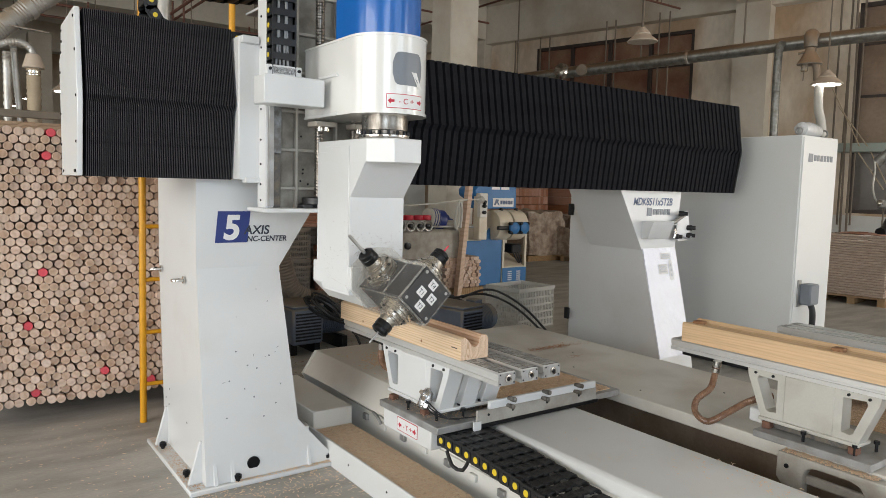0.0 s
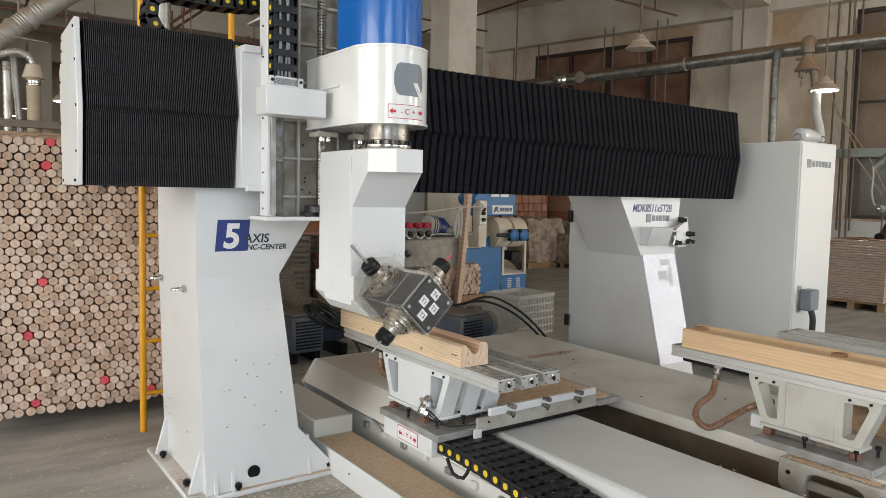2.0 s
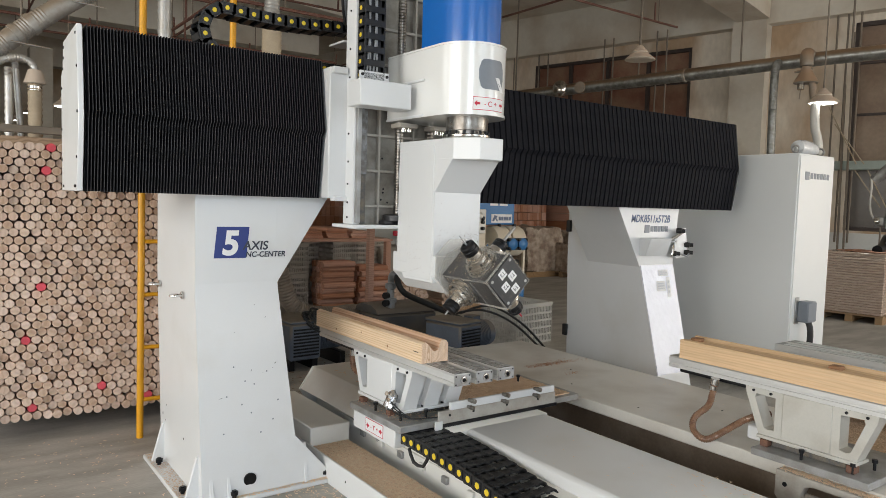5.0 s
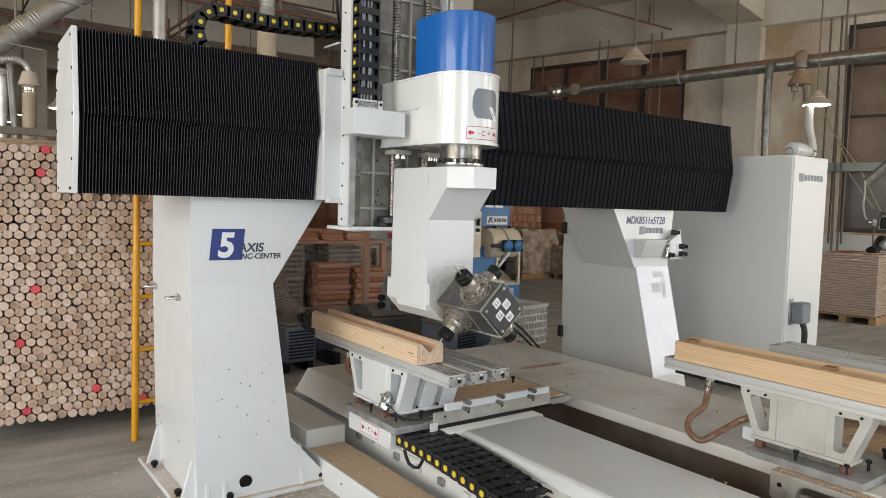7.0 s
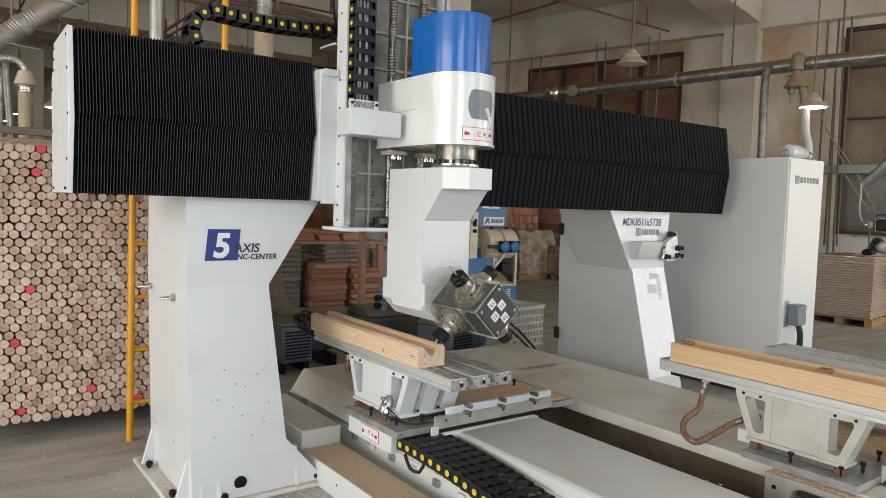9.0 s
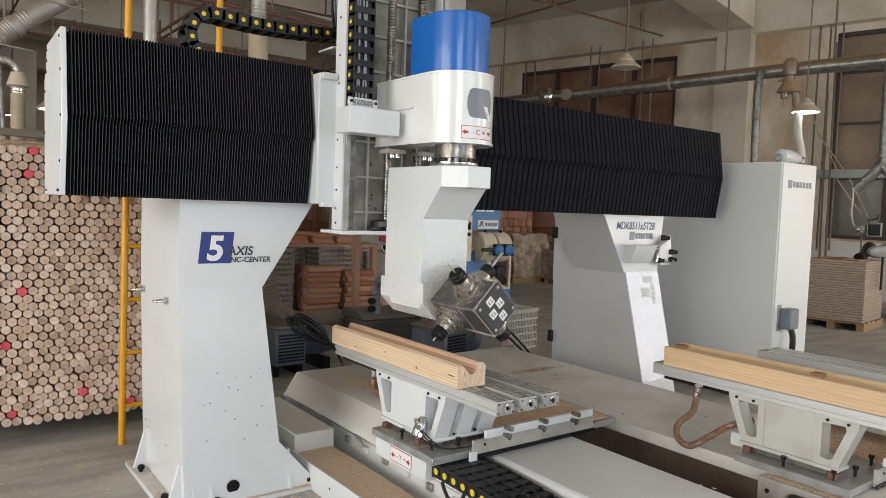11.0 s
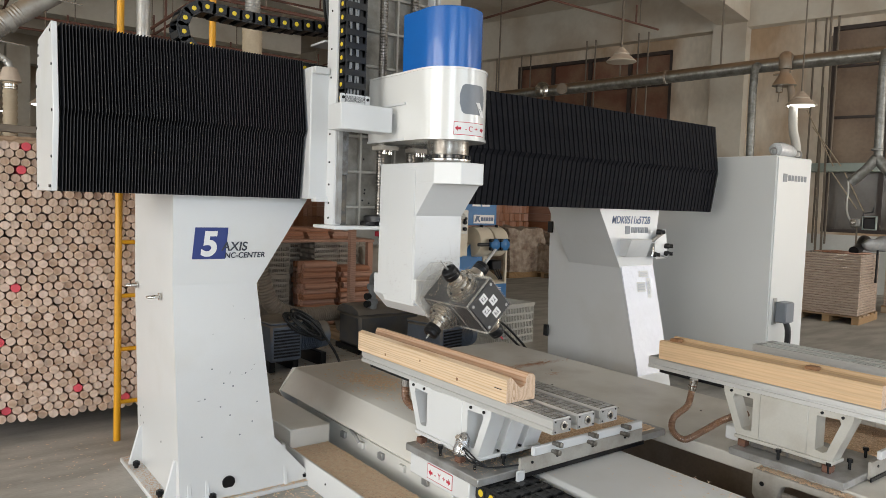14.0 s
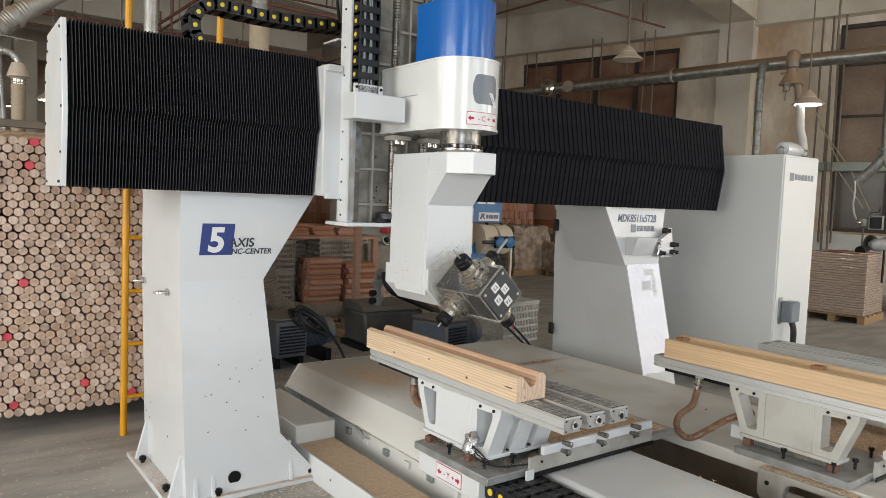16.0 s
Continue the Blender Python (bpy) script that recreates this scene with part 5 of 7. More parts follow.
chips("bed_shavings", 6500, (2.2, 2.78, 3.3, 4.4), 0.402, CHIP, "loose pile of pine shavings on the white bed", 0.011, 3, lambda x, y: 1.6 * math.exp(-((x - 2.47) / 0.12) ** 2 - ((y - 3.98) / 0.17) ** 2) + 0.03)
chips("red_shavings", 5000, (3.5, 4.15, 3.4, 4.0), 0.402, REDCHIP, "streak of reddish shavings on the white bed", 0.008, 4, lambda x, y: 1.1 * math.exp(-((y - 3.80) / 0.035) ** 2 - ((x - 3.72) / 0.24) ** 2) + 0.5 * math.exp(-((y - 3.5) / 0.03) ** 2 - ((x - 3.67) / 0.05) ** 2))
chips("bed_crumbs", 700, (2.27, 4.1, -0.2, 4.4), 0.4035, CHIP, "crumbs of wood scattered over the machine beds", 0.005, 5, lambda x, y: 0.0 if 2.8 < x < 3.3 else 0.7)
chips("bed_crumbs", 500, (2.3, 2.82, 0.3, 1.9), 0.4045, CHIP, "drift of shavings on the front cover", 0.008, 15, lambda x, y: math.exp(-((x - 2.72) / 0.08) ** 2))

channel = thing("chain_channel", "white sheet-metal channel filled with pine shavings", "cable channel", (1.9, 3.0, 0))
part("channel_floor", box(1.765, 2.02, 2.45, 3.97, 0.0, 0.125, 0.004), WHITE, channel)
part("sawdust_layer", box(1.768, 2.018, 2.46, 3.775, 0.125, 0.1255), SAWDUST, channel, "packed layer of sawdust")
part("channel_wall", box(1.752, 1.765, 2.45, 4.1, 0.0, 0.145, 0.002), WHITE, channel)
part("end_box", box(1.77, 2.03, 3.78, 4.6, 0.0, 0.235, 0.006), SHEET, channel)
for y in (3.7, 3.3, 2.9):
    part("screw", lathe(((0.006, 0), (0.005, 0.003)), Matrix.Translation((1.752, y, 0.08)) @ pose(0, 0, 0, 0, -90, 0), 8), NUT, channel)
chips("channel_shavings", 16000, (1.775, 2.015, 2.47, 3.77), 0.126, CHIP, "thick layer of pine shavings in the white channel", 0.0068, 6, lambda x, y: 0.95)
low_chain = thing("cable_chain", "black cable chain with yellow pegs in the floor channel", "cable chain", (1.9, 2.4, 0.1), "cable chains")
for k in range(16):
    link_ob(low_chain, Matrix.Translation(Vector((1.9, 2.42 - 0.07 * k, 0.10)) - Vector((1.9, 2.4, 0.1))) @ pose(0, 0, 0, 0, 0, 90), 0.07, 0.2, 0.05)
chips("floor_shavings", 2600, (1.0, 2.0, 2.3, 3.6), 0.001, CHIP, "pine shavings strewn over the floor by the column", 0.009, 7, lambda x, y: 0.75 if y > 3.3 else 0.35)
chips("plate_shavings", 2600, (1.2, 1.95, 3.505, 3.6), 0.029, CHIP, "shavings lying on the column's base plate", 0.006, 8, lambda x, y: 0.9 if x > 1.6 else 0.45)
chips("plate_shavings", 900, (0.98, 1.06, 3.53, 4.4), 0.029, SAWDUST, "sawdust lying on the column's base plate", 0.005, 18)
chips("floor_crumbs", 500, (-0.6, 1.0, 3.0, 5.0), 0.001, CHIP, "wood crumbs strewn over the dusty floor", 0.008, 9)


# ---- work tables ----
def slotted_bar(parent, x0, x1, y0, y1, z0, z1, pale=False):
    """An aluminium clamping rail: ribbed sides, a chamfered top, rows of cut pads, end screws."""
    g = 0.007
    if pale:
        g = 0.0045
    prof = [(x0, z0), (x1, z0), (x1, z0 + 0.018), (x1 - g, z0 + 0.021), (x1 - g, z0 + 0.028), (x1, z0 + 0.031), (x1, z1 - 0.008), (x1 - 0.008, z1), (x0 + 0.008, z1), (x0, z1 - 0.008), (x0, z0 + 0.031), (x0 + g, z0 + 0.028), (x0 + g, z0 + 0.021), (x0, z0 + 0.018)]
    bar = part("clamping_rail", prism(prof, "y", y0, y1), ALU, parent)
    pads = bmesh.new()
    n = int((y1 - y0 - 0.02) / 0.034)
    w = (x1 - x0 - 0.02) / 2
    for k in range(n):
        y = y0 + 0.012 + k * 0.034
        for c in range(2):
            xa = x0 + 0.01 + c * w + 0.004
            if (k + c) % 2:
                box(xa, xa + w - 0.008, y, y + 0.026, z1, z1 + 0.003, into=pads)
            else:
                box(xa, xa + w * 0.42, y, y + 0.026, z1, z1 + 0.003, into=pads)
                box(xa + w * 0.52, xa + w - 0.008, y, y + 0.026, z1, z1 + 0.003, into=pads)
    part("groove_bed", box(x0 + 0.009, x1 - 0.009, y0 + 0.004, y1 - 0.004, z1, z1 + 0.0008), PALEGROOVE if pale else GROOVE, bar)
    tagged(part("cut_pad_field", pads, PALEPAD if pale else PADLIGHT, bar, "worn slotted top of the rail", False), kind="stuff")
    xm, zm = (x0 + x1) / 2, (z0 + z1) / 2
    part("end_cap", box(x0 + 0.003, x1 - 0.003, y0 - 0.004, y0, z0 + 0.002, z1 - 0.006, 0.001), STEEL, bar)
    part("end_bolt", lathe(((0.018, 0), (0.018, 0.005), (0.013, 0.006)), Matrix.Translation((xm + 0.005, y0 - 0.004, zm)) @ pose(0, 0, 0, 90, 0, 0), 18), CHROME, bar)
    part("bolt_socket", lathe(((0.010, 0), (0.010, 0.001), (0.009, 0.0015)), Matrix.Translation((xm + 0.005, y0 - 0.0095, zm)) @ pose(0, 0, 0, 90, 0, 0), 12), NUT, bar)
    for sx, sz in ((-1, -1), (1, -1), (-1, 1), (1, 1)):
        part("screw", lathe(((0.004, 0), (0.004, 0.002)), Matrix.Translation((xm + sx * 0.04, y0 - 0.004, zm + sz * 0.02)) @ pose(0, 0, 0, 90, 0, 0), 6), NUT, bar)
    return bar


def stand(parent, x0, x1, ya, paint):
    """A cast stand: a middle block with a windowed bracket before and behind."""
    st = part("stand", box(x0, x1, ya + 0.305, ya + 0.54, 0.495, 0.722, 0.004), paint, parent)
    for s, y in ((1, ya + 0.54), (-1, ya + 0.305)):
        bm = bmesh.new()
        outer = [(0.0, 0.496), (0.115, 0.496), (0.12, 0.512), (0.19, 0.69), (0.195, 0.7215), (0.0, 0.7215)]
        hole = [(0.036, 0.53), (0.07, 0.524), (0.088, 0.532), (0.142, 0.675), (0.136, 0.694), (0.036, 0.69)]
        # a plate with a rounded opening, as a ring of quads between its outline and the hole
        for xa, xb in ((x0 + 0.003, x1 - 0.003),):
            rings = [[bm.verts.new((x, y + s * a, b)) for a, b in line] for x in (xa, xb) for line in (outer, hole)]
            for i in range(6):
                j = (i + 1) % 6
                bm.faces.new((rings[0][i], rings[0][j], rings[1][j], rings[1][i]))
                bm.faces.new((rings[2][i], rings[3][i], rings[3][j], rings[2][j]))
                bm.faces.new((rings[0][i], rings[2][i], rings[2][j], rings[0][j]))
                bm.faces.new((rings[1][i], rings[1][j], rings[3][j], rings[3][i]))
        bmesh.ops.recalc_face_normals(bm, faces=bm.faces[:])
        br = part("bracket", bm, paint, st, smooth=False)
        for a in (0.06, 0.15):
            part("bracket_bolt", rod((x0 + 0.0025, y + s * a, 0.707), (x0 - 0.004, y + s * a, 0.707), 0.007, 8), NUT, br)
    return st


REAR_SET = 0.19


def work_table(x, ya, label):
    """A sliding work table whose work piece ends at ya; x: the outer edge of its first rail."""
    table = thing("work_table", label, "work table", (x + 0.4, ya, 0.5), "sliding work tables")
    d = x - 1.966
    for a, b in ((1.966, 2.067), (2.10, 2.205), (2.236, 2.345)) if x < 2.5 else ((1.966, 2.067), (2.715, 2.82), (2.845, 2.95)):
        back = 0.0 if x < 2.5 or a < 2.0 else REAR_SET
        slotted_bar(table, a + d, b + d, ya - 0.247 - back, ya + 1.20 - back, 0.722 + 0.16 * back, 0.783 + 0.16 * back, x > 2.5)
        if back:
            part("rail_shim", box(a + d + 0.01, b + d - 0.01, ya + 0.1, ya + 0.8, 0.7222, 0.722 + 0.16 * back), SHADEDWHITE, table)
        # same white paint on both tables; the second has its shade painted in
        stand(table, a + d - 0.004, b + d - 0.012, ya, SHADEDWHITE if x > 2.5 else WHITE)
    part("base_plate", box(1.898 + d, 3.2 + d, ya + 0.105, ya + 0.65, 0.405, 0.44, 0.003), STEEL, table)
    part("sawdust_layer", box(2.40 + d, 3.15 + d, ya + 0.14, ya + 0.62, 0.44, 0.446), SAWDUST, table, "packed layer of sawdust")
    if x < 2.5:
        part("saddle", box(1.906 + d, 2.06 + d, ya + 0.17, ya + 0.62, 0.305, 0.405, 0.006), WHITE, table)
    bar = part("stop_bar", box(2.195 + d, 2.96 + d, ya + 0.075, ya + 0.098, 0.492, 0.532, 0.004), WHITE, table)
    part("wiper_strip", box(2.13 + d, 2.98 + d, ya + 0.09, ya + 0.104, 0.41, 0.49), DULL, table)
    part("wiper_lip", box(2.12 + d, 2.99 + d, ya + 0.082, ya + 0.0895, 0.402, 0.422, 0.002), NUT, table)
    for xx in (2.2, 2.36, 2.6, 2.84):
        part("wiper_screw", lathe(((0.007, 0), (0.006, 0.004)), Matrix.Translation((xx + d, ya + 0.09, 0.462)) @ pose(0, 0, 0, 90, 0, 0), 8), NUT, table)
    for xx in (2.265, 2.505, 2.745):
        part("stop_pin", lathe(((0.010, 0), (0.010, 0.02), (0.0125, 0.021), (0.0125, 0.032), (0.011, 0.033), (0.011, 0.037), (0.0125, 0.038), (0.0125, 0.05), (0.008, 0.052)), Matrix.Translation((xx + d + 0.05, ya + 0.076, 0.533)) @ pose(0, 0, 0, 88, 0, 4), 14), THREAD, bar)
        part("stop_pin", lathe(((0.010, 0), (0.010, 0.018), (0.0125, 0.019), (0.0125, 0.03), (0.011, 0.031), (0.011, 0.035), (0.0125, 0.036), (0.0125, 0.046), (0.008, 0.048)), Matrix.Translation((xx + d + 0.045, ya + 0.076, 0.497)) @ pose(0, 0, 0, 88, 0, 4), 14), THREAD, bar)
    for xx, yy in ((1.935, 0.42), (1.96, 0.2), (2.34, 0.2), (3.0, 0.16), (3.05, 0.5), (2.45, 0.56), (2.1, 0.17)):
        part("set_screw", lathe(((0.007, 0), (0.007, 0.035), (0.013, 0.035), (0.013, 0.05)), Matrix.Translation((xx + d, ya + yy, 0.44)), 10), NUT, table)
    for yy in (0.60, 0.30) if x < 2.5 else ():
        part("rusty_block", box(1.945 + d, 1.985 + d, ya + yy - 0.01, ya + yy + 0.03, 0.44, 0.468, 0.004), RUST, table)
    part("riser", box(2.0 + d, (2.34 if x < 2.5 else 2.06) + d, ya + 0.25, ya + 0.60, 0.44, 0.478, 0.003), GROOVE, table)
    flange = part("stand_flange", box(1.955 + d, (2.345 if x < 2.5 else 2.075) + d, ya + 0.185, ya + 0.66, 0.478, 0.4955, 0.003), SHADEDWHITE if x > 2.5 else WHITE, table)
    for xx in (1.985, 2.10, 2.15, 2.23, 2.29) if x < 2.5 else (1.98, 2.05):
        for yy in (0.205, 0.64):
            part("flange_bolt", lathe(((0.009, 0), (0.009, 0.008), (0.005, 0.008), (0.005, 0.004)), Matrix.Translation((xx + d, ya + yy, 0.4955)), 10), NUT, flange)
    if x > 2.5:
        for yy in (0.19, 0.60):
            part("rusty_block", box(1.955 + d, 2.0 + d, ya + yy, ya + yy + 0.04, 0.44, 0.476, 0.004), RUST, table)
    part("under_rail", box(1.985 + d, 2.05 + d, ya + 0.735, ya + 1.14, 0.70, 0.7215, 0.003), NUT, table)
    if x > 2.5:
        return table
    hose = tube([(2.02 + d, ya + 0.84, 0.715), (2.02 + d, ya + 0.845, 0.64), (2.03 + d, ya + 0.84, 0.58), (2.06 + d, ya + 0.79, 0.55), (2.12 + d, ya + 0.72, 0.58), (2.16 + d, ya + 0.66, 0.62)], 0.019, 12, 0.003, 0.012)
    part("vacuum_hose", hose, HOSE, table, "brown ribbed vacuum hose")
    part("hose_clip", rod((2.02 + d, ya + 0.84, 0.66), (2.02 + d, ya + 0.84, 0.722), 0.023, 14), CHROME, table)
    foil = lathe(((0.008, -0.05), (0.026, -0.035), (0.034, 0.0), (0.028, 0.03), (0.012, 0.05)), Matrix.Translation((1.94 + d, ya + 0.27, 0.535)) @ pose(0, 0, 0, 0, 20, 0), 14)
    for v in foil.verts:
        v.co += 0.013 * noise.noise_vector(v.co * 45)
    air = part("foil_wrap", foil, FOIL, table, "crumpled silver foil round the air valve")
    for k in range(3):
        part("air_fitting", rod((1.94 + d, ya + 0.28, 0.51 + 0.025 * k), (1.905 + d, ya + 0.22 + 0.02 * k, 0.52 + 0.03 * k), 0.011, 10), CHROME, air)
        part("air_line", tube([(1.93 + d, ya + 0.26, 0.53), (1.92 + d, ya + 0.2, 0.49 + 0.02 * k), (2.0 + d, ya + 0.16, 0.455), (2.14 + d, ya + 0.1, 0.46)], 0.0035, 6), BLACK, air)
    part("limit_plate", box(2.10 + d, 2.15 + d, ya + 0.08, ya + 0.09, 0.37, 0.44, 0.003), WHITE, table)
    part("limit_switch", box(2.11 + d, 2.14 + d, ya + 0.06, ya + 0.08, 0.35, 0.39, 0.004), NUT, table)
    if x > 2.5:
        return table
    pl = part("travel_plate", box(1.9045 + d, 1.9055 + d, ya + 0.285, ya + 0.475, 0.325, 0.396), RED, table)
    part("plate_face", box(1.9035 + d, 1.9045 + d, ya + 0.2885, ya + 0.4715, 0.3285, 0.3925), DECALWHITE, pl)
    writing("- Y +", 0.040, on_side(1.903 + d, ya + 0.417, 0.346), RED, pl)
    for yy, s in ((0.446, 1), (0.312, -1)):
        ar = bmesh.new()
        q = [(ya + yy + dy * s, 0.357 + dz) for dy, dz in ((-0.014, -0.006), (0.001, -0.006), (0.001, -0.015), (0.016, 0), (0.001, 0.015), (0.001, 0.006), (-0.014, 0.006))]
        prism(q, "x", 1.9025 + d, 1.9035 + d, into=ar)
        part("arrow", ar, RED, pl)
    return table


TABLE_Y = 2.117
table_1 = work_table(1.966, TABLE_Y, "steel sliding work table with three aluminium rails on white stands")
table_2 = work_table(3.303, 1.23, "resting steel work table with three aluminium rails on white stands")
run = part("drag_chain", box(1.945, 2.2, TABLE_Y + 0.16, TABLE_Y + 0.24, 0.325, 0.40, 0.004), BLACK, table_1)
for k in range(22):
    link_ob(table_1, Matrix.Translation(Vector((2.075, TABLE_Y + 0.13 - 0.068 * k, 0.365 - 0.0004 * k * k)) - BASE[table_1.name]) @ pose(0, 0, 0, 0, 0, 90), 0.068, 0.26, 0.065)
part("cable_loop", tube([(1.94, TABLE_Y + 0.08, 0.33), (1.93, TABLE_Y + 0.02, 0.28), (1.94, TABLE_Y - 0.05, 0.28), (1.95, TABLE_Y - 0.08, 0.34)], 0.009, 8), BLACK, table_1)

ARCH = [(1.22, 0.10), (1.33, 0.10), (1.335, 0.30), (1.36, 0.335), (1.40, 0.35), (1.56, 0.35), (1.595, 0.335), (1.608, 0.30), (1.61, 0.19), (1.66, 0.205), (1.71, 0.235), (1.735, 0.262), (1.735, 0.385), (1.22, 0.385)]
cradle = part("cast_cradle", prism(ARCH, "x", 3.205, 3.266, 0.008, seg=2), CASTGREY, table_2, "dusty grey arched casting")
part("cradle_tie", box(3.24, 3.262, 1.31, 1.62, 0.255, 0.30, 0.006), CASTGREY, cradle)
part("cradle_bolt", lathe(((0.011, 0), (0.011, 0.003)), Matrix.Translation((3.205, 1.685, 0.325)) @ pose(0, 0, 0, 0, -90, 0), 12), NUT, cradle)
big = tube([(3.28, 2.123, 0.715), (3.28, 2.135, 0.64), (3.27, 2.15, 0.57), (3.24, 2.205, 0.50), (3.24, 2.208, 0.43), (3.25, 2.14, 0.398), (3.28, 2.05, 0.465), (3.32, 1.985, 0.525), (3.38, 1.95, 0.55), (3.46, 1.92, 0.56)], 0.0155, 14, 0.003, 0.0095)
for p, q in (((3.28, 2.123, 0.722), (3.28, 2.127, 0.69)), ((3.28, 2.129, 0.684), (3.28, 2.132, 0.662)), ((3.375, 1.953, 0.549), (3.40, 1.942, 0.553))):
    part("hose_clip", rod(p, q, 0.0225, 14), CHROME, table_2)
part("air_box", box(3.345, 3.43, 1.89, 1.97, 0.44, 0.51, 0.006), WHITE, table_2)
part("vacuum_hose", big, HOSE, table_2, "sagging brown ribbed vacuum hose")


def timber(ya, x0, carved, length=1.205, top=0.888):
    """A pine work piece on the rails: carved with a long hollow, or sawn plain."""
    ob = thing("work_piece", "pine beam with a freshly carved long hollow on the rails" if carved else "plain sawn pine beam resting on the rails", "timber", (x0 + 0.08, ya, 0.786), "pine work pieces")
    zb = 0.7865
    if carved:
        w = 0.162
        prof = [(0, zb), (w, zb), (w, zb + 0.092), (w - 0.012, zb + 0.108), (w - 0.042, zb + 0.112), (w - 0.052, zb + 0.098), (w - 0.056, zb + 0.075), (w - 0.066, zb + 0.061), (0.078, zb + 0.057), (0.062, zb + 0.066), (0.05, zb + 0.082), (0.024, zb + 0.107), (0, zb + 0.098)]
    else:
        w = 0.165
        prof = [(0, zb), (w, zb), (w, zb + 0.108), (w * 0.85, zb + 0.112), (w * 0.72, zb + 0.098), (w * 0.5, zb + 0.093), (0.04, zb + 0.099), (0.012, zb + 0.102), (0, zb + 0.099)]
    prof = [(x0 + a, b) for a, b in prof]
    bm = prism(prof, "y", ya, ya + length)
    for f in bm.faces:
        n = f.normal
        f.material_index = 1 if abs(n.y) > 0.9 else (2 if carved and f.calc_center_median().z > zb + 0.055 and f.calc_center_median().x > x0 + 0.03 else 0)
    me = mesh_of("beam_wood", bm, (PINE if carved else PLAINPINE, PINEEND, PINECUT))
    me.transform(Matrix.Translation(-BASE[ob.name]))
    p = new("beam_wood", me)
    p.parent = ob
    if not carved:
        for y in (1.065, 0.33):
            part("wood_plug", box(x0 + 0.05, x0 + 0.105, ya + y - 0.026, ya + y + 0.026, zb + 0.085, zb + 0.112, 0.004), DARKPINE, ob)
    else:
        for y in (0.75, 1.05, 0.4):
            part("knot", lathe(((0.009, 0), (0.006, 0.0015)), Matrix.Translation((x0 + 0.015, ya + y, zb + 0.101)) @ pose(0, 0, 0, 0, -20, 0), 10), PINECUT, ob)
        for y, z, r in ((0.33, 0.03, 0.008), (0.62, 0.055, 0.006), (0.93, 0.025, 0.007)):
            part("knot", lathe(((r, 0), (r * 0.7, 0.0008)), Matrix.Translation((x0, ya + y, zb + z)) @ pose(0, 0, 0, 0, -90, 0), 10), DARKPINE, ob)
        part("crack", box(x0 - 0.0008, x0, ya + 0.03, ya + 0.075, zb + 0.05, zb + 0.054), FRAMEBROWN, ob)
    return ob


piece_1 = timber(TABLE_Y, 1.946, True)
piece_2 = timber(1.23, 3.283, False, 1.12)
table_chips = chips("table_shavings", 11000, (1.92, 3.15, TABLE_Y + 0.13, TABLE_Y + 0.62), 0.447, CHIP, "heaped shavings on the work table plate", 0.0055, 10, lambda x, y: (0.95 if x > 2.36 else 0.22))
chips("table_shavings", 3000, (3.75, 4.5, 1.36, 1.86), 0.447, CHIP, "heaped shavings on the resting work table plate", 0.007, 11)
chips("cradle_shavings", 520, (3.212, 3.262, 1.3, 1.72), 0.386, CHIP, "shavings in the cast cradle of the resting table", 0.009, 12)
rows_t = [(t, ty - TABLE_Y) for t, dx, dz, ty in MOVES]
for ob in (table_1, piece_1, table_chips):
    b = Vector(ob.location)
    keyed(ob, [(t, Matrix.Translation(b + Vector((0, dy, 0)))) for t, dy in rows_t])

# ---- control cabinet ----
cab = thing("control_cabinet", "tall white-grey steel control cabinet", "cabinet", (6.2, 3.7, 0))
part("body", box(5.9, 6.50, 3.145, 4.75, 0.05, 2.10, 0.004), CABINET, cab)
part("plinth", box(5.93, 6.47, 3.18, 4.7, 0.0, 0.05), NUT, cab)
part("front_door", box(5.915, 6.485, 3.135, 3.145, 0.08, 2.085, 0.002), CABINET, cab)
part("logo_mark", box(6.00, 6.07, 3.132, 3.135, 1.88, 1.95, 0.001), DECALGREY, cab)
for k in range(6):
    part("logo_bar", box(6.09 + 0.055 * k, 6.13 + 0.055 * k, 3.132, 3.135, 1.89, 1.94), DECALGREY, cab)
sock = part("power_socket", box(5.99, 6.14, 3.03, 3.13, 0.66, 0.84, 0.012), DECALGREY, cab, "grey power socket with a black plug")
part("socket_plate", box(5.96, 6.02, 3.125, 3.135, 0.64, 0.87, 0.002), STEEL, sock)
part("plug", tube([(6.07, 3.07, 0.67), (6.075, 3.05, 0.62), (6.08, 3.045, 0.55), (6.085, 3.05, 0.45), (6.09, 3.06, 0.1)], 0.026, 10), BLACK, sock)
for x in (5.98, 6.40):
    ring = tube([(x, 3.22 + 0.03 * math.cos(a * 0.5236), 2.14 + 0.03 * math.sin(a * 0.5236)) for a in range(13)], 0.008, 8)
    part("lifting_eye", ring, STEEL, cab)
bag = lathe(((0.02, -0.16), (0.06, -0.14), (0.07, -0.05), (0.065, 0.05), (0.05, 0.14), (0.01, 0.16)), Matrix.Translation((6.2, 3.25, 2.165)) @ pose(0, 0, 0, 0, 90, 0), 16)
for v in bag.verts:
    v.co += 0.012 * noise.noise_vector(v.co * 14)
tagged(new("plastic_bag", mesh_of("plastic_bag", bag, PLASTIC, True)), "rolled clear plastic bag on the cabinet", "bag")
hoze = thing("pale_hose", "pale hose hanging beneath the lit lamp", "hose", (10.97, 5.52, 2.0))
part("hose_pipe", tube([(10.86, 5.58, 3.26), (10.84, 5.55, 2.9), (10.9, 5.5, 2.5), (11.0, 5.45, 1.0), (11.0, 5.45, 0.0)], 0.062, 14, 0.003, 0.05), CRATE, hoze)
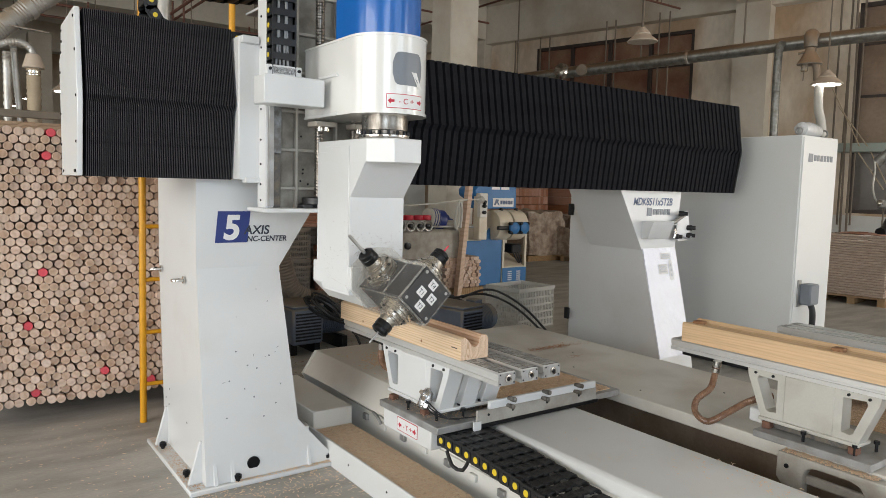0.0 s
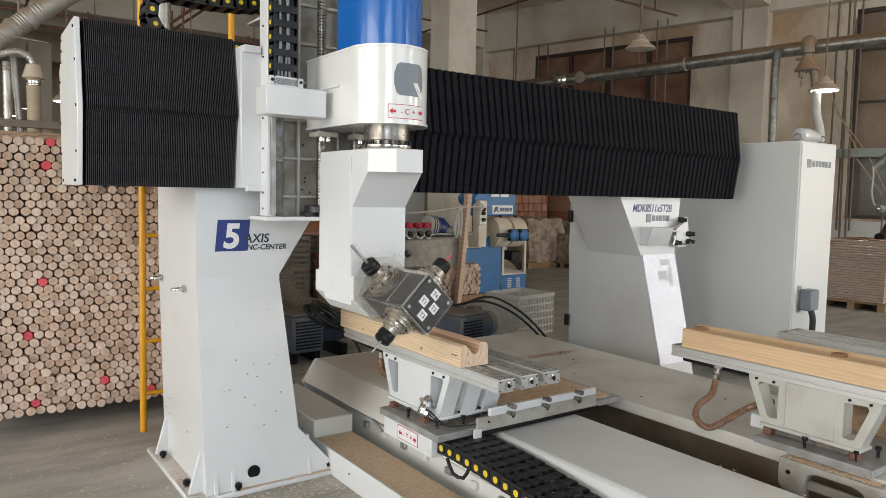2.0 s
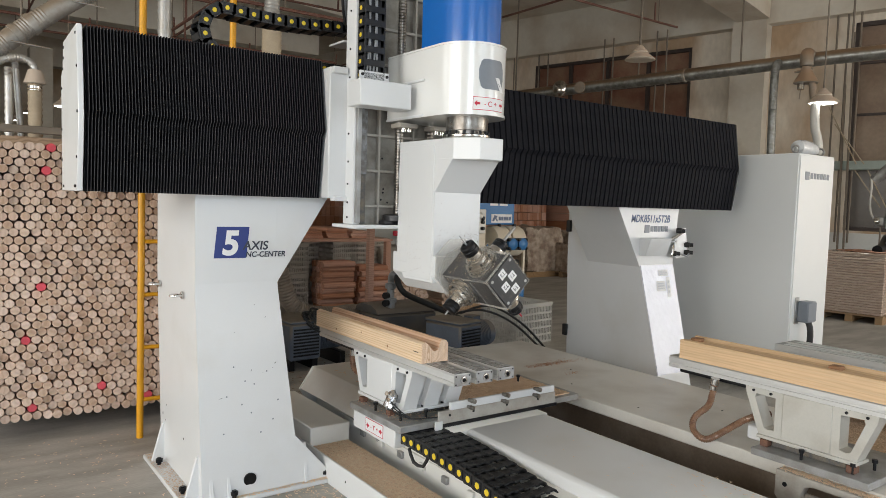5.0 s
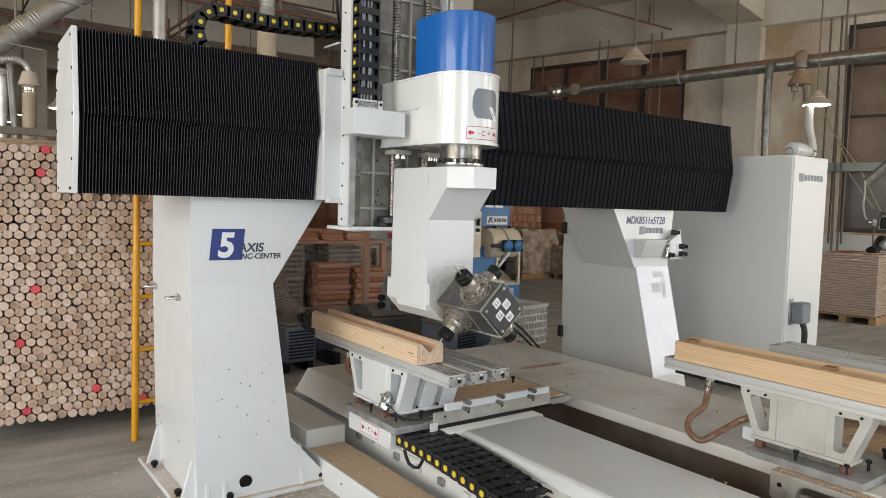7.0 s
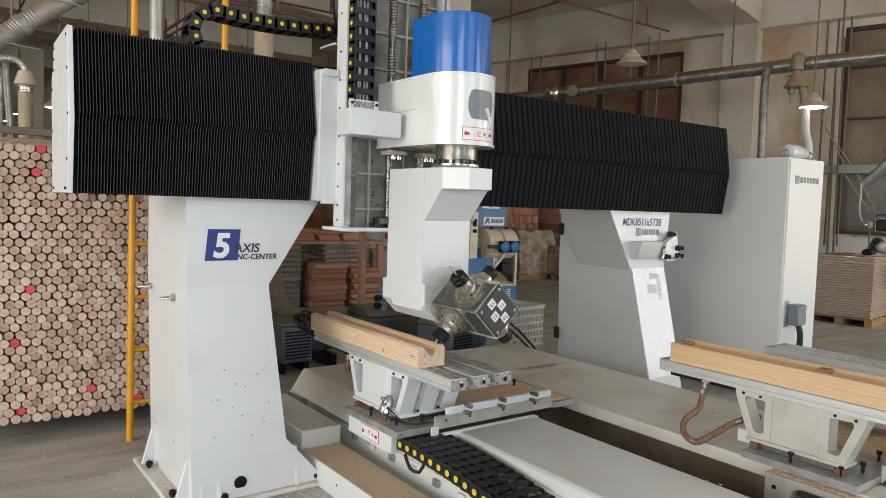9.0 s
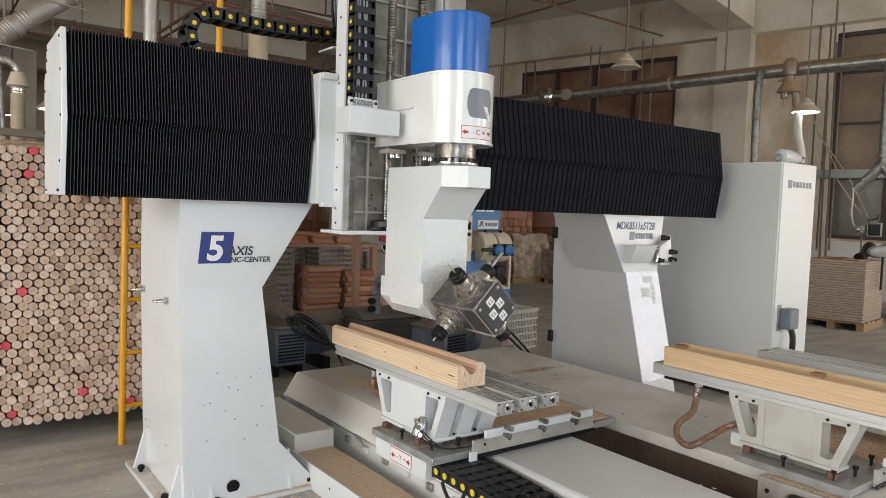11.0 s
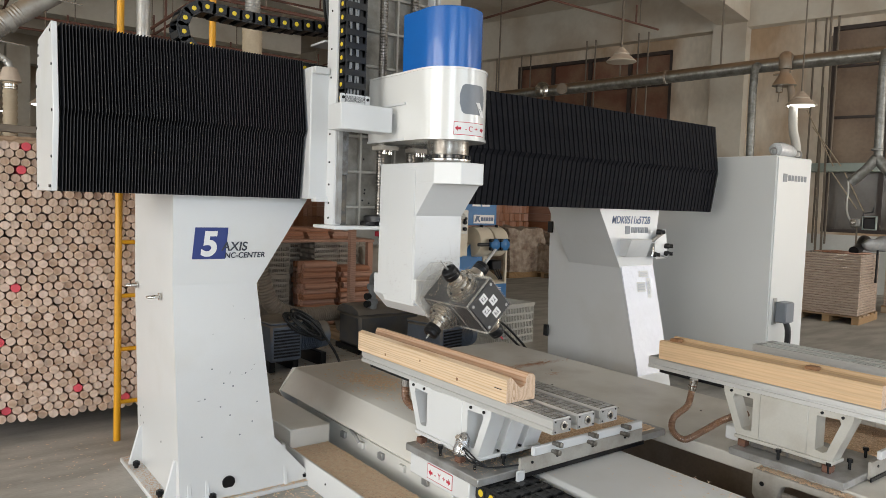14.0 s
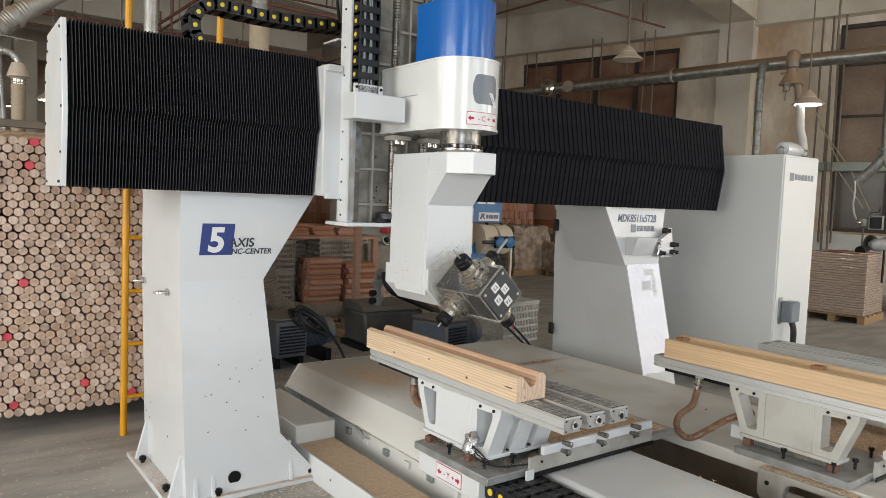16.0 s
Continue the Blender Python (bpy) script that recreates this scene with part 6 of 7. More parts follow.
cone = thing("hanging_funnel", "dusty metal funnel under the extraction pipe", "funnel", (11.3, 6.2, 3.4))
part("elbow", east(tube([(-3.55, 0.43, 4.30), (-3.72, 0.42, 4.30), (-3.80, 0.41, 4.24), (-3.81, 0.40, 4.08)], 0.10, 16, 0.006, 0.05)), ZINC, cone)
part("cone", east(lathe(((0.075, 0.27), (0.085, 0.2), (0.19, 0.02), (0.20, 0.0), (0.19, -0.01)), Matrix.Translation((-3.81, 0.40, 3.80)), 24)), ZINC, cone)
part("nozzle", east(rod((-3.86, 0.46, 3.80), (-3.87, 0.46, 3.68), 0.055, 14)), CHROME, cone)
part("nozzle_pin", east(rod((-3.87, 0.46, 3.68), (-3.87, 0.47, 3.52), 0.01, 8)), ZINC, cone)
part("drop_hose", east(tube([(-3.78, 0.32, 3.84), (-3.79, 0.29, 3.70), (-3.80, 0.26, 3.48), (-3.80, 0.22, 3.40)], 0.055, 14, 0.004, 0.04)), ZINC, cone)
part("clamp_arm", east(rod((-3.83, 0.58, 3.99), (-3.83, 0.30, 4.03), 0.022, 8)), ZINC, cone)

# ---- stack of billets ----
stack = thing("rod_stack", "large stack of round birch billets, some ends painted pink", "wood stack", (0.8, 5.5, 0.1))
DIA = 0.0585
ROWS_N, COLS_N = 36, 27
me_rod = bmesh.new()
lathe(((DIA / 2 - 0.0016, 0), (DIA / 2 - 0.0016, 0.9)), Matrix.Translation((0, 0.002, 0)) @ pose(0, 0, 0, -90, 0, 0), 14, me_rod)
bmesh.ops.bevel(me_rod, geom=[e for e in me_rod.edges if abs(e.verts[0].co.y - e.verts[1].co.y) < 1e-5 and e.verts[0].co.y < 0.1], offset=0.002, segments=1, affect="EDGES")
butt = min(me_rod.faces, key=lambda f: f.calc_center_median().y)
for f in bmesh.ops.inset_individual(me_rod, faces=[butt], thickness=0.0036)["faces"]:
    f.material_index = 1
one = mesh_of("billet", me_rod, (ROD, RODRIM))
pink = one.copy()
pink.materials.clear()
pink.materials.append(PINK)
pink.materials.append(PINK)
rnd = random.Random(5)
marks = [(0.492, 0.964), (0.894, 0.326), (0.57, 1.872), (0.542, 1.727), (0.455, 0.66), (0.445, 0.195), (1.16, 0.19)]
lit = set()
rest_v, rest_f = [], []
made = 0
src_v = [tuple(v.co) for v in one.vertices]
src_f = [tuple(p.vertices) for p in one.polygons]
src_i = [p.material_index for p in one.polygons]
rest_i = []
for r in range(ROWS_N):
    for c in range(COLS_N):
        x = 0.08 + c * DIA + (r % 2) * DIA / 2 + rnd.uniform(-0.004, 0.004)
        z = 0.155 + r * DIA * 0.835 + rnd.uniform(-0.004, 0.004)
        y = 5.1 + rnd.uniform(-0.016, 0.02) - (0.025 if rnd.random() < 0.10 else 0)
        spin = rnd.uniform(0, 360)
        hit = [i for i, (a, b) in enumerate(marks) if i not in lit and abs(x - a) < 0.032 and abs(z - b) < 0.027]
        dyed = bool(hit)
        lit.update(hit)
        near = 0.36 < x < 1.06 and r < 30 and made < 292 or dyed
        if near:
            o = new("billet", pink if dyed else one)
            o.parent = stack
            o.matrix_local = pose(x - 0.8, y - 5.5, z - 0.1, 0, spin, 0)
            made += 1
        else:
            m = pose(x - 0.8, y - 5.5, z - 0.1, 0, spin, 0)
            k = len(rest_v)
            rest_v += [tuple(m @ Vector(v)) for v in src_v]
            rest_f += [tuple(i + k for i in f) for f in src_f]
            rest_i += src_i
rest = bpy.data.meshes.new("billets")
rest.from_pydata(rest_v, [], rest_f)
rest.materials.append(RODHEAP)
rest.materials.append(RODRIM)
rest.polygons.foreach_set("material_index", rest_i)
o = tagged(new("billet_heap", rest), "many more round birch billets of the stack", kind="stuff")
o.parent = stack
part("back_board", box(0.05, 1.7, 6.01, 6.05, 0.1, 1.98), PALLET, stack)
rack = thing("stack_rack", "grey steel rack round the billet stack", "rack", (0.8, 5.5, 0))
part("top_bar", box(-0.4, 1.75, 5.06, 5.12, 1.945, 1.99, 0.004), PIPEGREY, rack)
# bottom bar in black: the shade under the stack put into its colour
part("bottom_bar", box(-0.1, 1.7, 5.75, 6.0, 0.0, 0.122, 0.004), NUT, rack)
for x in (0.03, 1.70):
    part("post", box(x - 0.03, x + 0.03, 5.14, 5.2, 0.0, 1.95, 0.004), PIPEGREY, rack)

ladder = thing("ladder", "yellow steel ladder standing behind the column", "ladder", (1.2, 4.82, 0))
for x in (1.045, 1.62):
    part("stile", rod((x, 4.82, 0.0 if x < 1.2 else 0.0), (x + 0.02, 4.82, 3.6), 0.022, 12), YELLOW, ladder)
for k in range(6):
    part("rung", rod((1.05, 4.82, 0.25 + 0.345 * k), (1.63, 4.82, 0.25 + 0.345 * k), 0.014, 10), YELLOW, ladder)

# ---- behind the machine ----


def crate(x, y, z, turn, w, d, h, material, label):
    """A slatted plastic crate: rim, corner posts, and walls of upright and level bars."""
    c = thing("plastic_crate", label, "crate", (x, y, z), "plastic crates")
    c.rotation_euler = (0, 0, radians(turn))

    def add(name, bm):
        bm.transform(Matrix.Translation((x, y, z)))
        return part(name, bm, material, c, smooth=False)

    add("rim", prism([(-w / 2 - 0.012, h), (w / 2 + 0.012, h), (w / 2 + 0.012, h - 0.03), (-w / 2 - 0.012, h - 0.03)], "y", -d / 2 - 0.012, -d / 2 + 0.006))
    for s in (-1, 1):
        add("rim", box(s * w / 2 - 0.012, s * w / 2 + 0.012, -d / 2, d / 2, h - 0.03, h))
    add("rim", box(-w / 2, w / 2, d / 2 - 0.01, d / 2 + 0.01, h - 0.03, h))
    add("base", box(-w / 2, w / 2, -d / 2, d / 2, 0, 0.02))
    for face in range(4):
        bm = bmesh.new()
        length = w if face % 2 == 0 else d
        off = d / 2 if face % 2 == 0 else w / 2
        n = int(length / 0.028)
        for k in range(n + 1):
            u = -length / 2 + k * length / n
            box(u - 0.006, u + 0.006, off - 0.004, off + 0.004, 0.0, h - 0.02, into=bm)
        for k in range(6):
            v = 0.015 + k * (h - 0.05) / 5
            box(-length / 2, length / 2, off - 0.005, off + 0.005, v - 0.011, v + 0.011, into=bm)
        bm.transform(pose(0, 0, 0, 0, 0, 90 * face))
        tagged(add("wall_panel", bm), kind="stuff")
    return c


crate(5.5, 6.15, 0, 8, 0.62, 0.5, 0.47, CRATE, "white slatted plastic crate on the floor")
for x, y, n, m in ((3.15, 7.75, 3, CRATEGREY), (3.55, 8.3, 3, CRATEGREY), (4.25, 8.1, 3, DUSTYCRATE), (4.75, 8.6, 3, DUSTYCRATE)):
    for k in range(n):
        crate(x, y, 0.002 + 0.36 * k, 4, 0.62, 0.44, 0.355, m, "dusty plastic crate in a stack behind the machine")

bench = thing("work_bench", "low bench of reddish boards over plastic crates", "bench", (3.9, 8.2, 0))
for k in range(5):
    part("board", box(2.7, 4.62, 7.55 + 0.24 * k, 7.77 + 0.24 * k, 1.085, 1.115, 0.003), BOARD, bench)
for x in (2.75, 4.5):
    part("leg", box(x, x + 0.07, 7.5, 7.57, 0, 1.085, 0.003), BOARD, bench)
    part("leg", box(x, x + 0.07, 8.8, 8.87, 0, 1.085, 0.003), BOARD, bench)
rnd = random.Random(21)
for k in range(5):
    s = thing("board_pile", "small pile of reddish sawn boards on the bench", "boards", (2.9 + 0.33 * k, 8.1, 1.116), "boards on the bench")
    for j in range(rnd.randint(2, 7)):
        a = rnd.uniform(-0.02, 0.02)
        part("board", box(2.82 + 0.33 * k + a, 3.1 + 0.33 * k + a, 7.75, 8.5, 1.1165 + 0.03 * j, 1.144 + 0.03 * j, 0.002), BOARD, s)

post = thing("timber_post", "slim brown timber post on a pallet", "post", (4.02, 7.05, 0))
part("shaft", box(3.99, 4.06, 7.03, 7.1, 0.1, 1.62, 0.003), BOARD, post)
part("foot", box(3.85, 4.25, 6.9, 7.3, 0.0, 0.1, 0.004), PALLET, post)
tilt = thing("timber_post", "slim pale timber post leaning by the blue machine", "post", (6.3, 8.2, 0))
part("shaft", prism([(6.09, 0), (6.165, 0), (6.345, 1.78), (6.27, 1.78)], "y", 8.16, 8.26, 0.003), PALEPOST, tilt)


def billet_pile(x, y, turn, cols, rows_n, dia, length, material, label):
    """Round billets laid on each other with their ends showing."""
    pile = thing("billet_pile", label, "wood stack", (x, y, 0.1), "small billet piles")
    pile.rotation_euler = (0, 0, radians(turn))
    bm = lathe(((dia / 2, 0), (dia / 2, length)), pose(0, 0, 0, -90, 0, 0), 12)
    me = mesh_of("billet", bm, material)
    for r in range(rows_n):
        for c in range(cols):
            o = new("billet", me)
            o.parent = pile
            o.matrix_local = pose(c * dia + (r % 2) * dia / 2, rnd.uniform(-0.02, 0.02), dia / 2 + r * dia * 0.87, 0, rnd.uniform(0, 360), 0)
    bm = box(x - 0.05, x + cols * dia + 0.05, y - 0.02, y + length, 0.0, 0.095)
    part("pallet", bm, PALLET, pile)


billet_pile(5.98, 8.3, 0, 11, 9, 0.058, 0.7, ROD, "small pile of round billets on a pallet")
billet_pile(4.55, 7.4, 0, 9, 9, 0.06, 0.6, ROD, "small pile of round billets on a pallet")
billet_pile(3.62, 7.72, -90, 4, 12, 0.072, 0.42, BOARD, "stack of reddish turned billets laid on a pallet")
billet_pile(4.12, 7.72, -90, 4, 11, 0.072, 0.4, BOARD, "stack of reddish turned billets laid on a pallet")


def pump(x, y, turn, label):
    """A vacuum pump: a finned case with a louvred end, a ribbed motor and feet."""
    p = thing("vacuum_pump", label, "pump", (x, y, 0), "vacuum pumps")
    p.rotation_euler = (0, 0, radians(turn))

    def add(name, bm, material, label_=""):
        bm.transform(Matrix.Translation((x, y, 0)))
        return part(name, bm, material, p, label_)

    case = add("case", box(-0.16, 0.16, -0.26, 0.2, 0.1, 0.44, 0.02), MOTORBLUE)
    for k in range(9):
        add("louvre", box(-0.13, 0.13, -0.272, -0.258, 0.14 + 0.03 * k, 0.156 + 0.03 * k, 0.002), NUT)
    add("lid", box(-0.165, 0.165, -0.265, 0.205, 0.44, 0.47, 0.012), MOTORBLUE)
    prof = []
    for k in range(14):
        prof += [(0.128, 0.17 + 0.022 * k), (0.142, 0.172 + 0.022 * k), (0.142, 0.18 + 0.022 * k), (0.128, 0.182 + 0.022 * k)]
    add("motor", lathe(prof + [(0.135, 0.49), (0.13, 0.55), (0.06, 0.57)], Matrix.Translation((0, 0, 0.27)) @ pose(0, 0, 0, 0, 90, 0), 24), MOTORBLUE)
    add("terminal_box", box(0.26, 0.38, -0.06, 0.06, 0.4, 0.47, 0.008), MOTORBLUE)
    for a in (-0.12, 0.12, 0.42):
        add("foot", box(a - 0.03, a + 0.03, -0.22, 0.18, 0.0, 0.13, 0.006), NUT)
    return p


pump(2.72, 6.22, 4, "slate-blue vacuum pump with a louvred end and cables on top")
pump(4.05, 5.5, 12, "slate-blue vacuum pump beside the machine bed")
dark = thing("vacuum_unit", "dark grey vacuum unit with a domed lid", "pump", (4.35, 6.5, 0))
part("tank", box(3.70, 4.45, 6.3, 6.75, 0.06, 0.40, 0.03), CHARCOAL, dark)
part("lid", prism([(6.28, 0.4), (6.77, 0.4), (6.74, 0.46), (6.62, 0.5), (6.43, 0.5), (6.31, 0.46)], "x", 3.68, 4.47, 0.01), CHARCOAL, dark)
valve = part("valve", lathe(((0.05, 0), (0.05, 0.06), (0.065, 0.06), (0.065, 0.10), (0.04, 0.11), (0.04, 0.20), (0.058, 0.21), (0.058, 0.26), (0.034, 0.27), (0.034, 0.31)), Matrix.Translation((3.88, 6.36, 0.46)), 18), CABLE, dark, "grey valve fitting")
part("valve_elbow", tube([(3.88, 6.36, 0.77), (3.88, 6.34, 0.81), (3.885, 6.30, 0.825), (3.885, 6.25, 0.81)], 0.036, 12), CABLE, valve)
for z in (0.52, 0.60):
    part("valve_wheel", rod((3.82, 6.33, z), (3.78, 6.31, z), 0.036, 12), NUT, valve)
part("valve_hose", tube([(3.885, 6.25, 0.81), (3.86, 6.18, 0.74), (3.90, 6.15, 0.66), (4.0, 6.15, 0.60), (4.227, 6.15, 0.506), (4.453, 6.15, 0.413), (4.7, 6.15, 0.30)], 0.03, 12, 0.003, 0.02), BLACK, valve, "black ribbed suction hose")
part("skid", box(3.68, 4.47, 6.28, 6.77, 0.0, 0.06), NUT, dark)
coil = thing("cable_coil", "coil of thick black cable hung over the vacuum pump", "cable", (2.9, 6.1, 0.5))
rnd = random.Random(44)
for k in range(7):
    cx, cz, ra, rb, lean = 2.93 + rnd.uniform(-0.03, 0.03), 0.43 + rnd.uniform(-0.02, 0.03), rnd.uniform(0.14, 0.20), rnd.uniform(0.05, 0.10), rnd.uniform(0.06, 0.12)
    pts = [(cx + ra * math.cos(a * 0.5236), 6.04 - 0.018 * k + 0.05 * math.sin(a * 0.5236), cz - lean * math.cos(a * 0.5236) + rb * math.sin(a * 0.5236)) for a in range(13)]
    part("loop", tube(pts, 0.011, 8), BLACK, coil)
part("tail", tube([(3.08, 6.0, 0.36), (3.13, 5.9, 0.26), (3.17, 5.8, 0.14), (3.2, 5.75, 0.015)], 0.012, 8), BLACK, coil)
wires = thing("power_cable", "thick black cables bending down to the floor", "cable", (4.9, 5.6, 0.0))
for k in range(2):
    part("strand", tube([(4.1 + 0.1 * k, 5.55, 0.5), (4.45 + 0.08 * k, 5.5, 0.52 + 0.04 * k), (4.8 + 0.1 * k, 5.4, 0.36), (5.1 + 0.05 * k, 5.2, 0.03)], 0.012, 8), BLACK, wires)
fat = thing("suction_hose", "wide dusty ribbed suction hose on the floor", "hose", (2.4, 6.6, 0))
part("hose_pipe", tube([(2.60, 6.75, 1.45), (2.69, 6.75, 1.2), (2.77, 6.75, 0.97), (2.84, 6.75, 0.72), (2.92, 6.75, 0.52), (3.08, 6.75, 0.41), (3.4, 6.78, 0.36), (3.8, 6.95, 0.33), (4.0, 7.15, 0.1)], 0.082, 16, 0.007, 0.03), BROWNDUCT, fat)

chips("floor_dirt", 2200, (2.0, 5.4, 4.7, 7.6), 0.001, GUTTER, "brown bark and dirt strewn over the floor behind the bed", 0.02, 41, lambda x, y: 0.7)
chips("floor_crumbs", 1500, (2.0, 5.4, 4.7, 7.6), 0.002, SAWDUST, "wood crumbs strewn over the floor behind the bed", 0.009, 42)

# blue woodworking machine
BX, BY = 7.3, 8.9
blue = thing("blue_machine", "blue and cream woodworking machine with round clamps", "machine", (BX, BY, 0))
part("column", prism([(6.78, 0.0), (7.54, 0.0), (7.54, 0.955), (7.23, 0.935), (7.08, 0.735), (6.78, 0.74)], "y", BY, BY + 0.6, 0.012), BLUE2, blue)
part("column_cap", prism([(6.77, 0.742), (7.085, 0.738), (7.235, 0.938), (7.555, 0.958), (7.555, 0.972), (7.225, 0.953), (7.075, 0.755), (6.77, 0.757)], "y", BY - 0.012, BY + 0.6), CREAM, blue)
for x0, x1 in ((7.545, 7.59), (8.03, 8.075)):
    part("frame_post", box(x0, x1, BY - 0.01, BY + 0.04, 0.0, 0.95, 0.004), CREAM, blue)
part("back_panel", box(7.59, 8.03, BY + 0.45, BY + 0.47, 0.27, 0.95), CREAM, blue)
part("shelf", prism([(BY, 0.27), (BY + 0.45, 0.27), (BY + 0.45, 0.48), (BY, 0.29)], "x", 7.59, 8.03), CREAM, blue)
part("motor", box(7.80, 8.02, BY + 0.05, BY + 0.3, 0.50, 0.66, 0.02), NUT, blue)
for k in range(3):
    part("wire", tube([(7.84 + 0.05 * k, BY + 0.06, 0.52), (7.88 + 0.05 * k, BY + 0.04, 0.42), (7.96 + 0.03 * k, BY + 0.05, 0.34)], 0.012, 6), BLACK, blue)
door = part("side_door", box(7.55, 8.07, BY - 0.02, BY, 0.02, 0.27, 0.004), BLUE2, blue)
for k in range(2):
    for j in range(5):
        part("vent", box(7.66 + 0.19 * k, 7.75 + 0.19 * k, BY - 0.026, BY - 0.02, 0.06 + 0.034 * j, 0.078 + 0.034 * j, 0.002), WHITE, door)
for x in (7.40, 7.72):
    guard = part("wheel_guard", lathe(((0.10, 0), (0.235, 0.02), (0.25, 0.06), (0.25, 0.27), (0.235, 0.30), (0.1, 0.31)), Matrix.Translation((x - 0.13, BY + 0.0, 0.985)) @ pose(0, 0, 0, 0, 90, 0), 28), CREAM, blue)
    part("clamp_bolt", rod((x + 0.05, BY - 0.05, 1.21), (x + 0.05, BY - 0.05, 1.265), 0.03, 10), NUT, guard)
for x in (7.49, 7.70):
    knob = part("clamp_knob", lathe(((0.075, 0), (0.09, 0.01), (0.095, 0.03), (0.095, 0.07), (0.06, 0.09), (0.02, 0.095)), Matrix.Translation((x, 8.60, 0.955)) @ pose(0, 0, 0, 90, 0, 0), 18), BLUE2, blue)
    for k in range(4):
        a = radians(45 + 90 * k)
        part("knob_nut", lathe(((0.03, 0), (0.03, 0.06), (0.02, 0.065)), Matrix.Translation((x + 0.095 * math.cos(a), 8.59, 0.955 + 0.095 * math.sin(a))) @ pose(0, 0, 0, 90, 0, 0), 10), NUT, knob)
part("clamp_spindle", rod((7.2, 8.62, 0.955), (7.42, 8.60, 0.955), 0.03, 10), CAST, blue)
part("head_box", prism([(7.02, 1.25), (7.78, 1.25), (7.77, 1.62), (6.98, 1.62), (6.90, 1.55), (6.92, 1.45), (7.02, 1.40)], "y", BY - 0.05, BY + 0.4, 0.015), BLUE2, blue)
for x in (7.24, 7.44):
    part("head_label", prism([(BY - 0.053, 1.56), (BY - 0.051, 1.56), (BY - 0.051, 1.615), (BY - 0.053, 1.615)], "x", x, x + 0.17), DECALWHITE, blue)
nm = part("name_plate", box(7.27, 7.71, BY - 0.056, BY - 0.051, 1.285, 1.425), DECALWHITE, blue)
part("logo_mark", prism([(7.29, 1.31), (7.325, 1.31), (7.35, 1.35), (7.385, 1.31), (7.41, 1.31), (7.375, 1.36), (7.395, 1.40), (7.33, 1.405)], "y", BY - 0.06, BY - 0.056), INKBLUE, nm)
for k in range(5):
    part("logo_bar", box(7.425 + 0.054 * k, 7.467 + 0.054 * k, BY - 0.06, BY - 0.056, 1.325, 1.385), INKBLUE, nm)
ctl = part("control_column", box(6.93, 7.10, BY - 0.14, BY + 0.02, 0.76, 1.50, 0.012), CREAM, blue)
part("control_box", box(6.88, 7.02, BY - 0.22, BY - 0.14, 1.12, 1.50, 0.01), SHEET, ctl)
part("control_lever", lathe(((0.05, 0), (0.06, 0.03), (0.06, 0.1), (0.03, 0.12)), Matrix.Translation((6.90, BY - 0.24, 1.40)) @ pose(0, 0, 0, 0, -90, 20), 14), CRATE, ctl)
for z in (1.20, 1.30, 1.36):
    part("control_knob", lathe(((0.03, 0), (0.03, 0.04), (0.02, 0.05)), Matrix.Translation((6.95, BY - 0.22, z)) @ pose(0, 0, 0, 90, 0, 0), 12), NUT, ctl)
part("side_guide", box(6.72, 6.80, BY - 0.05, BY + 0.1, 0.74, 1.0, 0.008), CREAM, ctl)
cord = thing("air_line", "white air line tied in a loop to the timber post", "hose", (6.3, 8.2, 1.4))
part("run", tube([(4.6, 8.05, 1.30), (5.4, 8.1, 1.335), (6.1, 8.14, 1.40), (6.5, 8.3, 1.41), (6.85, 8.6, 1.42)], 0.012, 8), CRATE, cord)
part("knot", tube([(6.05, 8.12, 1.39), (6.0, 8.1, 1.30), (5.97, 8.1, 1.10), (6.0, 8.1, 0.98), (6.04, 8.1, 1.12), (6.03, 8.1, 1.38), (6.09, 8.1, 1.28), (6.07, 8.1, 1.0)], 0.016, 8), CRATE, cord)

# small lathe bench with red hand wheels
lathe_b = thing("lathe_bench", "grey machine bench with red hand wheels and a striped drum", "machine", (5.6, 8.5, 0))
part("bed", prism([(8.3, 0.55), (8.7, 0.55), (8.7, 0.97), (8.34, 0.97), (8.3, 0.93)], "x", 4.9, 6.21, 0.012), CASTGREY, lathe_b)
for x in (5.0, 6.05):
    part("leg", box(x, x + 0.12, 8.35, 8.65, 0, 0.55, 0.01), NUT, lathe_b)
part("bed_stop", lathe(((0.05, 0), (0.05, 0.03), (0.02, 0.035)), Matrix.Translation((5.30, 8.3, 0.75)) @ pose(0, 0, 0, 90, 0, 0), 14), NUT, lathe_b)
for x in (5.19, 5.345, 5.505, 5.64):
    wheel = part("hand_wheel", lathe(((0.05, 0), (0.068, 0.006), (0.07, 0.05), (0.066, 0.07), (0.02, 0.075)), Matrix.Translation((x, 8.35, 1.105)), 18), RED, lathe_b)
    disc = tube([(x + 0.068 * math.cos(a * 0.5236), 8.29, 1.025 + 0.068 * math.sin(a * 0.5236)) for a in range(13)], 0.014, 8)
    part("wheel_ring", disc, STEEL, wheel)
    part("wheel_hub", lathe(((0.035, 0), (0.035, 0.05), (0.015, 0.055)), Matrix.Translation((x, 8.32, 1.025)) @ pose(0, 0, 0, 90, 0, 0), 12), NUT, wheel)
tilted = Matrix.Translation((5.74, 8.5, 1.13)) @ pose(0, 0, 0, 0, 98, 0)
drum = part("drum", lathe(((0.05, 0), (0.14, 0.01), (0.155, 0.03), (0.155, 0.16), (0.14, 0.165)), tilted, 28), CRATE, lathe_b)
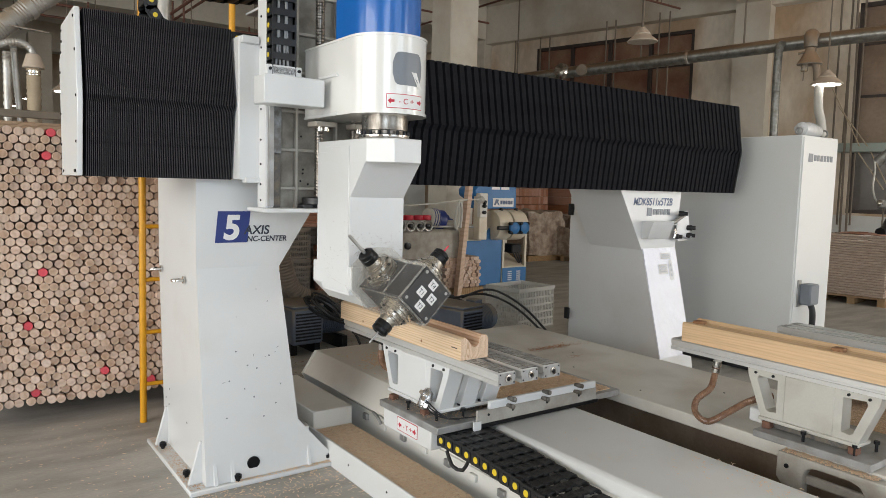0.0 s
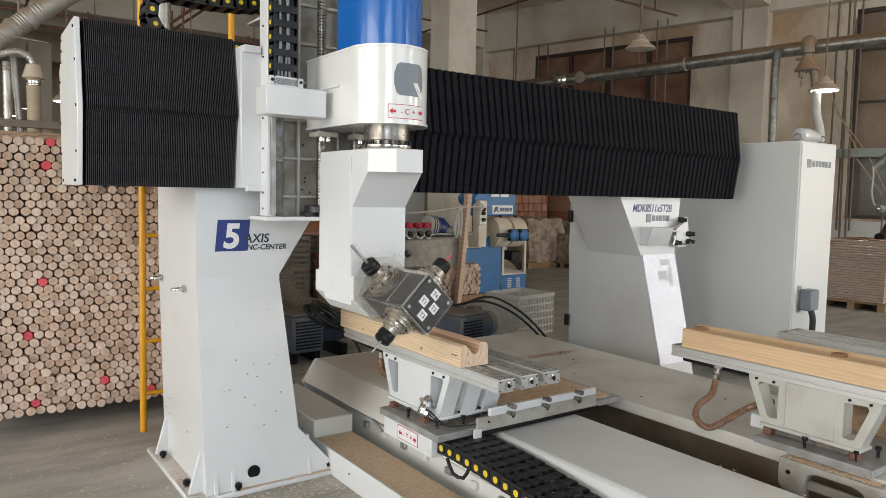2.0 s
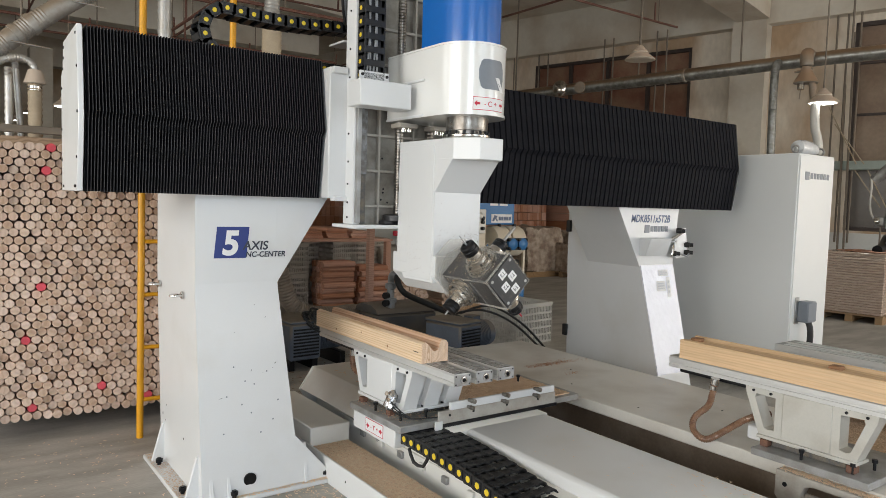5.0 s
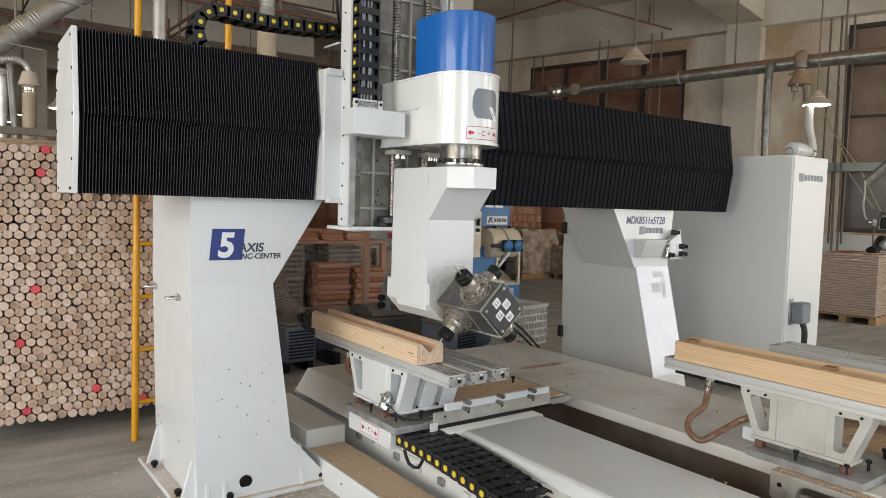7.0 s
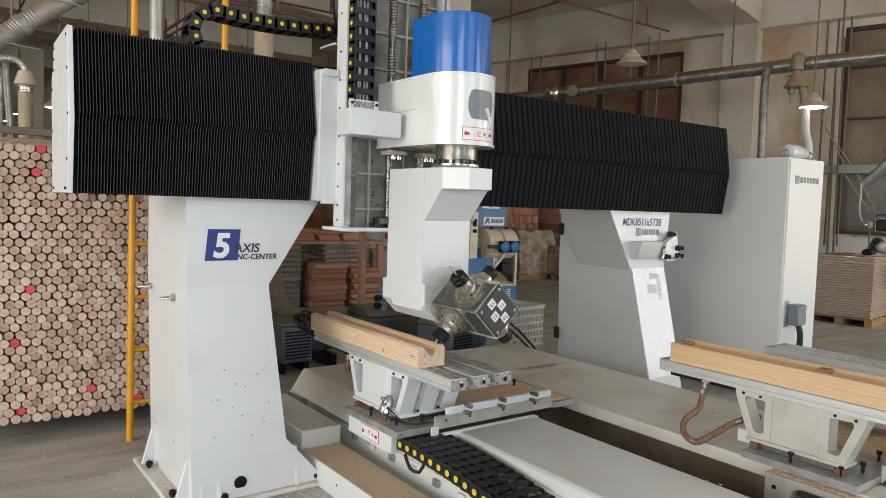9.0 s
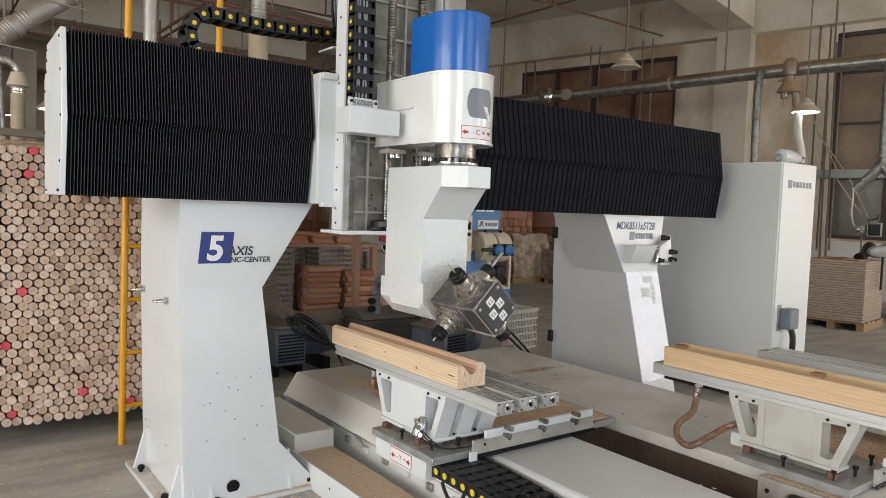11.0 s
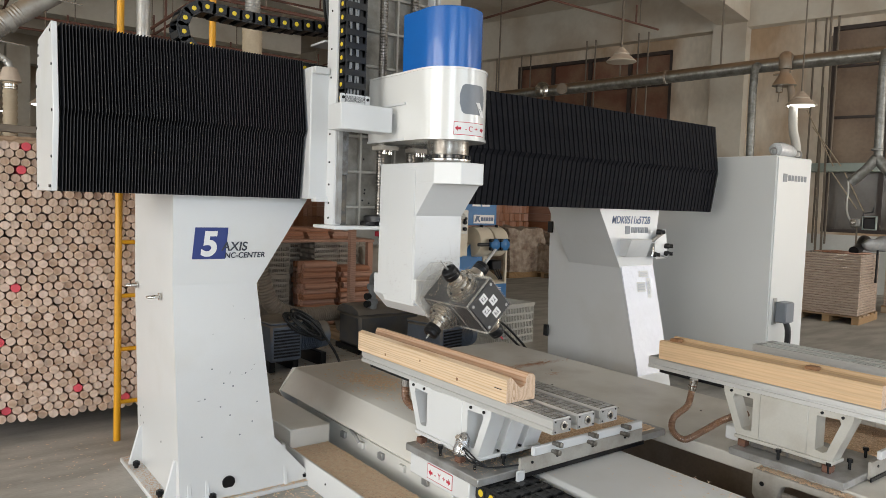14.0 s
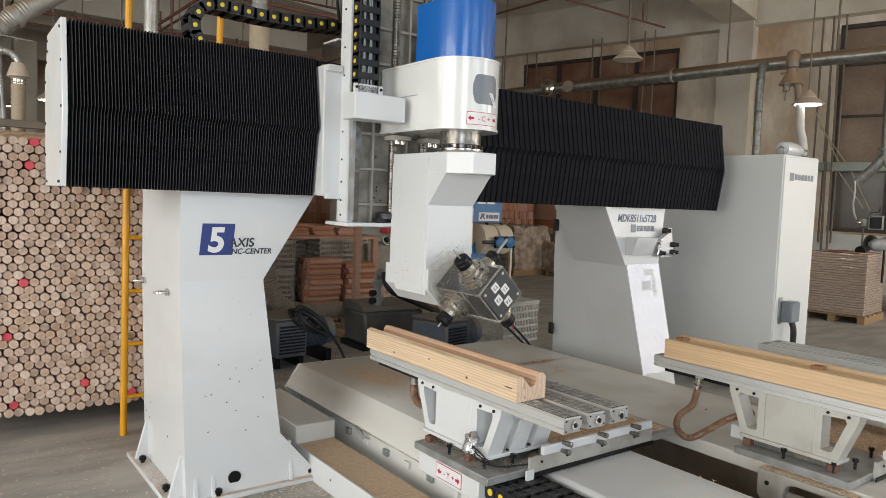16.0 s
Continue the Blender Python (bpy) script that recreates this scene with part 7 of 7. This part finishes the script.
for z in (0.06, 0.10, 0.14):
    part("drum_stripe", lathe(((0.156, z), (0.158, z + 0.003), (0.158, z + 0.013), (0.156, z + 0.016)), tilted, 28), NAVY, drum)
part("chuck", lathe(((0.15, 0.165), (0.15, 0.28), (0.13, 0.30), (0.10, 0.31), (0.10, 0.36), (0.05, 0.37), (0.05, 0.46)), tilted, 24), NAVY, lathe_b)
part("tail_stock", box(6.0, 6.2, 8.38, 8.6, 0.97, 1.10, 0.02), CASTGREY, lathe_b)
part("slide_rod", rod((5.7, 8.36, 1.01), (6.5, 8.36, 1.0), 0.018, 10), STEEL, lathe_b)
pillar2 = struct("partition", box(5.9, 7.4, 11.0, 11.15, 0, 2.6), WHITEWALL, "low white partition wall in the hall", "wall")


def block_stack(x, y, turn, w, d, layers, h, material, label, wrapped_in=False):
    """Blocks of wood on a pallet, layer on layer."""
    s = thing("block_stack", label, "wood stack", (x, y, 0), "pallet stacks")
    s.rotation_euler = (0, 0, radians(turn))

    def add(name, bm, m):
        bm.transform(Matrix.Translation((x, y, 0)))
        return part(name, bm, m, s, smooth=False)

    for k in range(3):
        add("runner", box(-w / 2, w / 2, -d / 2 + k * (d - 0.1) / 2, -d / 2 + 0.1 + k * (d - 0.1) / 2, 0.0, 0.1), PALLET)
    for k in range(5):
        add("deck_board", box(-w / 2 + k * (w - 0.12) / 4, -w / 2 + 0.12 + k * (w - 0.12) / 4, -d / 2, d / 2, 0.1, 0.125), PALLET)
    for j in range(layers):
        z = 0.126 + j * h
        a = rnd.uniform(-0.012, 0.012)
        if wrapped_in:
            bm = box(-w / 2 + 0.02 + a, w / 2 - 0.02 + a, -d / 2 + 0.02, d / 2 - 0.02, z, z + h * 0.93, 0.01)
            add("sheaf", bm, material)
        else:
            n = int(w / 0.09)
            for k in range(n):
                u = -w / 2 + k * w / n
                add("block", box(u + 0.003, u + w / n - 0.003, -d / 2 + rnd.uniform(0, 0.02), d / 2, z, z + h * 0.95), material)
    return s


block_stack(11.55, 5.05, 8, 1.0, 0.9, 24, 0.038, WRAP, "pallet of brown sheaves wrapped in shiny film", True)
block_stack(13.6, 4.6, 8, 1.1, 0.9, 20, 0.04, WRAP, "pallet of brown sheaves wrapped in shiny film", True)


def film_bundle(x, y, w, d, h, seed):
    """A loose heap of sheaves on a pallet under crumpled stretch film."""
    b = thing("wrapped_bundle", "loose bundle of brown sheaves under crumpled grey stretch film", "bundle", (x, y, 0), "wrapped bundles")
    for k in range(3):
        part("runner", box(x - w / 2, x + w / 2, y - d / 2 + k * (d - 0.1) / 2, y - d / 2 + 0.1 + k * (d - 0.1) / 2, 0.0, 0.1), PALLET, b)
    part("deck", box(x - w / 2, x + w / 2, y - d / 2, y + d / 2, 0.1, 0.125), PALLET, b)
    bm = box(-w / 2, w / 2, -d / 2, d / 2, 0.126, h)
    bmesh.ops.subdivide_edges(bm, edges=bm.edges[:], cuts=13, use_grid_fill=True)
    for v in bm.verts:
        f = max(0.0, (v.co.z - 0.126) / (h - 0.126))
        v.co.x *= 1 - 0.16 * f * f
        v.co.y *= 1 - 0.16 * f * f
        v.co += (0.10 * noise.noise_vector(v.co * 2.2 + Vector((seed, 0, 0))) + 0.045 * noise.noise_vector(v.co * 7 + Vector((0, seed, 0)))) * (0.3 + 0.7 * f)
    bm.transform(Matrix.Translation((x, y, 0)))
    part("film", bm, FILMWRAP, b)


film_bundle(11.0, 11.9, 1.15, 1.0, 1.08, 3)
film_bundle(11.75, 11.2, 1.0, 0.9, 0.72, 8)
film_bundle(12.45, 12.0, 1.2, 1.0, 0.95, 14)
block_stack(12.2, 14.5, 4, 2.4, 1.2, 9, 0.21, BOARD, "tall pallet of brown wooden blocks")
block_stack(15.0, 14.0, 4, 2.4, 1.2, 9, 0.21, BOARD, "tall pallet of brown wooden blocks")
block_stack(3.6, 10.0, 2, 1.6, 1.0, 9, 0.19, BOARD, "tall pallet of reddish wooden blocks")
block_stack(5.6, 12.8, 2, 1.6, 1.0, 9, 0.19, BOARD, "tall pallet of reddish wooden blocks")
block_stack(1.9, 10.6, 2, 1.4, 1.0, 8, 0.19, BOARD, "tall pallet of reddish wooden blocks")
dummy = thing("tool_arm", "black bent tool arm lying on the wrapped pallet", "tool arm", (11.75, 4.9, 1.05))
part("arm", tube([(11.3, 4.75, 1.08), (11.6, 4.8, 1.12), (11.85, 4.85, 1.24), (12.1, 4.9, 1.22)], 0.07, 12), NUT, dummy)
part("strap", box(11.72, 11.76, 4.58, 4.6, 0.6, 1.1), NUT, dummy)
gauge = thing("wall_regulator", "silvery air regulator with a dark caged box before the window", "regulator", (12.6, 5.4, 1.6))
reg_at = EAST @ Matrix.Translation((-1.5, -0.58, 0))


def at_reg(name, bm, material):
    bm.transform(reg_at)
    return part(name, bm, material, gauge)


at_reg("body", box(-0.06, 0.06, 0.03, 0.2, 1.40, 1.56, 0.02), STEEL)
at_reg("valve", lathe(((0.04, 0), (0.05, 0.02), (0.03, 0.06), (0.05, 0.1), (0.02, 0.12)), Matrix.Translation((-0.06, 0.15, 1.46)) @ pose(0, 0, 0, 0, -60, 0), 12), CHROME)
at_reg("dark_box", box(-0.07, 0.07, -0.21, -0.01, 1.38, 1.58, 0.015), NUT)
for u in (-0.22, -0.005):
    at_reg("cage_bar", box(-0.09, 0.09, u, u + 0.015, 1.35, 1.61, 0.005), GREENSTEEL)
for z in (1.35, 1.60):
    at_reg("cage_bar", box(-0.09, 0.09, -0.22, 0.01, z, z + 0.015, 0.005), GREENSTEEL)
at_reg("feed_pipe", tube([(0, 0.31, 2.32), (0, 0.29, 2.1), (0, 0.30, 1.8), (0, 0.26, 1.6), (0, 0.2, 1.50)], 0.018, 8), CRATE)
at_reg("handle", tube([(0, 0.02, 1.56), (0, 0.0, 1.66), (0, -0.14, 1.69), (0, -0.15, 1.78)], 0.012, 8), NUT)
at_reg("stem", rod((0, 0.1, 0.0), (0, 0.1, 1.40), 0.016, 8), PIPEGREY)
for a, b in (((0.75, 3.81), (0.18, 2.62)), ((0.62, 3.45), (0.04, 2.62)), ((-0.03, 2.5), (-0.42, 1.71)), ((0.2, 2.5), (-0.3, 1.75))):
    rope = thing("rope", "taut pale rope slung from the hall wall", "rope", (12, 6, 3), "wall ropes")
    part("strand", east(rod((-0.5, a[0], a[1]), (-0.5, b[0], b[1]), 0.012, 8)), TAPE, rope)
for u0, u1, z1 in ((0.43, 0.50, 4.28), (0.32, 0.39, 5.32)):
    stud = thing("steel_stud", "slim dusty grey steel stud against the window", "post", (15.5, 7.3, 0), "window studs")
    part("bar", east(prism([(u0 - 0.018, 0.0), (u0 + 0.018, 0.0), (u1 + 0.018, z1), (u1 - 0.018, z1)], "x", -0.42, -0.37)), PIPEGREY, stud)
tarp = bmesh.new()
lathe(((0.03, -0.55), (0.10, -0.45), (0.12, -0.1), (0.10, 0.2), (0.13, 0.45), (0.02, 0.55)), Matrix.Translation((12.05, 4.75, 1.17)) @ pose(0, 0, 0, 0, 90, 8), 14, tarp)
for v in tarp.verts:
    v.co += 0.05 * noise.noise_vector(v.co * 5)
tagged(new("folded_tarp", mesh_of("folded_tarp", tarp, CABLE, True)), "grey folded tarpaulin heaped on the wrapped pallet", "tarpaulin")
for k in range(5):
    plank = thing("loose_board", "thin reddish board lying on the wrapped pallet", "board", (11.3, 5.0, 1.05), "loose boards on the pallet")
    part("board", box(11.1 + 0.03 * k, 11.75 - 0.04 * k, 4.66 + 0.13 * k, 4.77 + 0.13 * k, 1.042, 1.056 + 0.006 * (k % 2), 0.002), BOARD, plank)


# ---- motion of all that moves, written last ----
def motions():
    for ob, rows in MOVING:
        walk(ob, rows)


motions()
